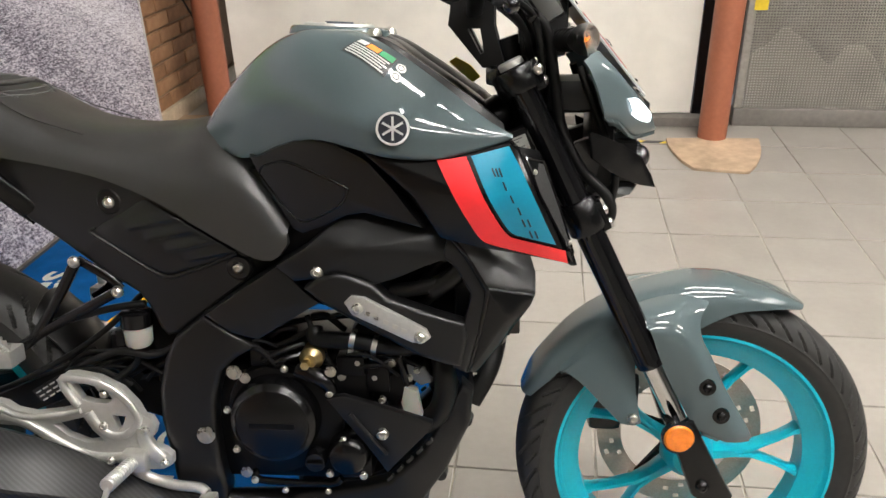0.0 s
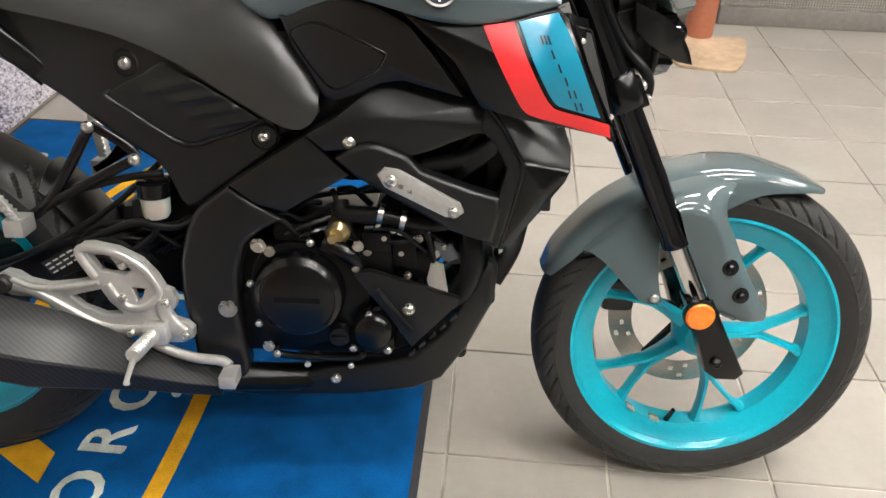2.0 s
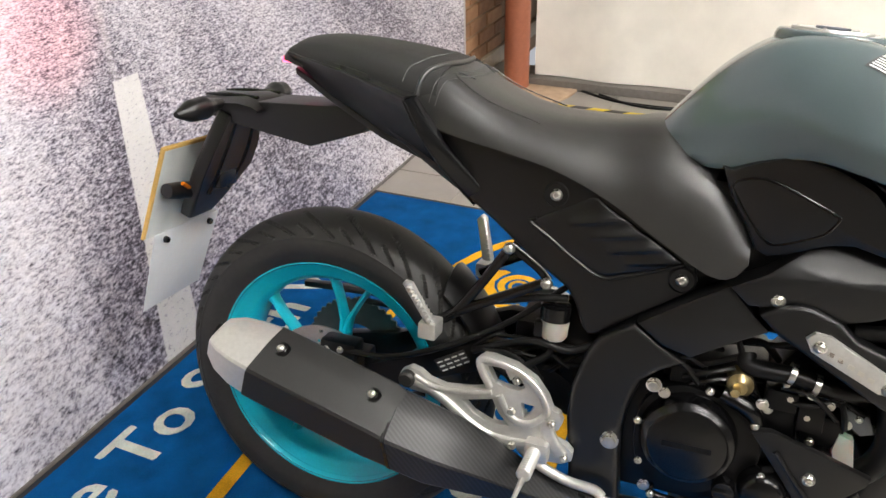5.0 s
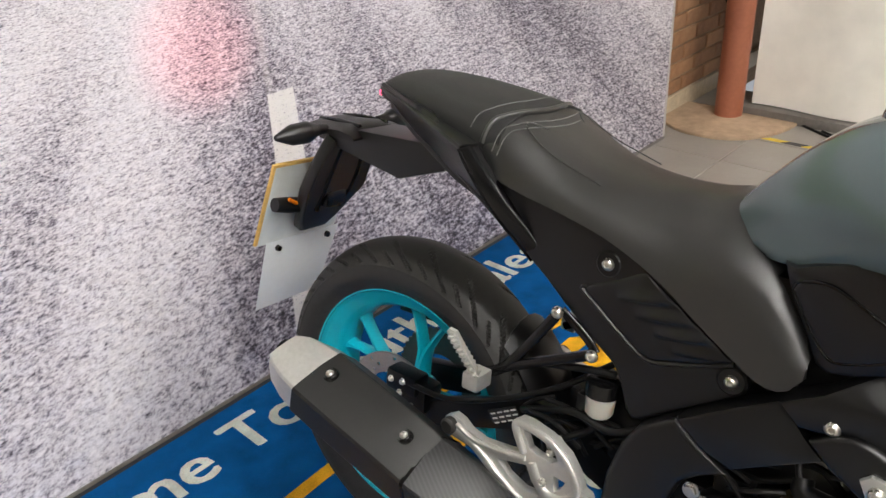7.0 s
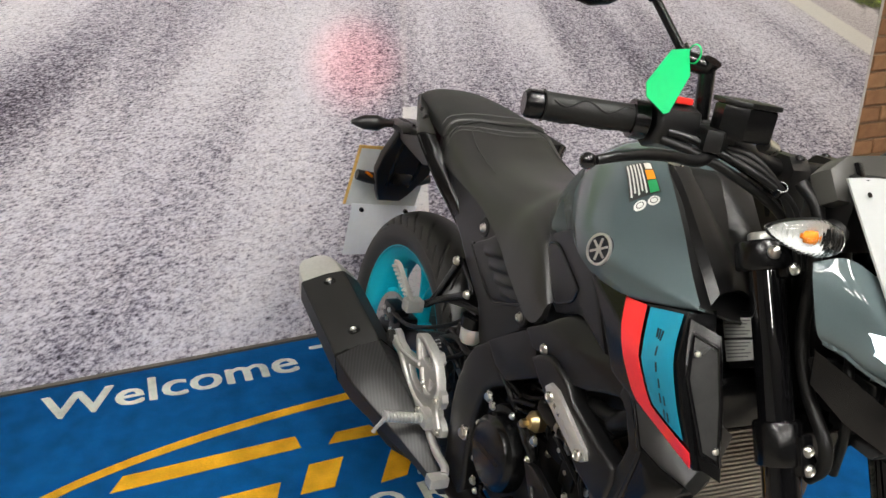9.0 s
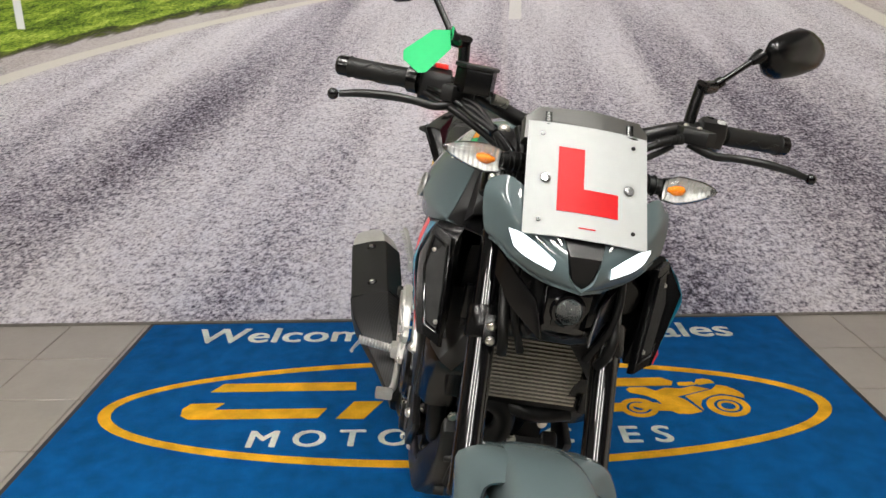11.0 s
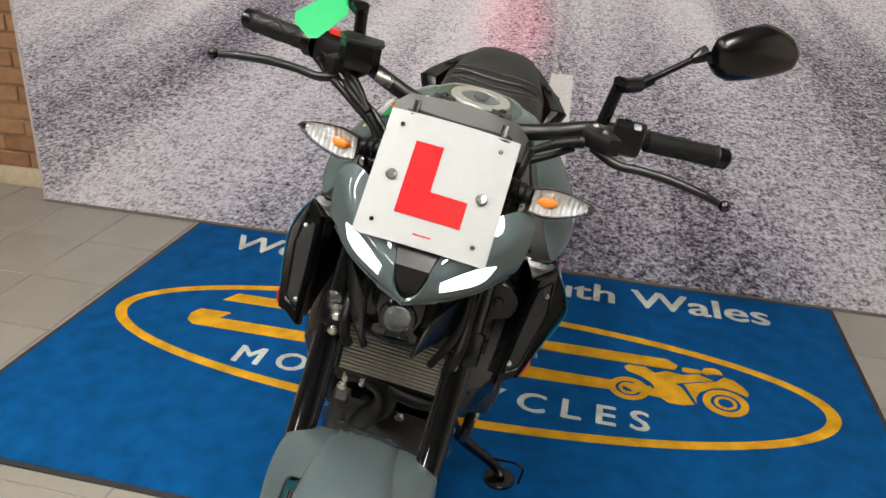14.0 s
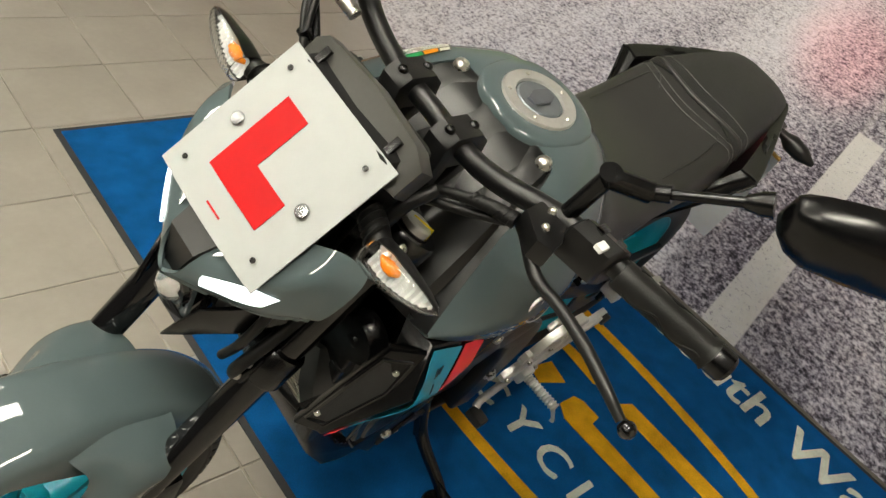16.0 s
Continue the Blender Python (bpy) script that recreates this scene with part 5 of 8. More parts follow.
    part("grille_frame", slab([p + n * 0.002 for p in out], 0.014, 0.003, tuple(-n)), satin, sh, "satin black grille frame")
    c = sum(out, Vector()) / 6
    gr = part("air_grille", slab([c + (p - c) * 0.74 + n * 0.0035 for p in out], 0.004, 0.0005, tuple(-n)), surface("grille_mesh" + str(s), (0.014, 0.014, 0.014), 0.6, 0.2, 0.5, 900, 60, 0.002, 900), sh, "fine dark mesh grille")
    rim_line = [c + (out[i % len(out)] - c) * 0.80 + n * 0.003 for i in range(len(out) + 1)]
    part("grille_rim", tube(rim_line, 0.0024, 8, 1), gloss, sh, "shiny black grille rim")
    for f in (0.55, -0.62):
        q = c + ((P0 if f > 0 else P2) - c) * abs(f) + n * 0.005
        shared("bolt", bolt_me, sh, Matrix.Translation(q) @ n.to_track_quat("-Y", "Z").to_matrix().to_4x4() @ Matrix.Scale(0.45, 4))
    # radiator side cover
    q0, q1 = (0.162, 0.156) if s < 0 else (0.148, 0.132)
    rc = part("radiator_cover", pillow([(0.975, s * 0.171, 0.636), (0.980, s * 0.170, 0.622), (0.968, s * 0.166, 0.560), (0.952, s * 0.160, 0.497), (0.962, s * (q1 - 0.006), 0.489), (1.000, s * (q1 - 0.002), 0.542), (1.043, s * (q1 - 0.004), 0.602), (1.049, s * (q0 - 0.010), 0.619)], (1.004, s * (q0 + 0.002), 0.585), (0.004, s * 0.004, 0), (-0.004, -s * 0.045, 0), 0.006), satin, bike, "satin black faceted radiator side cover", 26)
    w0 = q0 - 0.162
    part("upper_facet", pillow([(0.926, s * 0.172, 0.710), (0.950, s * 0.173, 0.680), (0.976, s * 0.172, 0.636), (1.015, s * (0.165 + w0 * 0.5), 0.625), (1.049, s * (0.152 + w0), 0.618), (1.050, s * (0.132 + w0), 0.645), (1.034, s * (0.098 + w0), 0.690), (0.965, s * 0.122, 0.722)], (0.995, s * (0.145 + w0 * 0.5), 0.664), (0.002, s * 0.005, 0.005), (-0.002, -s * 0.024, -0.016), 0.006), cover_black, rc, "tilted facet with a soft sheen", 26)
    part("cover_ridge", tube([(0.925, s * 0.172, 0.711), (0.950, s * 0.173, 0.679), (0.974, s * 0.172, 0.638), (0.979, s * 0.171, 0.622), (0.967, s * 0.167, 0.560), (0.952, s * 0.161, 0.499)], 0.0035, 10, 4), satin, rc)
    # air box side cover: upper band, front band and lower band round an opening
    ab_y = lambda x, z: 0.166 - 0.034 * max(0.0, z - 0.700) / 0.05
    ab = part("air_box_cover", pillow_xz([(0.673, 0.660), (0.716, 0.686), (0.743, 0.709), (0.776, 0.733), (0.804, 0.744), (0.821, 0.745), (0.855, 0.736), (0.908, 0.718), (0.924, 0.709), (0.948, 0.680), (0.942, 0.668), (0.919, 0.672), (0.892, 0.662), (0.852, 0.644), (0.820, 0.634), (0.776, 0.648), (0.760, 0.651), (0.723, 0.640), (0.699, 0.638)], ab_y, 0.005, 0.045, s, (0.80, 0.690), 0.006), plastic, bike, "matt black air box cover")
    part("front_band", slab([(x, s * 0.171, z) for x, z in ((0.924, 0.709), (0.948, 0.680), (0.974, 0.638), (0.979, 0.620), (0.966, 0.560), (0.950, 0.500), (0.930, 0.508), (0.940, 0.560), (0.952, 0.600), (0.956, 0.622), (0.936, 0.660), (0.916, 0.678))], 0.03, 0.005, (0, -s, 0), 3), plastic, ab)
    part("lower_band", slab([(x, s * 0.177, z) for x, z in ((0.716, 0.630), (0.738, 0.646), (0.760, 0.653), (0.779, 0.652), (0.817, 0.637), (0.838, 0.616), (0.906, 0.592), (0.948, 0.580), (0.952, 0.560), (0.942, 0.512), (0.921, 0.515), (0.881, 0.528), (0.838, 0.552), (0.770, 0.591), (0.746, 0.604))], 0.034, 0.008, (0, -s, 0), 3), plastic, ab)
    for pts_, r_ in (([(0.90, 0.150, 0.62), (0.93, 0.158, 0.645), (0.955, 0.150, 0.675)], 0.013), ([(0.84, 0.140, 0.615), (0.90, 0.152, 0.630), (0.945, 0.148, 0.655)], 0.011)):
        part("inlet_hose", tube([(x, s * y, z) for x, y, z in pts_], r_, 14, 6), hose_rubber, ab)
    if s > 0:
        bolt(0.736, s * 0.168, 0.653, ab, 1.1)
    hs = None if s > 0 else part("heat_shield", plate_xz([(0.776, 0.612), (0.786, 0.622), (0.806, 0.620), (0.893, 0.573), (0.899, 0.560), (0.890, 0.552), (0.873, 0.552), (0.786, 0.594)], lambda x, z: 0.184, 0.010, s, 0.003), silver, ab, "silver heat shield")
    for k in range(5 if s < 0 else 0):
        x = 0.806 + 0.013 * k
        part("shield_bar", plate_xz([(x, 0.601 - 0.0065 * k), (x + 0.008, 0.598 - 0.0065 * k), (x + 0.006, 0.592 - 0.0065 * k), (x - 0.001, 0.595 - 0.0065 * k)], lambda a, b: 0.1848, 0.002, s, 0), steel, hs)
    if s < 0:
        bolt(0.795, s * 0.185, 0.604, hs)
        bolt(0.884, s * 0.185, 0.561, hs)
        bolt(0.736, s * 0.168, 0.653, ab, 1.1)
    # frame spar covers
    sp = part("frame_spar", pillow_xz([(0.558, 0.580), (0.615, 0.620), (0.676, 0.660), (0.712, 0.622), (0.736, 0.602), (0.690, 0.574), (0.638, 0.541), (0.596, 0.552)], lambda x, z: 0.156, 0.004, 0.05, s, None, 0.006), plastic, bike, "matt black frame cover")
    part("pivot_cover", slab([(x, s * 0.152, z) for x, z in ((0.556, 0.578), (0.596, 0.550), (0.634, 0.528), (0.600, 0.508), (0.576, 0.486), (0.562, 0.440), (0.556, 0.385), (0.560, 0.330), (0.566, 0.275), (0.560, 0.240), (0.500, 0.225), (0.486, 0.270), (0.482, 0.320), (0.472, 0.400), (0.474, 0.450), (0.488, 0.505), (0.508, 0.542))], 0.045, 0.010, (0, -s, 0), 3), plastic, sp)
    bolt(0.542, s * 0.154, 0.379, sp, 1.25, True)
    # seat side panel with moulded vent
    pan = [(0.150, 0.850), (0.175, 0.852), (0.282, 0.822), (0.397, 0.790), (0.485, 0.765), (0.604, 0.700), (0.627, 0.668), (0.632, 0.647), (0.621, 0.628), (0.551, 0.576), (0.503, 0.537), (0.487, 0.533), (0.476, 0.545), (0.462, 0.580), (0.447, 0.602), (0.405, 0.628), (0.358, 0.661), (0.321, 0.689), (0.284, 0.714), (0.232, 0.746), (0.180, 0.780), (0.135, 0.812)]
    pan_y = lambda x, z: 0.112 + 0.022 * max(0, min(1, (x - 0.3) / 0.3))
    sp2 = part("seat_side_panel", slab([(x, s * pan_y(x, z), z) for x, z in pan], 0.03, 0.007, (0, -s, 0), 3), plastic, bike, "matt black seat side panel")
    # pleated vent: a padded field between its upper and lower edges, creased by four slanting folds
    FOLDS = (((0.440, 0.704), (0.518, 0.722), 0.0055), ((0.470, 0.688), (0.545, 0.704), 0.0060), ((0.500, 0.672), (0.572, 0.688), 0.0060), ((0.528, 0.658), (0.596, 0.673), 0.0045))
    v_top = smooth_line([(0.389, 0, 0.699), (0.405, 0, 0.711), (0.440, 0, 0.729), (0.474, 0, 0.748), (0.496, 0, 0.737), (0.558, 0, 0.704), (0.606, 0, 0.675)], 14)
    v_low = smooth_line([(0.389, 0, 0.697), (0.420, 0, 0.676), (0.450, 0, 0.656), (0.496, 0, 0.634), (0.530, 0, 0.642), (0.570, 0, 0.656), (0.606, 0, 0.672)], 14)
    folds = []
    for i, (a, b) in enumerate(zip(v_top, v_low)):
        row_ = []
        for k in range(49):
            t_ = k / 48
            p = a.lerp(b, t_)
            pleat = 0.0
            for (xa, za), (xb, zb), hi in FOLDS:
                dx, dz = xb - xa, zb - za
                w_ = ((p.x - xa) * dx + (p.z - za) * dz) / (dx * dx + dz * dz)
                off = ((p.x - xa) * dz - (p.z - za) * dx) / math.hypot(dx, dz)
                along = max(0.0, 1 - ((w_ - 0.62) / 0.62) ** 2)
                pleat += hi * along * (math.exp(-(off / 0.0035) ** 2) if off > 0 else math.exp(-(off / 0.0105) ** 2))
            pad_ = 0.0045 * (max(0.0, math.sin(math.pi * min(1.0, max(0.0, t_)))) ** 0.35) * (max(0.0, math.sin(math.pi * i / (len(v_top) - 1))) ** 0.35)
            row_.append(Vector((p.x, s * (pan_y(p.x, p.z) + 0.0012 + pad_ + pleat), p.z)))
        folds.append(row_)
    vent_bm = skin(folds, False, False)
    thicken(vent_bm, 0.004)
    vent = part("vent_panel", vent_bm, plastic, sp2, "black pleated vent panel", 50)
    part("vent_edge", tube([(x, s * (pan_y(x, z) + 0.0015), z) for x, z in ((0.392, 0.703), (0.384, 0.696), (0.420, 0.673), (0.450, 0.653), (0.496, 0.630), (0.535, 0.640), (0.575, 0.655), (0.610, 0.671))], 0.0030, 8, 5), plastic, vent)
    for x, z in ((0.419, 0.744), (0.611, 0.648)):
        part("bolt_boss", lathe([(0.0, -0.0015), (0.0165, -0.0015), (0.020, 0.002), (0.020, 0.010)] if s < 0 else [(0.0, 0.0015), (0.0165, 0.0015), (0.020, -0.002), (0.020, -0.010)], (x, s * (pan_y(x, z) + 0.0015), z), "Y", 28), plastic, sp2)
        bolt(x, s * (pan_y(x, z) + 0.003), z, sp2, 1.05)
    # tail cowl side
    rows = [[(-0.058, 0.060, 0.908), (0.000, 0.085, 0.901), (0.060, 0.105, 0.894), (0.120, 0.124, 0.886), (0.170, 0.138, 0.878), (0.203, 0.147, 0.872)],
            [(-0.050, 0.082, 0.911), (0.005, 0.106, 0.903), (0.065, 0.132, 0.895), (0.120, 0.156, 0.885), (0.165, 0.174, 0.876), (0.197, 0.185, 0.868)],
            [(-0.042, 0.074, 0.894), (0.010, 0.096, 0.877), (0.068, 0.116, 0.862), (0.126, 0.136, 0.846), (0.175, 0.152, 0.832), (0.212, 0.162, 0.818)],
            [(-0.030, 0.055, 0.878), (0.014, 0.070, 0.850), (0.066, 0.080, 0.828), (0.120, 0.090, 0.802), (0.175, 0.100, 0.782), (0.228, 0.108, 0.760)]]
    tc = part("tail_cowl", grid_shell([[(x, s * y, z) for x, y, z in r] for r in rows], 0.006, (0, s, 0.1)), plastic, bike, "matt black tail cowl blade", 32)
    rows = [[(0.197, 0.185, 0.868), (0.212, 0.164, 0.822), (0.238, 0.140, 0.772), (0.262, 0.122, 0.738), (0.288, 0.106, 0.706)],
            [(0.206, 0.168, 0.872), (0.224, 0.150, 0.830), (0.254, 0.132, 0.786), (0.284, 0.118, 0.750), (0.312, 0.108, 0.716)],
            [(0.205, 0.147, 0.868), (0.228, 0.134, 0.830), (0.260, 0.122, 0.786), (0.290, 0.112, 0.750), (0.316, 0.104, 0.718)]]
    part("seat_rail_cover", grid_shell([[(x, s * y, z) for x, y, z in r] for r in rows], 0.005, (0.3, s, 0.3)), satin, bike, "satin black seat rail cover", 32)
    part("cover_edge", tube([(0.197, s * 0.186, 0.868), (0.213, s * 0.165, 0.822), (0.239, s * 0.141, 0.772), (0.263, s * 0.123, 0.738), (0.289, s * 0.107, 0.706)], 0.0016, 8, 5), satin, tc, "moulded edge")

# seats
def seat_ring(x, zc, w, zl, flat, roll):
    pts = []
    for j in range(25):
        q = -1 + 2 * j / 24
        a = abs(q)
        if a < 0.72:
            y, z = w * flat * q / 0.72, zc - roll * (a / 0.72) ** 3
        else:
            t = (a - 0.72) / 0.28
            y, z = math.copysign(w * (flat + (1 - flat) * math.sin(t * math.pi / 2)), q), zc - roll - (zc - roll - zl) * (1 - math.cos(t * math.pi / 2)) ** 0.9
        pts.append(Vector((x, y, z)))
    return pts


def seat(table, n):
    rings = []
    for k in range(n):
        x = table[0][0] + (table[-1][0] - table[0][0]) * k / (n - 1)
        zc, w, zl, flat, roll = interp(table, x)
        rings.append(seat_ring(x, zc, w, zl, flat, roll))
    bm = skin(rings, False, False)
    thicken(bm, 0.012)
    return bm


RIDER = [(0.165, 0.895, 0.115, 0.850, 0.80, 0.010), (0.200, 0.912, 0.128, 0.838, 0.80, 0.012), (0.235, 0.905, 0.134, 0.822, 0.80, 0.014), (0.28, 0.882, 0.136, 0.811, 0.80, 0.016), (0.34, 0.858, 0.136, 0.800, 0.78, 0.018), (0.42, 0.846, 0.137, 0.781, 0.74, 0.022), (0.50, 0.849, 0.140, 0.747, 0.66, 0.030), (0.56, 0.856, 0.147, 0.712, 0.74, 0.034), (0.61, 0.834, 0.151, 0.684, 0.82, 0.030), (0.645, 0.802, 0.154, 0.667, 0.86, 0.022), (0.675, 0.758, 0.155, 0.668, 0.88, 0.016), (0.692, 0.718, 0.155, 0.690, 0.90, 0.006)]
rseat = part("rider_seat", seat(RIDER, 44), vinyl, bike, "black vinyl rider seat", 60)
PILLION = [(-0.082, 0.902, 0.048, 0.893, 0.80, 0.002), (-0.060, 0.922, 0.070, 0.895, 0.80, 0.006), (-0.030, 0.936, 0.084, 0.890, 0.80, 0.010), (0.04, 0.938, 0.100, 0.885, 0.80, 0.013), (0.12, 0.932, 0.114, 0.875, 0.80, 0.015), (0.19, 0.922, 0.124, 0.862, 0.80, 0.015), (0.225, 0.914, 0.127, 0.858, 0.80, 0.014)]
pseat = part("pillion_seat", seat(PILLION, 30), seat_rough, bike, "black textured pillion seat", 60)
def seam_line(tab, x, reach, lift):
    """A line across a seat, its middle further forward than its ends."""
    zc, w, zl, flat, roll = interp(tab, x)
    out_line = []
    for p in seat_ring(x, zc, w, zl, flat, roll)[1:24]:
        xx = x + reach * (1 - (p.y / w) ** 2)
        out_line.append(Vector((xx, p.y * interp(tab, xx)[1] / w, interp(tab, xx)[0] - (zc - p.z) + lift)))
    return out_line


for tab, x, reach, host in ((RIDER, 0.214, 0.036, rseat), (RIDER, 0.224, 0.038, rseat), (PILLION, 0.166, 0.034, pseat)):
    line = seam_line(tab, x, reach, 0.0012)
    part("stitching", tube(line, 0.0008, 6, 2), thread, host, "pale stitching")
part("seam_piping", tube(seam_line(RIDER, 0.192, 0.036, 0.0025), 0.0045, 10, 2), vinyl, rseat, "rolled seam between the seats")
for s in (-1, 1):
    rim = [(0.262, 0.52), (0.246, 0.66), (0.240, 0.78), (0.252, 0.90), (0.300, 0.955), (0.380, 0.97)]
    part("seat_crease", tube([Vector((x, s * q * interp(RIDER, x)[1] * 0.74, interp(RIDER, x)[0] - interp(RIDER, x)[4] * q ** 3 * 0.55 + 0.0004)) for x, q in rim], 0.0012, 6, 6), vinyl, rseat)
tl = part("tail_lamp", box(-0.078, -0.060, -0.056, 0.056, 0.890, 0.900, 0.003), tail_red, bike, "lit red tail lamp")
part("tail_underside", slab([(-0.055, -0.050, 0.884), (0.012, -0.066, 0.850), (0.118, -0.084, 0.800), (0.25, -0.095, 0.755), (0.25, 0.095, 0.755), (0.118, 0.084, 0.800), (0.012, 0.066, 0.850), (-0.055, 0.050, 0.884)], 0.012, 0.003, (0, 0, -1)), plastic, bike, "black tail underside")

# rear mudguard arm, number plate bracket and indicators
arm = part("rear_mudguard", joined(slab([(0.10, -0.052, 0.815), (0.02, -0.052, 0.826), (-0.12, -0.050, 0.820), (-0.235, -0.046, 0.808), (-0.255, -0.040, 0.785), (-0.17, -0.046, 0.770), (-0.03, -0.052, 0.750), (0.07, -0.052, 0.785)], 0.104, 0.008)), plastic, bike, "matt black rear mudguard arm")
cap_rings = []
for k in range(9):
    q = -1 + k / 4
    h = 0.020 - 0.010 * q * q
    cap_rings.append([Vector((x, 0.072 * q, 0.803 + h * f)) for x, f in ((-0.262 + 0.02 * abs(q), 0.0), (-0.262 + 0.02 * abs(q), 0.5), (-0.245, 0.9), (-0.200, 1.0), (-0.160, 1.25), (-0.132, 0.9), (-0.120, 0.3), (-0.120, 0.0))])
part("bracket_cap", skin(cap_rings), plastic, arm, "", 50)
for y_ in (-0.030, 0.030):
    part("cap_rib", tube([(-0.250, y_, 0.818), (-0.200, y_ * 1.1, 0.823), (-0.140, y_ * 1.2, 0.822)], 0.004, 8, 4), satin, arm)
hang = part("plate_hanger", slab([(-0.188, -0.050, 0.788), (-0.208, -0.074, 0.724), (-0.232, -0.078, 0.672), (-0.284, -0.046, 0.600), (-0.304, -0.030, 0.574), (-0.304, 0.036, 0.574), (-0.284, 0.052, 0.600), (-0.232, 0.080, 0.672), (-0.208, 0.074, 0.724), (-0.188, 0.050, 0.788)], 0.030, 0.008, (-0.9, 0, 0.35), 3), plastic, arm, "black plate hanger")
for y_ in (-0.034, 0.040):
    part("hanger_rib", tube([(-0.196, y_ * 0.8, 0.775), (-0.224, y_, 0.700), (-0.262, y_ * 0.8, 0.632)], 0.006, 10, 5), satin, hang)
part("hanger_block", box(-0.262, -0.236, -0.024, 0.030, 0.640, 0.690, 0.006), satin, hang)
for s in (-1, 1):
    ear = part("reflector_arm", tube([(-0.285, s * 0.045, 0.640), (-0.290, s * 0.080, 0.645), (-0.292, s * 0.108, 0.650)], [0.016, 0.016, 0.014], 14, 4), plastic, arm)
    part("wire_clip", tube([(-0.270, s * 0.072, 0.652), (-0.268, s * 0.092, 0.664)], 0.004, 8, 1), amber, arm, "orange clip")
    ri = part("rear_indicator", tube([(-0.195, s * 0.068, 0.812), (-0.196, s * 0.090, 0.812), (-0.198, s * 0.112, 0.810), (-0.201, s * 0.145, 0.808), (-0.204, s * 0.178, 0.806)], [0.009, 0.011, 0.020, 0.0185, 0.005], 16, 5), plastic, bike, "pointed black rear indicator")
    part("indicator_lens", tube([(-0.206, s * 0.115, 0.809), (-0.212, s * 0.142, 0.807), (-0.209, s * 0.170, 0.806)], [0.014, 0.0145, 0.004], 12, 4), surface("smoked_red" + str(s), (0.05, 0.008, 0.006), 0.2, 0, 0.1, coat=1.0), ri, "dark smoked lens")
plate = part("number_plate", slab([(-0.291, -0.104, 0.722), (-0.291, 0.108, 0.722), (-0.352, 0.108, 0.545), (-0.352, -0.104, 0.545)], 0.004, 0.001, (-0.9, 0, 0.35)), plate_old, bike, "weathered white number plate back")
part("yellow_edge", slab([(-0.2895, -0.104, 0.728), (-0.2895, 0.108, 0.728), (-0.296, 0.108, 0.710), (-0.296, -0.104, 0.710)], 0.007, 0.001, (-0.9, 0, 0.35)), board_yellow, plate, "yellow-brown edge")
part("yellow_edge", slab([(-0.2895, -0.111, 0.728), (-0.2895, -0.103, 0.728), (-0.352, -0.103, 0.547), (-0.352, -0.111, 0.547)], 0.006, 0.001, (-0.9, 0, 0.35)), board_yellow, plate, "yellow-brown edge")
flap = part("plate_flap", slab([(-0.344, -0.088, 0.552), (-0.344, 0.112, 0.552), (-0.400, 0.104, 0.385), (-0.400, -0.074, 0.378)], 0.002, 0.0005, (0.9, 0, -0.3)), plate_white, plate, "plain white lower flap")
for y in (-0.058, 0.078):
    shared("bolt", finish(lathe([(0, -0.006), (0.006, -0.005), (0.007, 0.002)], (0, 0, 0), "Y", 14), "plate_bolt", satin), plate, Matrix.Translation((-0.342, y, 0.535)) @ Matrix.Rotation(radians(90), 4, "Z"))

# silencer and exhaust
def oval_loft(rows, n=12, power=0.75, turn=0.0):
    rings = []
    for i, (x, y, z, hz, hy) in enumerate(rows):
        a, b = Vector(rows[max(i - 1, 0)][:3]), Vector(rows[min(i + 1, len(rows) - 1)][:3])
        d = (b - a).normalized()
        side = d.cross(Vector((0, 0, 1))).normalized()
        up = side.cross(d).normalized()
        ring = []
        for k in range(n):
            q = 2 * math.pi * (k + 0.5) / n + turn
            c, s_ = math.cos(q), math.sin(q)
            ring.append(Vector((x, y, z)) + side * hy * math.copysign(abs(c) ** power, c) + up * hz * math.copysign(abs(s_) ** power, s_))
        rings.append(ring)
    return rings


def can_ring(x, cy, cz, k, lean=0.34):
    """One section of the angular silencer: outward and upward offsets from its centre line."""
    sec = ((0.065, 0.010), (0.054, -0.044), (0.010, -0.058), (-0.050, -0.048), (-0.080, 0.008), (-0.030, 0.044), (0.012, 0.034))
    fine = []
    for (a, c), (d, e) in zip(sec, sec[1:] + sec[:1]):
        for t in (0.06, 0.5, 0.94):
            fine.append((a + (d - a) * t, c + (e - c) * t))
    return [Vector((x + lean * k * dz, cy - k * dy, cz + k * dz)) for dy, dz in fine]


def can_at(x, k, lean=0.34):
    """A section on the silencer's straight axis."""
    return can_ring(x, -0.258 + 0.093 * (x - 0.038), 0.442 - 0.347 * (x - 0.038), k, lean)


ex = part("silencer", skin([can_at(0.006, 0.99), can_at(0.05, 1.0), can_at(0.12, 1.0), can_at(0.20, 1.0), can_at(0.236, 1.0, -0.12)]), exhaust_black, bike, "matt black angular silencer", 20)
part("end_cap", skin([can_at(-0.076, 0.36), can_at(-0.072, 0.54), can_at(-0.052, 0.76), can_at(-0.022, 0.91), can_at(0.010, 0.965)]), silver, ex, "pale silver silencer end cap", 20)
part("outlet", tube([(-0.070, -0.269, 0.480), (-0.079, -0.270, 0.483)], 0.017, 18, 1), engine_black, ex)
part("cover_seam", skin([can_at(0.2265, 1.032, -0.12), can_at(0.2325, 1.034, -0.12)]), satin, ex, "black seam", 20)
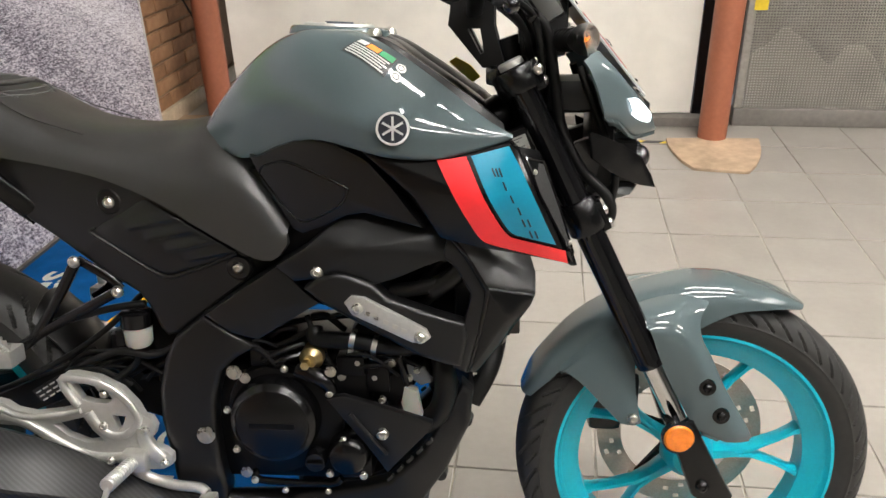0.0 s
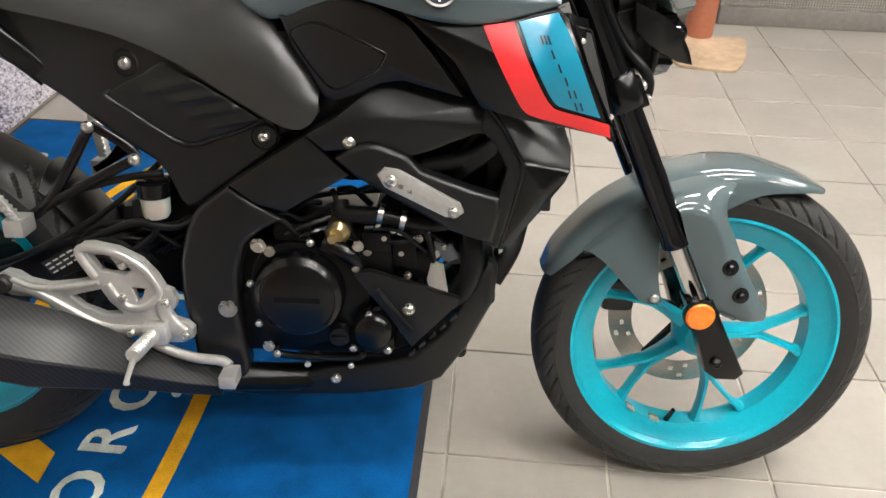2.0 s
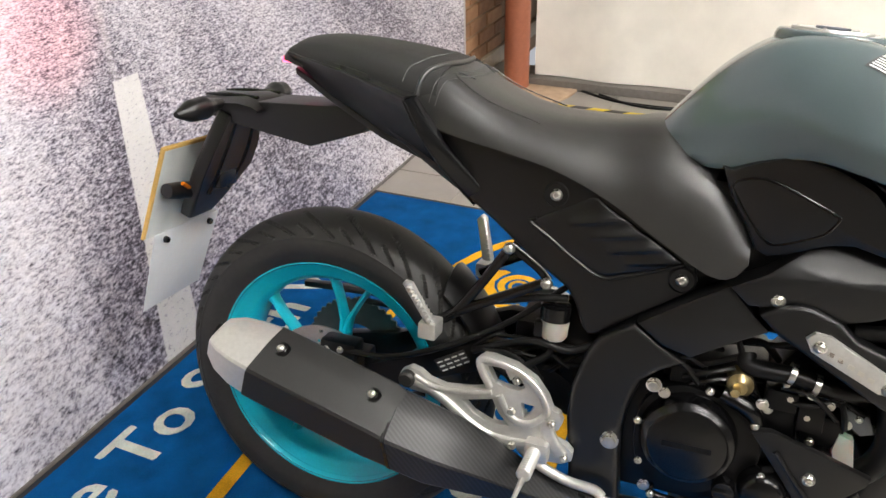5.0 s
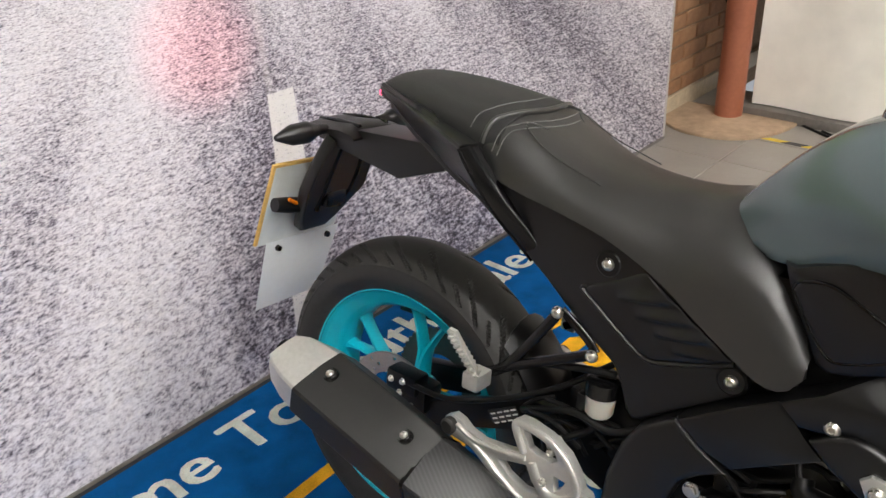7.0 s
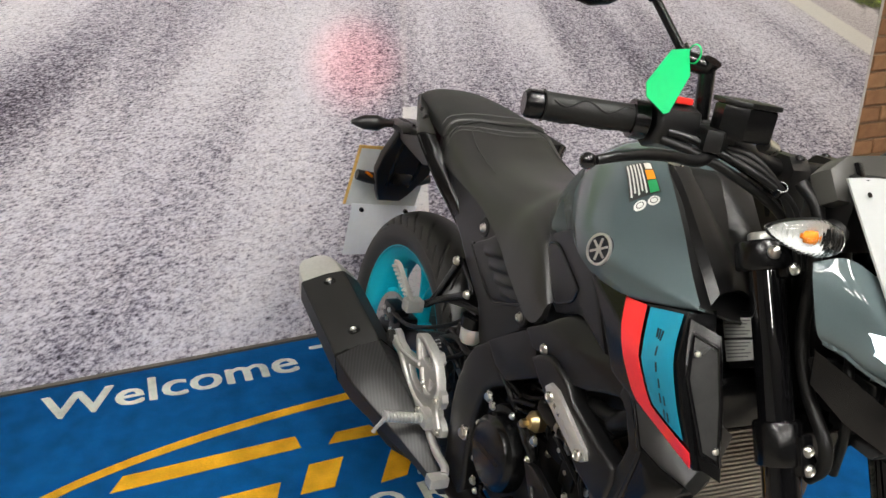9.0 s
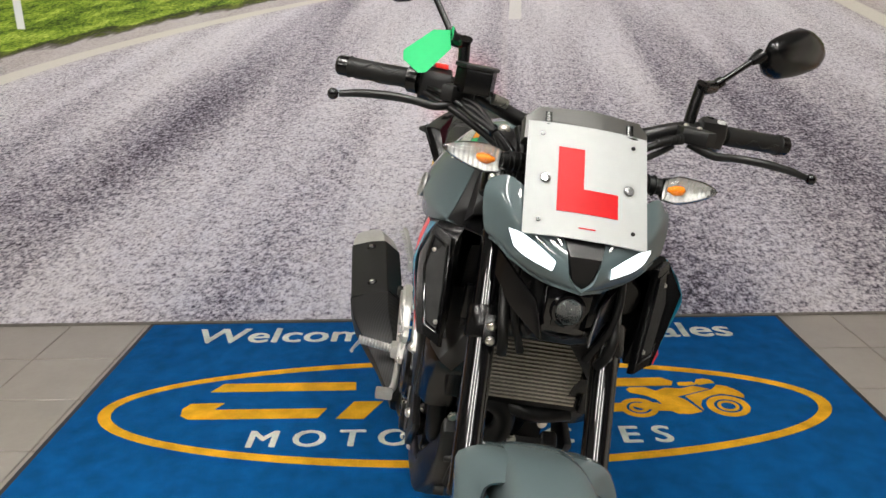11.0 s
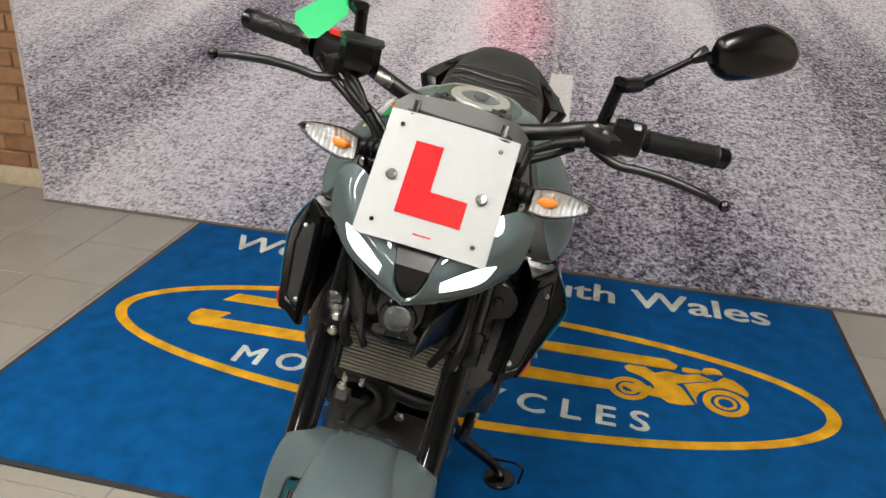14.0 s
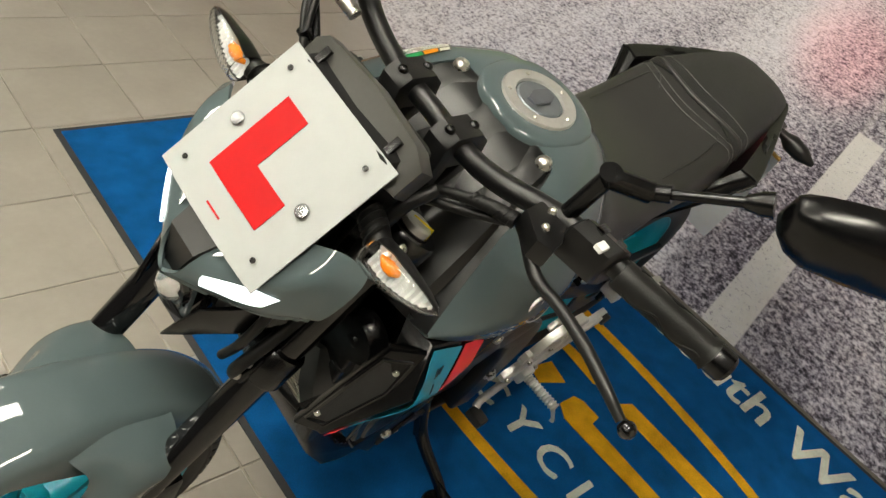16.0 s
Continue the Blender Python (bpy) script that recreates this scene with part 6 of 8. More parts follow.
part("carbon_cover", skin([can_at(0.230, 1.025, -0.12), can_ring(0.300, -0.230, 0.350, 0.94), can_ring(0.360, -0.208, 0.321, 0.76), can_ring(0.420, -0.184, 0.288, 0.54), can_ring(0.480, -0.165, 0.260, 0.40), can_ring(0.530, -0.153, 0.247, 0.35)]), carbon_weave, ex, "carbon-look pipe cover", 20)
for x, y, z in ((0.038, -0.270, 0.4790), (0.188, -0.256, 0.4270)):
    seat_m = Matrix.Translation((x, y, z)) @ Matrix.Rotation(radians(-68), 4, "X") @ Matrix.Rotation(radians(-12), 4, "Z")
    shared("bolt_seat", finish(lathe([(0.0, 0.0005), (0.0100, 0.0005), (0.0118, -0.0022), (0.0140, 0.0010), (0.0150, 0.006)], (0, 0, 0), "Y", 20), "bolt_seat", satin), ex, seat_m)
    shared("bolt", bolt_me, ex, seat_m @ Matrix.Scale(0.8, 4))
bolt(0.456, -0.180, 0.240, ex, 0.9)
part("exhaust_pipe", tube([(0.50, -0.145, 0.250), (0.58, -0.125, 0.240), (0.68, -0.10, 0.232), (0.80, -0.075, 0.245), (0.89, -0.06, 0.300), (0.925, -0.05, 0.375), (0.905, -0.045, 0.43)], 0.024, 16, 6), engine_black, bike, "black exhaust pipe")

# engine
eng = part("engine", joined(box(0.540, 0.800, -0.125, 0.125, 0.285, 0.480, 0.02), box(0.60, 0.76, -0.10, 0.10, 0.44, 0.500, 0.02)), engine_black, bike, "black-painted single-cylinder engine")
cyl = box(-0.062, 0.062, -0.068, 0.068, -0.02, 0.15, 0.01)
cb = part("cylinder", cyl, engine_black, eng, "finned black cylinder and head")
part("cylinder_head", box(-0.078, 0.078, -0.088, 0.088, 0.068, 0.150, 0.014), engine_black, cb)
cb.matrix_basis = Matrix.Translation((0.785, 0, 0.425)) @ Matrix.Rotation(radians(35), 4, "Y")
clutch = part("clutch_cover", lathe([(0.0, -0.024), (0.052, -0.024), (0.056, -0.0225), (0.058, -0.019), (0.066, -0.015), (0.070, -0.004), (0.071, 0.03), (0, 0.03)], (0.653, -0.148, 0.408), "Y", 64), satin, eng, "round satin black clutch cover")
part("name_bar", plate_xz([(0.618, 0.402), (0.688, 0.402), (0.688, 0.411), (0.618, 0.411)], 0.1725, 0.002, -1, 0), engine_black, clutch, "embossed dark mark")
case_out = []
for i in range(40):
    a = 2 * math.pi * i / 40
    r = 0.088 + 0.006 * math.cos(3 * a)
    case_out.append((0.660 + r * math.cos(a) * 1.04, -0.138, 0.400 + r * math.sin(a) * (1.08 if math.sin(a) < 0 else 0.98)))
part("clutch_case", slab(case_out, 0.03, 0.006), engine_black, eng)
pump = part("pump_cover", lathe([(0.0, -0.020), (0.024, -0.020), (0.028, -0.017), (0.031, -0.010), (0.034, 0.0), (0.035, 0.03)], (0.766, -0.150, 0.351), "Y", 40), satin, eng, "small round black pump cover")
plug = part("oil_filler", lathe([(0.0, -0.012), (0.015, -0.012), (0.017, -0.009), (0.017, 0.01)], (0.714, -0.152, 0.340), "Y", 24), satin, eng, "black slotted oil filler plug")
part("plug_slot", box(0.702, 0.726, -0.169, -0.163, 0.3365, 0.3435, 0.001), satin, plug)
part("sump_ridge", tube([(0.610, -0.140, 0.310), (0.622, -0.140, 0.292), (0.73, -0.140, 0.290), (0.75, -0.140, 0.30)], 0.006, 10, 5), satin, eng)
for x, z, sc, hx in ((0.595, 0.486, 1.0, True), (0.611, 0.477, 0.75, True), (0.673, 0.493, 0.7, False), (0.744, 0.490, 0.75, True), (0.740, 0.453, 0.7, False), (0.579, 0.422, 0.7, False), (0.588, 0.354, 0.7, False), (0.601, 0.314, 0.8, True), (0.613, 0.300, 0.7, False), (0.661, 0.283, 0.6, False), (0.730, 0.283, 0.6, False), (0.760, 0.378, 0.75, False), (0.734, 0.315, 0.75, False), (0.789, 0.318, 0.75, False)):
    bolt(x, -0.152 if x < 0.75 else -0.160, z, eng, sc, hx)
part("water_neck", lathe([(0.0, -0.020), (0.010, -0.022), (0.0185, -0.012), (0.0185, 0.02)], (0.712, -0.125, 0.504), "Y", 24), brass, eng, "brass-plated sender")
part("sender_nut", lathe([(0.0, -0.032), (0.007, -0.032), (0.008, -0.02)], (0.706, -0.125, 0.500), "Y", 6), brass, eng)
part("clutch_arm", tube([(0.690, -0.140, 0.488), (0.728, -0.145, 0.475), (0.745, -0.145, 0.452)], [0.012, 0.014, 0.008], 12, 5), satin, eng)
part("coolant_hose", tube([(0.714, -0.115, 0.545), (0.722, -0.125, 0.532), (0.780, -0.128, 0.530), (0.836, -0.125, 0.520), (0.880, -0.118, 0.522), (0.93, -0.10, 0.53)], 0.0135, 14, 6), hose_rubber, bike, "black coolant hose")
part("coolant_hose", tube([(0.905, -0.10, 0.53), (0.914, -0.118, 0.480), (0.914, -0.118, 0.435), (0.892, -0.110, 0.392), (0.84, -0.09, 0.365)], 0.0185, 16, 6), hose_rubber, bike, "thick black coolant hose")
part("radiator_hose", tube([(0.868, -0.11, 0.585), (0.900, -0.125, 0.612), (0.940, -0.125, 0.642), (0.97, -0.10, 0.655)], 0.014, 14, 6), hose_rubber, bike, "black radiator hose")
part("radiator_hose", tube([(0.872, -0.10, 0.600), (0.912, -0.12, 0.655), (0.945, -0.11, 0.675)], 0.009, 12, 6), hose_rubber, bike, "black radiator hose")
for x, z in ((0.776, 0.534), (0.809, 0.524)):
    cl = part("hose_clip", lathe([(0.0145, -0.004), (0.0158, -0.004), (0.0158, 0.004), (0.0145, 0.004)], (0, 0, 0), "X", 24), steel, eng, "zinc hose clip")
    cl.matrix_basis = Matrix.Translation((x, -0.128, z)) @ Matrix.Rotation(radians(12), 4, "Y")
    part("clip_screw", box(-0.004, 0.004, -0.008, 0.006, -0.022, -0.012, 0.002), steel, cl)
part("thermostat", joined(box(0.80, 0.86, -0.125, -0.07, 0.425, 0.475, 0.01), lathe([(0, -0.012), (0.012, -0.012), (0.014, 0.02), (0, 0.02)], (0.835, -0.122, 0.414), "Y", 20)), engine_black, eng)
part("pump_lever", slab([(0.852, -0.128, 0.455), (0.872, -0.128, 0.448), (0.880, -0.128, 0.405), (0.856, -0.128, 0.398), (0.846, -0.128, 0.425)], 0.02, 0.005), bottle, eng, "cream plastic housing")
part("lambda_cap", slab([(0.855, -0.125, 0.492), (0.885, -0.125, 0.488), (0.896, -0.125, 0.462), (0.878, -0.125, 0.455), (0.858, -0.125, 0.470)], 0.03, 0.006), surface("grey_cap", (0.08, 0.085, 0.09), 0.4), eng)
bolt(0.817, -0.126, 0.432, eng, 0.75)
bolt(0.835, -0.136, 0.414, eng, 0.8, True)
for k, (a, b, c) in enumerate((((0.60, -0.10, 0.505), (0.66, -0.12, 0.520), (0.705, -0.12, 0.542)), ((0.70, -0.10, 0.56), (0.72, -0.12, 0.52), (0.75, -0.11, 0.46)), ((0.62, -0.08, 0.53), (0.70, -0.09, 0.55), (0.80, -0.09, 0.56)), ((0.755, -0.11, 0.485), (0.80, -0.13, 0.49), (0.846, -0.12, 0.50)), ((0.846, -0.13, 0.505), (0.852, -0.135, 0.485), (0.856, -0.13, 0.465)))):
    part("cable", tube([a, b, c], 0.0045, 8, 6), hose_rubber, eng)
for s in (-1, 1):
    g = part("side_guard", slab([(x, s * 0.158, z) for x, z in ((0.735, 0.447), (0.762, 0.452), (0.830, 0.432), (0.898, 0.410), (0.895, 0.398), (0.860, 0.360), (0.826, 0.322), (0.816, 0.338), (0.790, 0.375), (0.755, 0.420))], 0.016, 0.005, (0, -s, 0)), plastic, bike, "matt black engine side guard")
    part("guard_rib", tube([(0.772, s * 0.160, 0.424), (0.800, s * 0.161, 0.388), (0.826, s * 0.160, 0.356)], 0.004, 8, 5), plastic, g)
    bolt(0.821, s * 0.160, 0.391, g, 1.1)
    bp = part("belly_pan", slab([(x, s * (0.128 if x < 0.9 else 0.11), z) for x, z in ((0.500, 0.208), (0.560, 0.203), (0.624, 0.204), (0.740, 0.212), (0.828, 0.226), (0.874, 0.248), (0.916, 0.302), (0.945, 0.365), (0.954, 0.385), (0.957, 0.438), (0.940, 0.456), (0.926, 0.420), (0.880, 0.345), (0.822, 0.288), (0.770, 0.272), (0.690, 0.262), (0.610, 0.235))], 0.035, 0.010, (0, -s, 0), 3), plastic, bike, "matt black belly pan")
    bolt(0.702, s * 0.131, 0.245, bp, 1.0)
    for k in range(5):
        part("rubber_stop", box(-0.006, 0.006, -0.004, 0.004, -0.002, 0.003, 0.001), rubber, bp).matrix_basis = Matrix.Translation((0.826 + 0.016 * k, s * 0.125, 0.294 + 0.0165 * k)) @ Matrix.Rotation(radians(-45), 4, "Y")
bpn = part("belly_nose", slab([(0.640, -0.11, 0.206), (0.828, -0.11, 0.224), (0.874, -0.11, 0.246), (0.914, -0.10, 0.300), (0.950, -0.10, 0.385), (0.958, -0.10, 0.430), (0.950, -0.10, 0.445), (0.935, -0.10, 0.42), (0.88, -0.10, 0.31), (0.82, -0.10, 0.26), (0.66, -0.10, 0.235)], 0.21, 0.012), plastic, bike, "matt black belly pan nose")
for x, z in ((0.904, 0.280), (0.946, 0.380)):
    part("rubber_bung", lathe([(0, -0.01), (0.010, -0.009), (0.012, 0.01), (0, 0.012)], (x, -0.085, z), "Y", 16), rubber, bpn)
# radiator
rad = part("radiator", box(0.985, 1.015, -0.125, 0.125, 0.540, 0.74, 0.006), engine_black, bike, "black radiator with pale fins")
fin_me = finish(box(1.014, 1.020, -0.098, 0.098, 0, 0.0036), "fin", radiator_metal)
for k in range(17):
    shared("fin", fin_me, rad, Matrix.Translation((0, 0, 0.553 + 0.0072 * k)))
part("radiator_hood", joined(box(1.004, 1.026, -0.128, 0.128, 0.680, 0.748, 0.006), box(1.004, 1.028, -0.128, -0.104, 0.545, 0.690, 0.004), box(1.004, 1.028, 0.104, 0.128, 0.545, 0.690, 0.004)), satin, rad, "black radiator surround")
part("cross_hose", tube([(1.00, 0.10, 0.530), (1.005, 0.05, 0.522), (1.004, 0.010, 0.526), (0.995, -0.005, 0.530)], 0.014, 14, 6), hose_rubber, rad)
part("bent_hose", tube([(0.985, -0.100, 0.528), (0.990, -0.046, 0.532), (0.992, -0.014, 0.512), (0.988, -0.012, 0.474), (0.976, -0.034, 0.440), (0.950, -0.050, 0.395)], 0.020, 16, 7), hose_rubber, rad, "thick bent rubber hose")
for y_ in (-0.086, -0.056):
    part("hose_clip", lathe([(0.0205, -0.004), (0.0225, -0.004), (0.0225, 0.004), (0.0205, 0.004)], (0.988, y_, 0.530), "Y", 20), steel, rad, "steel hose clip")
for y_, z_ in ((-0.095, 0.470), (0.070, 0.480), (0.020, 0.440)):
    bolt(0.958, y_, z_, rad, 0.8, True, radians(90))

# foot rest plates, pegs and pedals
for s in (-1, 1):


    def strip(pts, w, nm, t=0.014, y=0.172):
        rings_ = []
        line = smooth_line([(x, s * y, z) for x, z in pts], 4) if len(pts) > 2 else [Vector((x, s * y, z)) for x, z in pts]
        for i, p in enumerate(line):
            d = (line[min(i + 1, len(line) - 1)] - line[max(i - 1, 0)]).normalized()
            n_ = Vector((d.z, 0, -d.x))
            rings_.append([p + n_ * w * 0.5 * math.copysign(abs(math.cos(q)) ** 0.6, math.cos(q)) + Vector((0, 1, 0)) * t * 0.5 * math.copysign(abs(math.sin(q)) ** 0.6, math.sin(q)) for q in (2 * math.pi * (k + 0.5) / 12 for k in range(12))])
        return skin(rings_)

    outer = [(0.196, 0.412), (0.201, 0.429), (0.217, 0.439), (0.234, 0.435), (0.249, 0.424), (0.278, 0.418), (0.322, 0.424), (0.353, 0.432), (0.345, 0.443), (0.329, 0.466), (0.329, 0.479), (0.338, 0.487), (0.355, 0.488), (0.391, 0.481), (0.424, 0.463), (0.444, 0.438), (0.453, 0.418), (0.464, 0.414), (0.471, 0.400), (0.466, 0.385), (0.457, 0.377), (0.463, 0.366), (0.481, 0.360), (0.491, 0.350), (0.490, 0.335), (0.475, 0.326), (0.445, 0.324), (0.425, 0.332), (0.406, 0.335), (0.387, 0.332), (0.360, 0.339), (0.320, 0.356), (0.288, 0.377), (0.249, 0.396), (0.219, 0.398)]
    cuts = [[(0.346, 0.470), (0.382, 0.470), (0.401, 0.457), (0.407, 0.445), (0.398, 0.438), (0.374, 0.440), (0.360, 0.444)], [(0.308, 0.400), (0.357, 0.413), (0.368, 0.392), (0.385, 0.373), (0.357, 0.370), (0.327, 0.382)], [(0.404, 0.418), (0.424, 0.416), (0.417, 0.399), (0.409, 0.393)]]
    fp = part("foot_rest_plate", pierced(outer, cuts, s * 0.156, s * 0.170), silver, bike, "cast silver foot rest plate", 30)
    for pts_, w_ in (([(0.352, 0.434), (0.334, 0.468), (0.340, 0.481), (0.388, 0.474), (0.418, 0.457), (0.438, 0.434), (0.445, 0.410), (0.425, 0.388), (0.400, 0.384), (0.382, 0.398), (0.368, 0.424)], 0.012), ([(0.448, 0.400), (0.452, 0.372), (0.474, 0.344)], 0.022), ([(0.222, 0.415), (0.262, 0.404), (0.310, 0.372), (0.352, 0.350), (0.392, 0.346), (0.430, 0.350)], 0.015), ([(0.226, 0.426), (0.262, 0.413), (0.320, 0.418), (0.356, 0.426)], 0.008)):
        part("plate_rim", strip(pts_, w_, "", 0.012, 0.170), silver, fp, "", 45)
    part("boss_tab", slab([(x, s * 0.150, z) for x, z in ((0.366, 0.462), (0.392, 0.468), (0.408, 0.452), (0.400, 0.440), (0.378, 0.442))], 0.012, 0.003, (0, -s, 0)), silver, fp)
    for x, z, y in ((0.393, 0.452, 0.166), (0.390, 0.402, 0.174), (0.396, 0.344, 0.178), (0.479, 0.340, 0.174), (0.455, 0.396, 0.176)):
        bolt(x, s * y, z, fp, 0.8)
    part("hinge_bush", lathe([(0, -0.012), (0.010, -0.012), (0.014, -0.008), (0.014, 0.010), (0, 0.01)], (0.214, s * 0.172, 0.420), "Y", 20), rubber, fp)
    P_R, P_T = Vector((0.434, s * 0.178, 0.346)), Vector((0.438, s * 0.272, 0.362))
    part("peg_hinge", box(0.418, 0.456, s * 0.178 - 0.012, s * 0.178 + 0.012, 0.330, 0.364, 0.006), silver, fp)
    pg = part("foot_peg", tube([P_R, P_R.lerp(P_T, 0.5), P_T], [0.0095, 0.0092, 0.0088], 14, 2), silver, fp, "ribbed silver foot peg")
    for k in range(11):
        c = P_R.lerp(P_T, 0.16 + 0.82 * k / 10)
        part("peg_rib", lathe([(0.0098, -0.0022), (0.0114, -0.0008), (0.0114, 0.0008), (0.0098, 0.0022)], c, "Y", 14), silver, pg)
    part("peg_feeler", tube([P_T + Vector((0, -s * 0.004, -0.004)), Vector((0.430, s * 0.284, 0.330)), Vector((0.429, s * 0.285, 0.323))], [0.0048, 0.0036, 0.0050], 10, 1), silver, pg)
    ped = part("brake_pedal" if s < 0 else "gear_lever", tube([(0.405, s * 0.158, 0.334), (0.437, s * 0.166, 0.315), (0.485, s * 0.170, 0.300), (0.530, s * 0.174, 0.298), (0.545, s * 0.180, 0.292)], 0.0082, 12, 5), silver, bike, "silver foot lever")
    part("toe_pad", box(0.536, 0.562, s * 0.196 - 0.020, s * 0.196 + 0.020, 0.272, 0.294, 0.004), silver if s < 0 else rubber, ped)
    # pillion peg bracket
    br = part("pillion_bracket", joined(strip([(0.356, 0.653), (0.310, 0.580), (0.270, 0.526), (0.240, 0.506)], 0.016, "", 0.014, 0.122), strip([(0.418, 0.606), (0.350, 0.570), (0.285, 0.535), (0.240, 0.506)], 0.016, "", 0.014, 0.122), strip([(0.356, 0.653), (0.400, 0.625), (0.418, 0.606)], 0.014, "", 0.008, 0.118)), satin, bike, "black pillion peg bracket")
    bolt(0.356, s * 0.131, 0.653, br, 1.05)
    bolt(0.418, s * 0.131, 0.606, br, 1.05)
    pp = part("pillion_peg", slab([(0.234, s * 0.150, 0.512), (0.250, s * 0.150, 0.516), (0.222, s * 0.182, 0.594), (0.212, s * 0.186, 0.598), (0.206, s * 0.185, 0.590)], 0.016, 0.004, (0.3, s * 0.9, 0.2)), silver, br, "folded ribbed aluminium pillion peg")
    for k in range(9):
        t = (k + 0.5) / 9
        part("peg_tooth", box(-0.0035, 0.0035, -0.011, 0.011, -0.0025, 0.0025, 0.001), silver, pp).matrix_basis = Matrix.Translation((0.247 - 0.027 * t, s * (0.161 + 0.034 * t), 0.520 + 0.072 * t))
    part("peg_block", box(0.226, 0.256, s * 0.150 - 0.020, s * 0.150 + 0.020, 0.492, 0.520, 0.004), silver, pp)

# swing arm, chain, rear brake, mudguard, shock
for s in (-1, 1):
    sw = part("swing_arm", slab([(x, s * 0.088, z) for x, z in ((-0.050, 0.340), (-0.030, 0.350), (0.10, 0.378), (0.22, 0.430), (0.32, 0.470), (0.40, 0.465), (0.50, 0.400), (0.50, 0.350), (0.42, 0.380), (0.33, 0.420), (0.22, 0.375), (0.10, 0.325), (-0.030, 0.290), (-0.050, 0.298))], 0.028, 0.006, (0, -s, 0)), engine_black, bike, "black swing arm")
    part("axle_block", box(-0.045, 0.040, s * 0.100 - 0.006, s * 0.100 + 0.006, 0.298, 0.336, 0.003), satin, sw)
    bolt(0.004, s * 0.108, 0.316, sw, 1.3, True)
lab = part("warning_label", slab([(0.228, -0.0895, 0.416), (0.280, -0.0895, 0.447), (0.292, -0.0895, 0.430), (0.242, -0.0895, 0.397)], 0.0006, 0, (0, -1, 0)), sticker_dark, sw, "black warning label with pale bars")
for k in range(4):
    for j in range(3):
        x, z = 0.2345 + 0.0125 * k + 0.005 * j, 0.4135 + 0.0078 * k - 0.0065 * j
        part("label_bar", slab([(x, -0.0903, z), (x + 0.009, -0.0903, z + 0.0053), (x + 0.0105, -0.0903, z + 0.0030), (x + 0.0015, -0.0903, z - 0.0022)], 0.0004, 0, (0, -1, 0)), sticker_pale, lab)
part("rear_caliper", joined(box(0.045, 0.105, -0.105, -0.055, 0.355, 0.405, 0.008), box(0.02, 0.09, -0.115, -0.075, 0.385, 0.425, 0.008)), engine_black, bike, "black rear brake caliper")
for x, z in ((0.035, 0.408), (0.062, 0.412), (0.056, 0.388), (0.085, 0.372)):
    bolt(x, -0.117, z, rear_wheel, 0.7)
spr = bmesh.new()
teeth = []
for i in range(84):
    a = 2 * math.pi * i / 84
    r = 0.106 if i % 2 else 0.112
    teeth.append((RAX[0] + r * math.cos(a), 0.074, RAX[2] + r * math.sin(a)))
inner = [(RAX[0] + 0.055 * math.cos(2 * math.pi * i / 84), 0.074, RAX[2] + 0.055 * math.sin(2 * math.pi * i / 84)) for i in range(84)]
spb = skin([teeth, inner], True, False)
thicken(spb, 0.006)
part("sprocket", spb, surface("sprocket_steel", (0.10, 0.11, 0.10), 0.45, 0.8), rear_wheel, "dark toothed rear sprocket")
part("drive_chain", joined(tube([(RAX[0], 0.074, RAX[2] + 0.110), (0.50, 0.070, 0.425)], 0.006, 8, 1), tube([(RAX[0], 0.074, RAX[2] - 0.110), (0.50, 0.070, 0.345)], 0.006, 8, 1)), engine_black, bike, "dark drive chain")
part("chain_guard", slab([(-0.12, 0.078, 0.440), (0.06, 0.078, 0.452), (0.26, 0.078, 0.470), (0.26, 0.078, 0.455), (0.06, 0.078, 0.436), (-0.12, 0.078, 0.428)], 0.018, 0.003), plastic, bike, "black chain guard")
hug = []
for k in range(14):
    a = radians(14 + 34 * k / 13)
    r = 0.335
    hug.append([Vector((RAX[0] + r * math.cos(a) + 0.004, w * 0.066, RAX[2] + r * math.sin(a) - 0.035 * w * w)) for w in (-1, -0.7, -0.35, 0, 0.35, 0.7, 1)])
hb = skin(hug, False, False)
thicken(hb, 0.005)
part("inner_mudguard", hb, plastic, bike, "matt black inner mudguard")
part("shock_absorber", tube([(0.475, 0.0, 0.64), (0.490, 0.0, 0.40)], 0.030, 16, 1), engine_black, bike, "black rear shock absorber")
part("wiring_box", joined(box(0.36, 0.46, -0.075, 0.03, 0.43, 0.515, 0.016), box(0.44, 0.53, -0.09, 0.09, 0.42, 0.575, 0.02)), engine_black, bike, "black underseat box")
res = part("brake_reservoir", lathe([(0, 0), (0.017, 0), (0.021, 0.006), (0.0225, 0.034), (0, 0.034)], (0.434, -0.114, 0.512), "Z", 28), bottle, bike, "milky white brake fluid reservoir")
part("reservoir_cap", lathe([(0, 0.024), (0.020, 0.024), (0.0245, 0.022), (0.0245, 0.0), (0, 0)], (0.434, -0.114, 0.546), "Z", 28), satin, res, "black reservoir cap")
part("reservoir_tab", box(0.404, 0.418, -0.130, -0.114, 0.516, 0.542, 0.003), engine_black, res)
part("brake_hose", tube([(0.428, -0.128, 0.52), (0.432, -0.12, 0.49), (0.405, -0.12, 0.465), (0.37, -0.13, 0.44)], 0.0055, 10, 6), hose_rubber, bike, "black brake hose")
part("brake_hose", tube([(0.30, -0.10, 0.455), (0.40, -0.125, 0.505), (0.46, -0.125, 0.50), (0.51, -0.11, 0.52)], 0.006, 10, 6), hose_rubber, bike, "black brake hose")
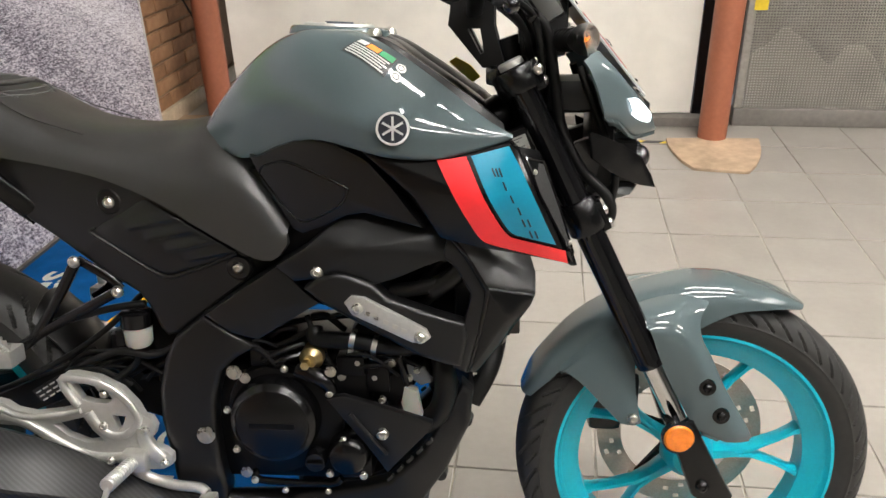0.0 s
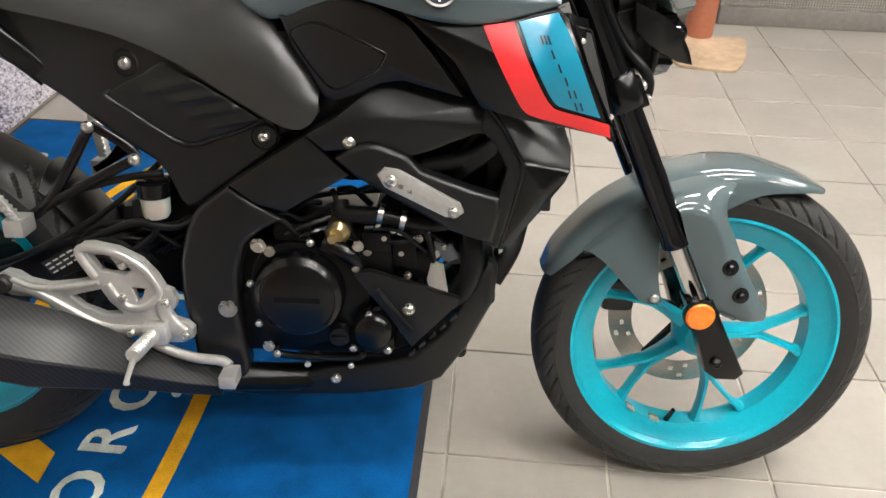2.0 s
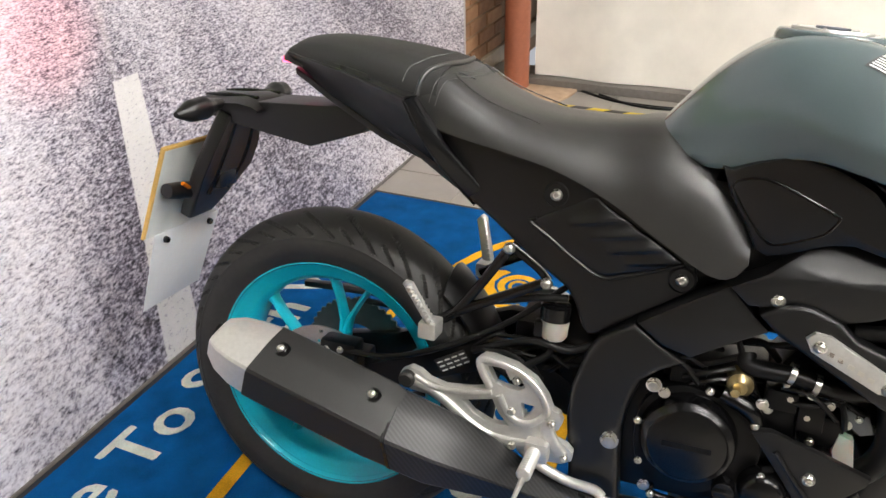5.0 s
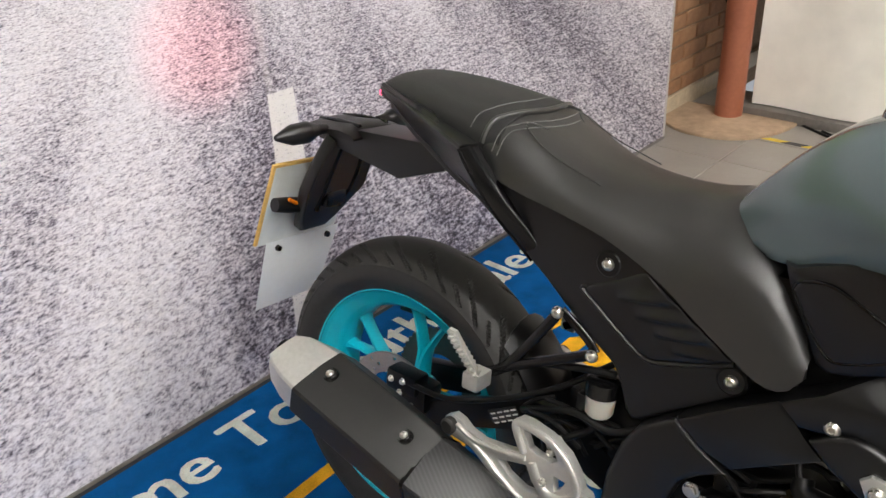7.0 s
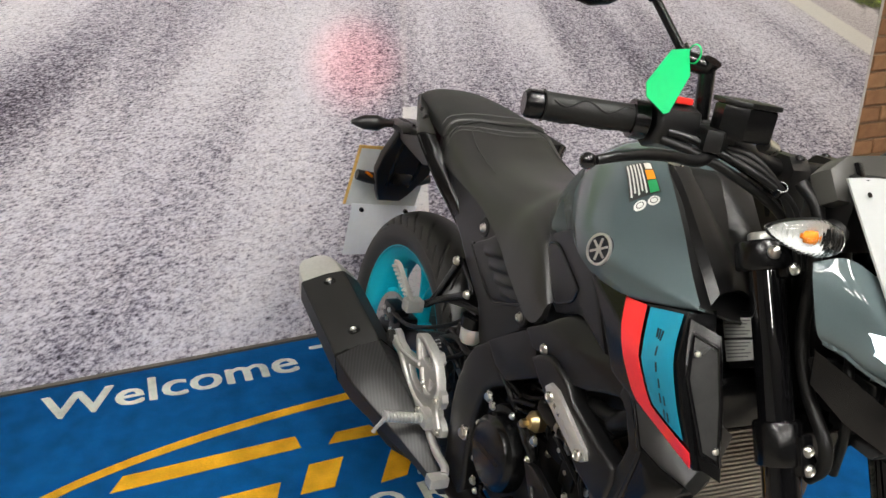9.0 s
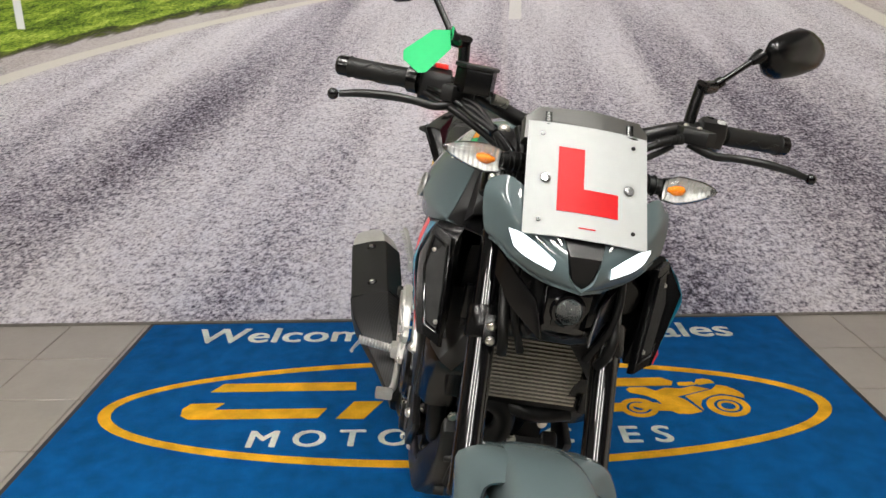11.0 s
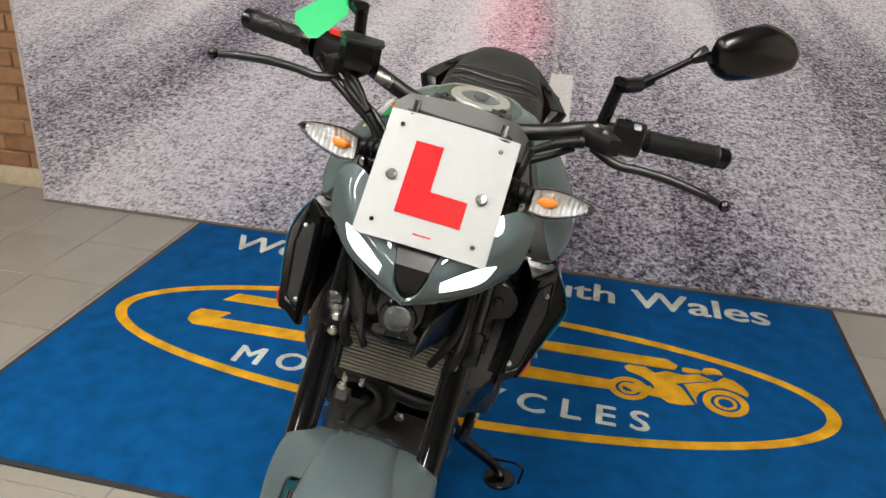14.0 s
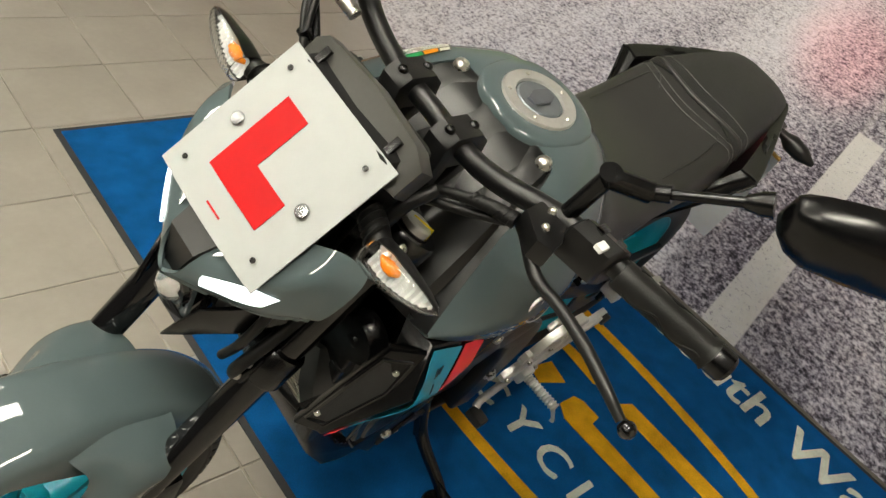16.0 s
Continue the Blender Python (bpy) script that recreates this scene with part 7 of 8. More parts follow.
part("brake_hose", tube([(0.06, -0.11, 0.41), (0.16, -0.115, 0.420), (0.26, -0.11, 0.46), (0.36, -0.10, 0.52), (0.45, -0.10, 0.60)], 0.005, 10, 6), hose_rubber, bike, "black brake hose")
part("brake_hose", tube([(0.33, -0.115, 0.555), (0.40, -0.118, 0.575), (0.45, -0.11, 0.58)], 0.006, 10, 6), hose_rubber, bike, "black brake hose")
part("rear_stay", tube([(0.40, 0.118, 0.60), (0.34, 0.135, 0.66), (0.30, 0.14, 0.60), (0.36, 0.12, 0.56)], 0.005, 8, 5), satin, bike, "black wire stay")
part("frame_core", joined(tube([(1.00, 0, 0.86), (0.90, -0.06, 0.80), (0.70, -0.09, 0.70), (0.55, -0.10, 0.60)], 0.03, 14, 6), tube([(1.00, 0, 0.86), (0.90, 0.06, 0.80), (0.70, 0.09, 0.70), (0.55, 0.10, 0.60)], 0.03, 14, 6), tube([(1.00, 0, 0.97), (1.075, 0, 0.74)], 0.034, 20, 1), box(0.60, 0.95, -0.13, 0.13, 0.66, 0.80, 0.03), box(0.29, 0.60, -0.09, 0.09, 0.73, 0.83, 0.03)), engine_black, bike, "black steel frame")
relay = part("relay_box", slab([(0.960, -0.0735, 0.818), (1.034, -0.1035, 0.852), (1.056, -0.1035, 0.788), (0.992, -0.0708, 0.750)], 0.05, 0.003, (0.3, 0.9, 0.1)), plastic, bike, "black box behind the fork")
Q = [Vector(p) for p in ((0.967, -0.0805, 0.812), (1.031, -0.1065, 0.842), (1.050, -0.1065, 0.795), (0.991, -0.0768, 0.760))]
QN = (Q[1] - Q[0]).cross(Q[3] - Q[0]).normalized()
QN = QN if QN.y < 0 else -QN


def on_box(u, v, lift):
    return Q[0].lerp(Q[1], u).lerp(Q[3].lerp(Q[2], u), v) + QN * lift


for v0, v1 in ((0.0, 0.46), (0.52, 1.0)):
    stk = part("paper_sticker", slab([on_box(u, v, -0.0005) for u, v in ((0, v0), (1, v0), (1, v1), (0, v1))], 0.001, 0, tuple(QN)), sticker_pale, relay, "pale printed sticker")
    for k in range(5):
        va = v0 + 0.05 + 0.08 * k
        part("print_bar", slab([on_box(u, v, 0.0006) for u, v in ((0.06, va), (0.92 - 0.09 * (k % 3), va), (0.92 - 0.09 * (k % 3), va + 0.028), (0.06, va + 0.028))], 0.0003, 0, tuple(QN)), sticker_grey, stk)
part("intake_block", joined(box(0.80, 0.95, -0.085, 0.085, 0.53, 0.67, 0.02), box(0.93, 0.984, -0.120, 0.120, 0.55, 0.72, 0.01), box(0.70, 0.86, -0.07, 0.07, 0.56, 0.68, 0.02)), engine_black, bike, "dark air intake box")

# wiring, hoses and small fittings round the engine and under the seat
rng = random.Random(7)
for k in range(16):
    x, z = rng.uniform(0.60, 0.86), rng.uniform(0.47, 0.58)
    dx, dz = rng.uniform(0.04, 0.11), rng.uniform(-0.04, 0.04)
    y = rng.uniform(-0.135, -0.085)
    part("cable", tube([(x, y, z), (x + dx * 0.5, y - 0.012, z + dz * 0.3 + 0.012), (x + dx, y, z + dz)], rng.uniform(0.0028, 0.0055), 8, 6), hose_rubber if k % 4 else satin, eng)
for k in range(14):
    x, z = rng.uniform(0.28, 0.46), rng.uniform(0.43, 0.505)
    dx, dz = rng.uniform(0.05, 0.12), rng.uniform(-0.05, 0.05)
    y = rng.uniform(-0.115, -0.075)
    part("cable", tube([(x, y, z), (x + dx * 0.5, y - 0.010, z + dz * 0.3 + 0.015), (x + dx, y, z + dz)], rng.uniform(0.003, 0.006), 8, 6), hose_rubber, bike, "black cable")
for k in range(10):
    x, z = 0.755 + 0.013 * k, 0.470 + 0.012 * (k % 4)
    bolt(x, -0.126, z, eng, 0.6, k % 2 == 0)
for x, z, w, h in ((0.770, 0.488, 0.022, 0.016), (0.812, 0.468, 0.018, 0.022), (0.845, 0.520, 0.020, 0.014), (0.640, 0.500, 0.026, 0.014)):
    part("connector", box(x - w, x + w, -0.130, -0.100, z - h, z + h, 0.004), engine_black, eng)

# side stand

foot = BIKE.inverted() @ Vector((0.575, 0.178, MATTOP))
stand = part("side_stand", tube([(0.60, 0.105, 0.245), (0.595, 0.15, 0.16), Vector((0.585, foot.y - 0.02, foot.z + 0.03)), foot + Vector((0.005, 0, 0.012))], [0.016, 0.014, 0.012, 0.012], 14, 5), satin, bike, "black steel side stand")
pad = part("stand_foot", lathe([(0, 0.010), (0.034, 0.010), (0.038, 0.006), (0.038, 0.0), (0, 0)], (0, 0, 0), "Z", 30), satin, stand)
pad.matrix_basis = Matrix.Translation(foot) @ BIKE.to_3x3().inverted().to_4x4()
part("stand_tang", tube([foot + Vector((0.0, -0.03, 0.055)), foot + Vector((0.01, 0.02, 0.070)), foot + Vector((0.01, 0.045, 0.060)), foot + Vector((0.01, 0.045, 0.012))], 0.003, 8, 1), satin, stand)
part("stand_spring", tube([(0.62, 0.110, 0.245), (0.612, 0.145, 0.17)], 0.007, 10, 1), satin, stand)

# headlight assembly
for s in (-1, 1):
    rows = [[(1.106, 0.134, 0.943), (1.126, 0.112, 0.955), (1.143, 0.083, 0.943), (1.158, 0.055, 0.926), (1.170, 0.030, 0.915)],
            [(1.115, 0.140, 0.930), (1.151, 0.117, 0.926), (1.177, 0.092, 0.905), (1.197, 0.058, 0.889), (1.213, 0.024, 0.874)],
            [(1.127, 0.139, 0.902), (1.160, 0.113, 0.893), (1.186, 0.084, 0.870), (1.206, 0.052, 0.856), (1.226, 0.017, 0.846)],
            [(1.136, 0.132, 0.874), (1.156, 0.114, 0.866), (1.175, 0.089, 0.848), (1.195, 0.047, 0.831), (1.230, 0.0, 0.831)],
            [(1.138, 0.118, 0.862), (1.148, 0.098, 0.855), (1.158, 0.076, 0.850), (1.172, 0.045, 0.836), (1.194, 0.0, 0.826)]]
    rows = [[Vector((x, s * y - 0.005, z)) for x, y, z in r] for r in rows]
    cowl = part("headlight_cowl", grid_shell(rows, 0.004, (0.8, 0.3 * s, 0.5), 6, 6), paint, bike, "glossy grey headlight cowl", 60)
    face = grid_surface(rows, 6, 6)
    face = [[face[i][k] for i in range(len(face))] for k in range(len(face[0]))]

    def on_cowl(u, v, lift):
        i, k = min(int(u * 6), 23), min(int(v * 6), 23)
        a, b = u * 6 - i, v * 6 - k
        p = face[k][i].lerp(face[k][i + 1], a).lerp(face[k + 1][i].lerp(face[k + 1][i + 1], a), b)
        n = (face[k][i + 1] - face[k][i]).cross(face[k + 1][i] - face[k][i]).normalized()
        return p + n * lift * (1 if n.x > 0 else -1)

    fine_face = [[on_cowl(4 * i / 48, 0.4 + 3.2 * k / 48, 0.0035) for i in range(49)] for k in range(49)]

    def cowl_patch(top, low, n=14, m=6):
        """A strip on the cowl between two edges given as (half-width, height)."""
        a, b = smooth_line([(0, y, z) for y, z in top], 6), smooth_line([(0, y, z) for y, z in low], 6)
        flat_face = [p for r in fine_face for p in r]
        made = []
        for p, q in zip(a, b):
            row_ = []
            for k in range(m + 1):
                g_ = p.lerp(q, k / m)
                yy = s * g_.y - 0.005
                near = sorted(flat_face, key=lambda v: (v.y - yy) ** 2 + (v.z - g_.z) ** 2)[:4]
                ws = [1 / (1e-6 + (v.y - yy) ** 2 + (v.z - g_.z) ** 2) for v in near]
                row_.append(Vector((sum(v.x * w for v, w in zip(near, ws)) / sum(ws) - (0.003 if k in (0, m) else 0.0), yy, g_.z)))
            made.append(row_)
        return skin(made, False, False)

    part("daytime_led", cowl_patch([(0.104, 0.890), (0.086, 0.889), (0.062, 0.878), (0.040, 0.865)], [(0.094, 0.868), (0.080, 0.860), (0.060, 0.854), (0.042, 0.850)]), led, cowl, "lit white LED strip", 60)
    part("upper_reflector", cowl_patch([(0.046, 0.899), (0.040, 0.896), (0.035, 0.892)], [(0.042, 0.893), (0.037, 0.888), (0.033, 0.885)]), reflector_silver, cowl)
    part("lower_blade", slab([(x, s * y - 0.0095, z) for x, y, z in ((1.122, 0.100, 0.846), (1.168, 0.078, 0.826), (1.204, 0.048, 0.802), (1.222, 0.040, 0.774), (1.231, 0.035, 0.752), (1.206, 0.048, 0.758), (1.168, 0.076, 0.776), (1.128, 0.098, 0.806))], 0.008, 0.0025, (-0.5, -s * 0.5, 0)), satin, bike, "black lower headlight blade")
    part("lamp_side", slab([(x, s * y - 0.005, z) for x, y, z in ((1.168, 0.050, 0.822), (1.172, 0.044, 0.778), (1.130, 0.060, 0.768), (1.092, 0.074, 0.792), (1.104, 0.084, 0.826), (1.134, 0.078, 0.836))], 0.02, 0.004, (0, -s, 0)), plastic, bike, "black headlight side")
hcore = part("headlight_core", joined(box(1.06, 1.165, -0.062, 0.050, 0.864, 0.915, 0.02), box(1.128, 1.165, -0.062, 0.050, 0.752, 0.88, 0.015), slab([(1.222, -0.018, 0.832), (1.222, 0.008, 0.832), (1.214, 0.018, 0.874), (1.190, 0.028, 0.898), (1.168, 0.034, 0.918), (1.168, -0.044, 0.918), (1.190, -0.038, 0.898), (1.214, -0.028, 0.874)], 0.03, 0.004, (-1, 0, 0))), plastic, bike, "black headlight core")
proj = part("projector_housing", box(1.160, 1.203, -0.042, 0.026, 0.748, 0.828, 0.012), gloss, hcore, "black projector housing")
glass_lens = part("projector_lens", lathe([(0.0, 0.022), (0.008, 0.0205), (0.015, 0.0155), (0.0188, 0.009), (0.020, 0.004), (0, 0.004)], (1.204, -0.008, 0.793), "X", 32), projector_clear, hcore, "round clear projector lens")
glass_lens.visible_shadow = False
part("projector_bowl", lathe([(0.0, 0.001), (0.010, 0.0015), (0.011, 0.003), (0.016, 0.002), (0.017, 0.0035), (0.020, 0.003)], (1.204, -0.008, 0.793), "X", 32), lamp_bowl, hcore)
part("projector_shutter", box(1.2055, 1.2065, -0.029, 0.013, 0.769, 0.785, 0), satin, hcore)
part("projector_ring", lathe([(0.0202, -0.006), (0.0202, 0.006), (0.024, 0.005), (0.0275, -0.006)], (1.204, -0.008, 0.793), "X", 32), gloss, hcore)
part("chin", slab([(1.203, -0.046, 0.758), (1.212, -0.008, 0.750), (1.203, 0.028, 0.758), (1.192, 0.036, 0.742), (1.182, 0.014, 0.732), (1.182, -0.030, 0.732), (1.192, -0.054, 0.742)], 0.05, 0.006, (-1, 0, 0.1)), plastic, hcore)
for s in (-1, 1):
    part("wire_loom", tube([(1.11, s * 0.055, 0.93), (1.145, s * 0.078, 0.84), (1.165, s * 0.075, 0.77), (1.155, s * 0.05, 0.70)], 0.006, 10, 6), hose_rubber, hcore)
    part("fork_hose", tube([(1.030, s * 0.098, 1.010), (1.058, s * 0.092, 0.985), (1.0705, s * 0.085, 0.9235), (1.085, s * 0.085, 0.844), (1.115, s * 0.085, 0.787), (1.154, s * 0.085, 0.745), (1.160, s * 0.080, 0.715), (1.145, s * 0.075, 0.690)], 0.0080, 12, 6), hose_rubber, bike, "black brake hose")
hn = part("horn", lathe([(0, 0.012), (0.030, 0.012), (0.036, 0.004), (0.036, -0.012), (0, -0.016)], (1.030, 0.122, 0.770), "X", 32), satin, bike, "round black horn")
part("horn_centre", lathe([(0.0, 0.016), (0.008, 0.015), (0.010, 0.010)], (1.030, 0.122, 0.770), "X", 16), satin, hn)

# learner plate
pl_c, dn, nn = Vector((1.1339, -0.006, 0.9575)), Vector((0.640, 0, -0.768)), Vector((0.768, 0, 0.640))


def on_plate(u, v, lift=0.0):
    """u to the machine's left, v up the plate, in metres; the board bows a little."""
    bow = 0.007 * (1 - (u / 0.09) ** 2)
    return pl_c + Vector((0, u, 0)) - dn * v + nn * (bow + lift)


def plate_patch(us, vs, lift, thick):
    rings_ = [[on_plate(u, v, lift) for v in vs] for u in us]
    bm = skin(rings_, False, False)
    thicken(bm, thick)
    return bm


us = [-0.09 + 0.18 * i / 16 for i in range(17)]
lp = part("learner_plate", plate_patch(us, [-0.09, 0.0, 0.09], 0.008, 0.0025), white_board, bike, "white learner plate with a red letter")
part("letter", joined(plate_patch([-0.0445 + 0.038 * i / 6 for i in range(7)], [-0.051, 0.0, 0.051], 0.0092, 0.0008), plate_patch([-0.0065 + 0.051 * i / 6 for i in range(7)], [-0.051, -0.013], 0.0092, 0.0008)), red_print, lp, "red capital L")
part("maker_bar", plate_patch([-0.012, 0.012], [-0.0745, -0.0725], 0.0092, 0.0006), red_print, lp)
look_n = nn.to_track_quat("-Y", "Z").to_matrix().to_4x4()
screw_me = finish(lathe([(0.0, -0.0035), (0.0028, -0.0035), (0.0032, -0.0060), (0.0078, -0.0050), (0.0092, -0.0020), (0.0096, 0.002)], (0, 0, 0), "Y", 20), "plate_screw", screw_zinc, 50)
for u, v, sc in ((-0.0625, -0.003, 0.8), (0.0605, -0.003, 0.8)):
    shared("screw", screw_me, lp, Matrix.Translation(on_plate(u, v, 0.011)) @ look_n @ Matrix.Diagonal((sc, sc * 0.28, sc, 1)))
hole_me = finish(lathe([(0, -0.0004), (0.003, -0.0004), (0.003, 0.001)], (0, 0, 0), "Y", 12), "plate_hole", satin)
for u in (-0.069, 0.067):
    for v in (-0.0685, 0.069):
        shared("hole", hole_me, lp, Matrix.Translation(on_plate(u, v, 0.0102)) @ look_n)
dash = part("instrument_hood", slab([(1.060, -0.098, 1.036), (1.064, -0.080, 1.054), (1.062, 0.0, 1.060), (1.064, 0.074, 1.054), (1.060, 0.092, 1.036), (1.082, 0.092, 1.006), (1.10, 0.0, 1.0), (1.082, -0.098, 1.006)], 0.030, 0.006, (-0.85, 0, -0.5)), hood_lit_grey, bike, "satin black instrument hood, greyed for the ceiling's reflection")
part("instrument_box", box(1.024, 1.09, -0.080, 0.074, 0.945, 1.035, 0.012), plastic, dash)
part("display", slab([(1.0235, -0.065, 0.965), (1.0235, 0.06, 0.965), (1.0235, 0.06, 1.025), (1.0235, -0.065, 1.025)], 0.003, 0.0005, (-1, 0, 0)), dark_glass, dash)
for y in (-0.066, 0.058):
    part("hood_rib", slab([(1.0705, y - 0.0045, 1.0480), (1.0705, y + 0.0045, 1.0480), (1.0955, y + 0.0045, 1.0145), (1.0955, y - 0.0045, 1.0145)], 0.006, 0.0015, (-0.85, 0, -0.5)), satin, dash, "glossy black hood rib")

# indicators
for s in (-1, 1):
    ind = part("front_indicator", tube([(1.075, s * 0.066, 0.966), (1.086, s * 0.096, 0.969), (1.098, s * 0.124, 0.970)], [0.014, 0.0145, 0.012], 16, 4), hose_rubber, bike, "front indicator with a clear lens and amber bulb")
    ind.location = (0, -0.005, 0)
    for k in range(4):
        part("stalk_ring", lathe([(0.0145, -0.002), (0.0162, 0.0), (0.0145, 0.002)], (1.082 + 0.004 * k, s * (0.084 + 0.009 * k), 0.9685 + 0.0004 * k), "Y", 20), hose_rubber, ind)
    rings_f, rings_b = [], []
    for k in range(13):
        t = k / 12
        yy = s * (0.123 + 0.088 * t)
        hgt = 0.0215 * (1 - t ** 2.0) ** 0.72 * (0.74 + 0.26 * min(1, t * 4)) + 0.0010
        cz, cx = 0.969 + 0.007 * t, 1.110 - 0.014 * t * t
        fr, bk = 0.015 * (1 - t ** 2) ** 0.5 + 0.001, 0.026 * (1 - t ** 1.6) ** 0.6 + 0.001
        rings_f.append([Vector((cx + fr * math.cos(q), yy, cz + hgt * math.sin(q))) for q in (-math.pi / 2 + math.pi * i / 12 for i in range(13))])
        rings_b.append([Vector((cx - bk * math.cos(q), yy, cz + hgt * math.sin(q))) for q in (-math.pi / 2 + math.pi * i / 12 for i in range(13))])
    lb = skin(rings_f, False, False)
    thicken(lb, 0.0016)
    ln = part("indicator_lens", lb, lens, ind, "clear ribbed lens")
    ln.visible_shadow = False
    bb = skin(rings_b, False, False)
    thicken(bb, 0.002)
    part("indicator_shell", bb, plastic, ind, "black indicator shell")
    # faceted bowl with upright ribs behind the lens
    bowl = []
    for k in range(23):
        t = 0.02 + 0.90 * k / 22
        yy = s * (0.123 + 0.088 * t)
        hgt = 0.92 * (0.0215 * (1 - t ** 2.0) ** 0.72 * (0.74 + 0.26 * min(1, t * 4)))
        cz, cx = 0.969 + 0.007 * t, 1.107 - 0.014 * t * t + (0.0022 if k % 2 else 0.0)
        bowl.append([Vector((cx - 0.007 * (1 - (i / 4) ** 2), yy, cz + hgt * i / 4)) for i in range(-4, 5)])
    part("lamp_back", skin(bowl, False, False), lamp_silver, ind, "silver lamp bowl", 10)
    part("amber_bulb", tube([(1.100, s * 0.132, 0.969), (1.102, s * 0.142, 0.969), (1.102, s * 0.152, 0.970), (1.099, s * 0.158, 0.971)], [0.003, 0.0076, 0.0072, 0.003], 16, 4), amber, ind, "amber bulb")

# handlebar, grips, levers, switches
TURN = Matrix.Translation((0.985, 0, 1.0)) @ Matrix.Rotation(radians(-1.6), 4, "Z") @ Matrix.Translation((-0.985, 0, -1.0))


def hp(x, y, z):
    return TURN @ Vector((x, y, z))


bar = [(0.892, 0.37, 1.044), (0.918, 0.29, 1.046), (0.943, 0.21, 1.050), (0.955, 0.170, 1.044), (0.964, 0.130, 1.031), (0.962, 0.09, 1.017), (0.959, 0.05, 1.010)]
bar = bar + [(0.958, 0.0, 1.010)] + [(x, -y, z) for x, y, z in reversed(bar)]
hb = part("handlebar", tube([hp(*p) for p in bar], 0.0125, 18, 6), plastic, bike, "satin black handlebar")
for y in (-0.045, 0.045):
    riser = part("bar_riser", pierced([(0.922, 0.990), (0.926, 1.018), (0.940, 1.030), (0.976, 1.030), (0.988, 1.016), (0.988, 0.990), (1.003, 0.936), (0.972, 0.930)], [[(0.950, 0.985), (0.968, 0.985), (0.974, 0.952), (0.968, 0.950)]], y - 0.016, y + 0.016), plastic, hb, "black open bar riser")
    riser.matrix_basis = TURN
    for x in (0.942, 0.978):
        shared("bolt", black_bolt_me, hb, Matrix.Translation(hp(x, y, 1.029)) @ Matrix.Rotation(radians(-90), 4, "X") @ Matrix.Scale(0.7, 4))
for s in (-1, 1):
    a, b = hp(0.928, s * 0.262, 1.046), hp(0.893, s * 0.372, 1.044)
    d = (b - a).normalized()
    gr = part("grip", tube([a, a.lerp(b, 0.06), a.lerp(b, 0.5), a.lerp(b, 0.94), b], [0.0155, 0.0165, 0.0158, 0.0162, 0.0185], 22, 4), grip_rubber, hb, "black rubber grip")
    for k in range(3):
        pts = []
        for i in range(14):
            t = 0.12 + 0.8 * i / 13
            q = radians(60 + 110 * k) + 0.35 * math.sin(i * 0.9 + k)
            side = d.orthogonal().normalized()
            up = d.cross(side)
            pts.append(a.lerp(b, t) + (side * math.cos(q) + up * math.sin(q)) * 0.0160)
        part("grip_ridge", tube(pts, 0.0014, 6, 2), grip_rubber, gr)
    part("bar_end", tube([b, b + d * 0.004, b + d * 0.018, b + d * 0.022], [0.0155, 0.0165, 0.0165, 0.013], 20, 1), satin, hb, "black bar end weight")
    # switch gear
    sw = part("switch_housing", slab([hp(x, s * y, z) for x, y, z in ((0.928, 0.210, 1.046), (0.934, 0.208, 1.066), (0.950, 0.207, 1.073), (0.968, 0.206, 1.066), (0.973, 0.206, 1.046), (0.966, 0.206, 1.026), (0.948, 0.207, 1.018), (0.932, 0.209, 1.028))], 0.052, 0.006, tuple((hp(0.918, s * 0.29, 1.046) - hp(0.943, s * 0.21, 1.048)).normalized()), 3), plastic, hb, "black switch housing")
    if s < 0:
        part("throttle_drum", tube([hp(0.931, -0.256, 1.046), hp(0.925, -0.272, 1.046)], 0.0225, 20, 1), satin, hb)
        part("kill_switch", slab([hp(0.932, -0.238, 1.070), hp(0.952, -0.236, 1.072), hp(0.956, -0.215, 1.072), hp(0.936, -0.214, 1.070)], 0.008, 0.002, (0, 0, 1)), red_button, sw, "red kill switch")
        part("throttle_cable", tube([hp(0.958, -0.240, 1.040), hp(0.985, -0.215, 1.036), hp(1.010, -0.175, 1.020), hp(1.030, -0.125, 0.995), hp(1.045, -0.085, 0.960)], 0.0055, 10, 6), satin, hb, "black throttle cable")
        part("throttle_cable", tube([hp(0.955, -0.245, 1.030), hp(0.985, -0.220, 1.024), hp(1.010, -0.180, 1.008), hp(1.030, -0.130, 0.982), hp(1.040, -0.080, 0.945)], 0.0055, 10, 6), hose_rubber, hb, "black throttle cable")
    else:
        for k, (dx, dy, dz) in enumerate(((-0.004, 0.02, 0.024), (0.012, 0.035, 0.022), (-0.014, 0.04, 0.020))):
            part("switch_button", box(-0.007, 0.007, -0.005, 0.005, 0, 0.006, 0.0015), (lamp_case if k == 1 else gloss), sw).matrix_basis = Matrix.Translation(hp(0.945 + dx, 0.205 + dy, 1.046 + dz - 0.002))
    # lever and perch
    perch = part("lever_perch", slab([hp(x, s * y, 1.028) for x, y in ((0.955, 0.165), (0.955, 0.200), (0.975, 0.215), (0.998, 0.222), (1.006, 0.205), (0.990, 0.170))], 0.026, 0.005, (0, 0, 1)), plastic, hb, "black lever perch")
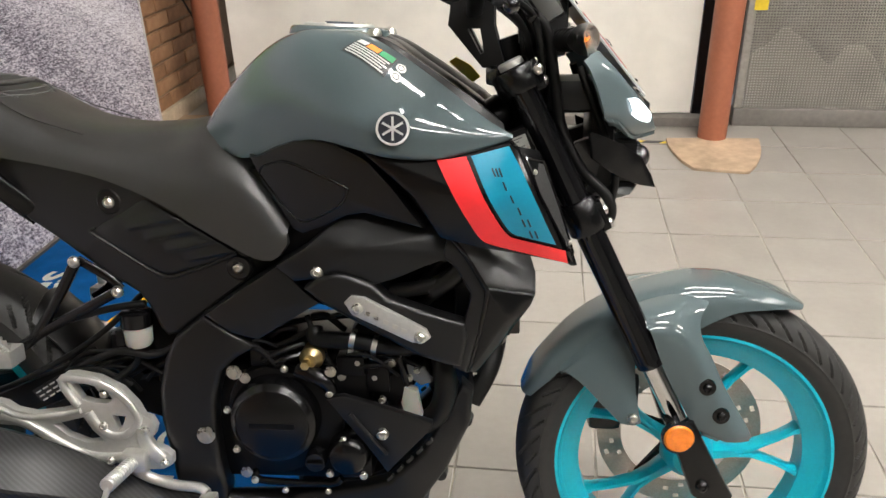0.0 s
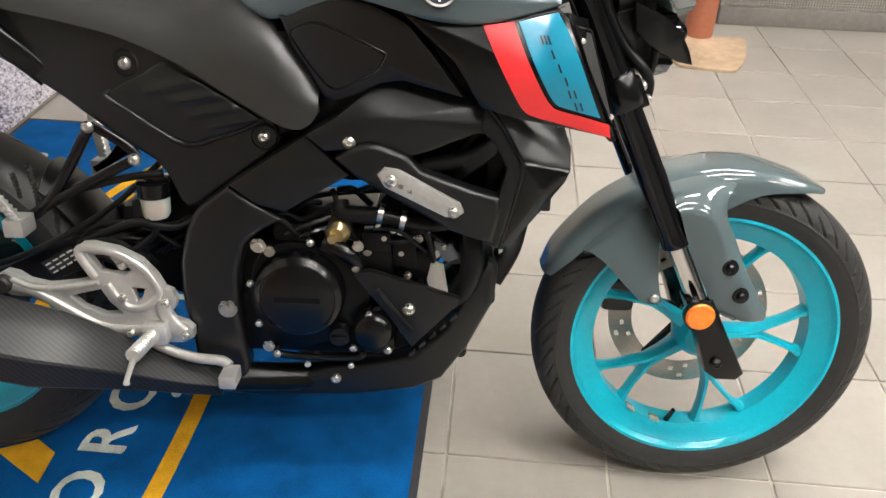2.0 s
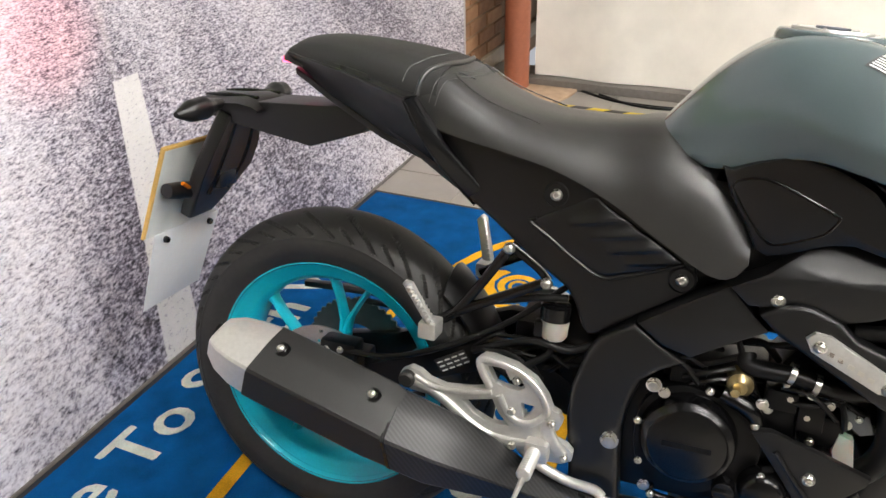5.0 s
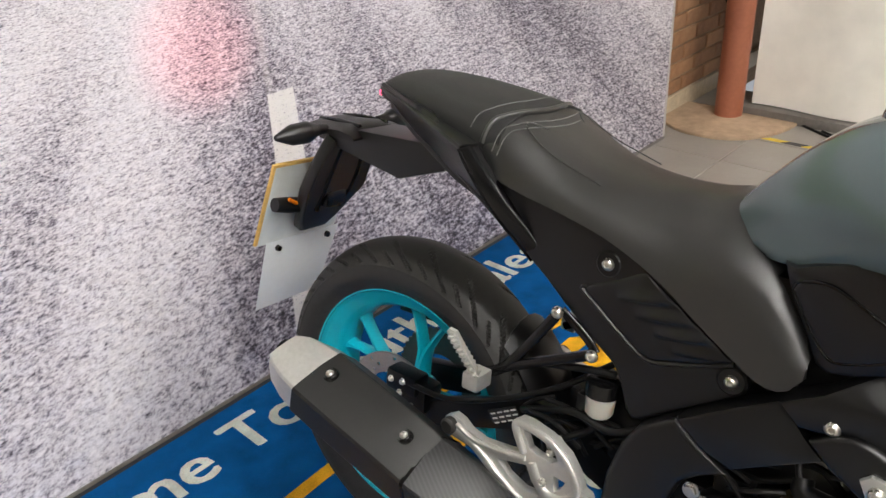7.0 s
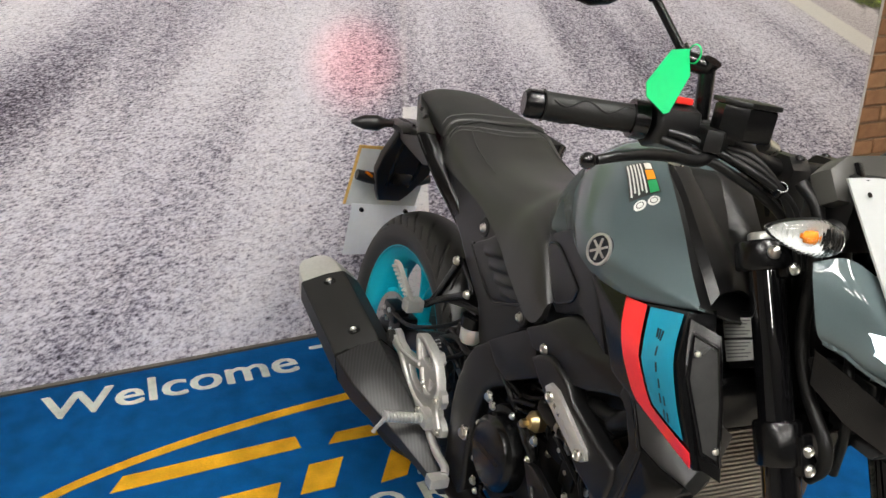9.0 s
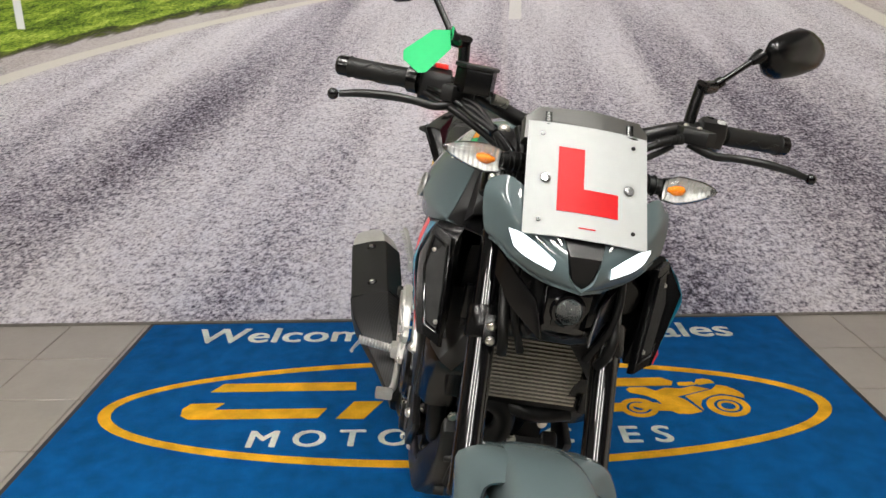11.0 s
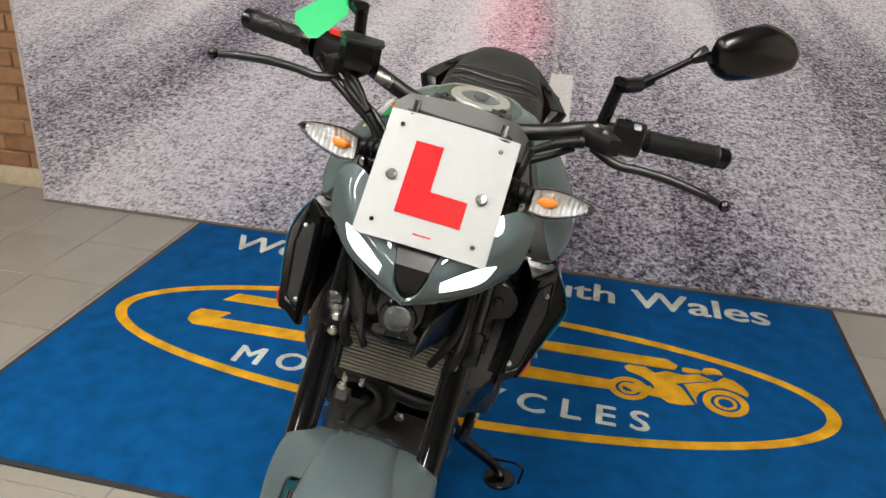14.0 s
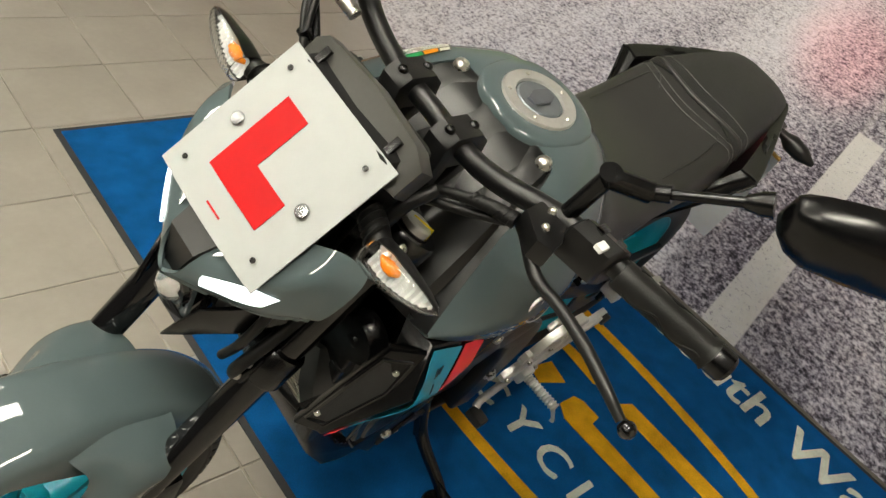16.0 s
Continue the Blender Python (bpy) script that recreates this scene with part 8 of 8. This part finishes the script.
    lev = part("brake_lever" if s < 0 else "clutch_lever", tube([hp(0.985, s * 0.185, 1.030), hp(0.998, s * 0.225, 1.018), hp(0.999, s * 0.260, 1.020), hp(1.004, s * 0.300, 1.021), hp(1.013, s * 0.345, 1.018), hp(1.016, s * 0.375, 1.012)], [0.008, 0.0070, 0.0062, 0.0068, 0.0062, 0.005], 14, 6), plastic, hb, "satin black hand lever")
    part("lever_ball", lathe([(0.0, 0.009), (0.0052, 0.0074), (0.0085, 0.003), (0.0085, -0.003), (0.0052, -0.0074), (0.0, -0.009)], hp(1.015, s * 0.384, 1.0105), "Z", 20), gloss, lev)
    # mirror
    mb = hp(0.948, s * 0.190, 1.058)
    mt = hp(0.943, s * 0.196, 1.118)
    m1 = hp(0.914, s * 0.226, 1.120) if s > 0 else hp(0.926, -0.213, 1.119)
    m2 = hp(0.886, s * 0.300, 1.181) if s > 0 else hp(0.890, -0.262, 1.190)
    mir = part("mirror", joined(tube([mb, mt], 0.0095, 16, 1), tube([mt + Vector((0.006, 0, 0.006)), mt + Vector((0.002, 0, -0.002)), m1], 0.0112, 14, 1), tube([m1 - (m2 - m1) * 0.02, m1 + (m2 - m1) * 0.2], 0.0088, 14, 1), tube([m1, m2], 0.0052, 12, 1), tube([m2 - (m2 - m1) * 0.16, m2 - (m2 - m1) * 0.02, m2 + (m2 - m1) * 0.08], [0.007, 0.0115, 0.012], 16, 1)), satin, bike, "black mirror on a slim stalk")
    # head: a long rounded shell
    ax = (hp(0.800, s * 0.440, 1.206) - hp(0.881, s * 0.313, 1.190)).normalized()
    c0 = m2 + hp(0.879, s * 0.314, 1.191) - hp(0.886, s * 0.300, 1.181)
    up = Vector((0.35, -s * 0.10, 0.93))
    up = (up - ax * up.dot(ax)).normalized()
    out_n = ax.cross(up)
    out_n = out_n if out_n.x > 0 else -out_n
    rings_ = []
    for t, top, low, dd in ((0.0, 0.016, -0.016, 0.012), (0.006, 0.020, -0.026, 0.020), (0.022, 0.027, -0.040, 0.025), (0.042, 0.034, -0.047, 0.028), (0.075, 0.044, -0.044, 0.029), (0.100, 0.041, -0.040, 0.028), (0.130, 0.030, -0.033, 0.024), (0.150, 0.016, -0.026, 0.018), (0.158, 0.004, -0.016, 0.010)):
        ring_ = []
        for i in range(20):
            q = 2 * math.pi * i / 20
            cu, su = math.cos(q), math.sin(q)
            v = (top + low) / 2 + (top - low) / 2 * math.copysign(abs(su) ** 0.7, su)
            ring_.append(c0 + ax * t + up * v + out_n * dd * max(cu, -0.35))
        rings_.append(ring_)
    part("mirror_shell", skin(rings_), satin, mir, "satin black mirror shell", 60)
    gl = [c0 + ax * (0.079 + 0.066 * math.cos(q)) + up * (0.034 * math.sin(q) - 0.004) - out_n * 0.0105 for q in (2 * math.pi * i / 24 for i in range(24))]
    part("mirror_glass", slab(gl, 0.0015, 0, tuple(-out_n)), chrome, mir, "mirror glass")
for k in range(3):
    part("loom", tube([hp(0.975 + 0.008 * k, -0.205 + 0.006 * k, 1.030), hp(1.010 + 0.006 * k, -0.172, 1.034 - 0.008 * k), hp(1.036 + 0.005 * k, -0.142 + 0.008 * k, 1.010 - 0.008 * k), hp(1.052, -0.112 + 0.010 * k, 0.966 - 0.006 * k), hp(1.058, -0.088 + 0.010 * k, 0.915)], 0.0045, 10, 6), hose_rubber, hb, "black cable")
clip = part("loom_clip", lathe([(0.0062, -0.006), (0.0075, -0.006), (0.0075, 0.006), (0.0062, 0.006)], (0, 0, 0), "Z", 20), satin, hb, "black cable clip")
clip.matrix_basis = Matrix.Translation(hp(1.040, -0.136, 1.002)) @ Matrix.Rotation(radians(35), 4, "Y") @ Matrix.Rotation(radians(25), 4, "X")
mc = part("master_cylinder", slab([hp(x, y, 1.046) for x, y in ((0.975, -0.200), (0.995, -0.205), (1.018, -0.190), (1.020, -0.150), (1.000, -0.142), (0.978, -0.150))], 0.038, 0.004, (0, 0, 1)), satin, hb, "black brake master cylinder")
part("reservoir_lid", slab([hp(x, y, 1.084) for x, y in ((0.972, -0.203), (0.996, -0.208), (1.021, -0.192), (1.023, -0.148), (1.001, -0.139), (0.975, -0.147))], 0.006, 0.002, (0, 0, 1)), plastic, mc)
part("banjo_bolt", tube([hp(1.005, -0.142, 1.045), hp(1.000, -0.118, 1.040)], [0.009, 0.008], 12, 1), steel, mc)
for k in range(7):
    c = hp(0.992, 0.166, 1.034).lerp(hp(1.004, 0.126, 1.022), k / 6)
    part("adjuster_rib", lathe([(0.0, -0.0022), (0.0092 - 0.0004 * k, -0.0018), (0.0092 - 0.0004 * k, 0.0018), (0.0, 0.0022)], c, "Y", 14), hose_rubber, hb)
for x, y in ((0.962, 0.182), (0.986, 0.196)):
    shared("bolt", bolt_me, hb, Matrix.Translation(hp(x, y, 1.055)) @ Matrix.Rotation(radians(-90), 4, "X") @ Matrix.Scale(0.5, 4))
part("clutch_cable", tube([hp(0.990, 0.170, 1.034), hp(1.000, 0.140, 1.026), hp(1.015, 0.10, 1.005), hp(1.030, 0.06, 0.975)], [0.009, 0.0075, 0.005, 0.005], 12, 5), hose_rubber, hb, "black clutch cable")
part("clutch_cable", tube([hp(0.985, 0.160, 1.020), hp(1.005, 0.130, 1.005), hp(1.025, 0.09, 0.985), hp(1.03, 0.05, 0.95)], 0.005, 10, 5), hose_rubber, hb, "black wiring")
tag = part("green_tag", slab([hp(0.934, -0.222, 1.132), hp(0.936, -0.248, 1.128), hp(0.958, -0.290, 1.090), hp(0.962, -0.288, 1.076), hp(0.966, -0.262, 1.060), hp(0.960, -0.250, 1.062), hp(0.940, -0.216, 1.104)], 0.001, 0, (0.9, 0.2, 0.3)), green_tag, bike, "bright green service tag")
part("tag_tie", lathe([(0.010, -0.0015), (0.0115, 0.0), (0.010, 0.0015)], hp(0.941, -0.218, 1.128), "Y", 20), green_tag, tag)
yt = part("yellow_tag", slab([(0.995, 0.104, 0.938), (1.010, 0.082, 0.945), (1.038, 0.086, 0.930), (1.036, 0.108, 0.918), (1.020, 0.114, 0.916)], 0.001, 0, (0.3, 0.3, 0.9)), yellow_tag, bike, "yellow paper tag")
part("yellow_tag", slab([(0.918, 0.010, 0.936), (0.930, -0.030, 0.944), (0.951, -0.034, 0.933), (0.966, -0.030, 0.916), (0.954, 0.012, 0.905), (0.932, 0.020, 0.922)], 0.001, 0, (0.3, -0.2, 0.9)), yellow_tag, bike, "yellow paper tag")


# red light thrown backwards by the tail lamp
tail_lamp = bpy.data.lights.new("tail_lamp_beam", "SPOT")
tail_lamp.energy, tail_lamp.color, tail_lamp.spot_size, tail_lamp.spot_blend, tail_lamp.shadow_soft_size = 6.0, (1.0, 0.10, 0.12), radians(37), 1.0, 0.02
tlo = new("tail_lamp_beam", tail_lamp)
tlo.matrix_basis = look(BIKE @ Vector((-0.105, 0, 0.902)), (MURAL, -0.03, 0.875))

# ---- floor tiles and bricks ----
PITCH_X, PITCH_Y, GAP = 0.3055, 0.2995, 0.0045
tile_me = finish(box(0, PITCH_X - GAP, 0, PITCH_Y - GAP, -0.006, 0.0, 0.0018, 1), "tile", tile_mat)
rest = bmesh.new()
spots = []
for i in range(-6, 21):
    for j in range(-21, 10):
        x, y = 0.886 + i * PITCH_X + GAP / 2, -0.090 + j * PITCH_Y + GAP / 2
        if x + PITCH_X < -0.78 or y > 2.62 or x > 6.9 or y < -6:
            continue
        spots.append((abs(x - 0.9) + abs(y + 0.1), x, y))
spots.sort()
for k, (_, x, y) in enumerate(spots):
    m = Matrix.Translation((x, y, FLOOR + random.uniform(-0.0004, 0.0004)))
    if k < 300:
        shared("tile", tile_me, ground, m)
    else:
        vs = [rest.verts.new((x + a, y + b, FLOOR + c)) for a, b, c in ((0, 0, -0.006), (PITCH_X - GAP, 0, -0.006), (PITCH_X - GAP, PITCH_Y - GAP, -0.006), (0, PITCH_Y - GAP, -0.006), (0.001, 0.001, 0), (PITCH_X - GAP - 0.001, 0.001, 0), (PITCH_X - GAP - 0.001, PITCH_Y - GAP - 0.001, 0), (0.001, PITCH_Y - GAP - 0.001, 0))]
        for f in ((4, 5, 6, 7), (0, 1, 5, 4), (1, 2, 6, 5), (2, 3, 7, 6), (3, 0, 4, 7)):
            rest.faces.new([vs[q] for q in f])
far = part("far_tile", rest, tile_mat, ground)
tagged(far, kind="stuff")

BL, BH, BG = 0.225, 0.075, 0.011
bricks = [finish(box(BRICK - 0.02, BRICK, 0, w, 0, BH - BG, 0.004, 1), "brick", brick_mat) for w in (BL - BG, BL / 2 - BG)]
n = 0
for y0, y1, top in ((-3.95, -1.95, 15), (2.05, 2.95, 18)):
    for j in range(top):
        y = y0 - (BL / 2 if j % 2 else 0)
        while y < y1 and n < 300:
            shared("brick", bricks[0], wall_brick, Matrix.Translation((random.uniform(-0.002, 0.002), y, FLOOR + 0.088 + j * BH)))
            n += 1
            y += BL
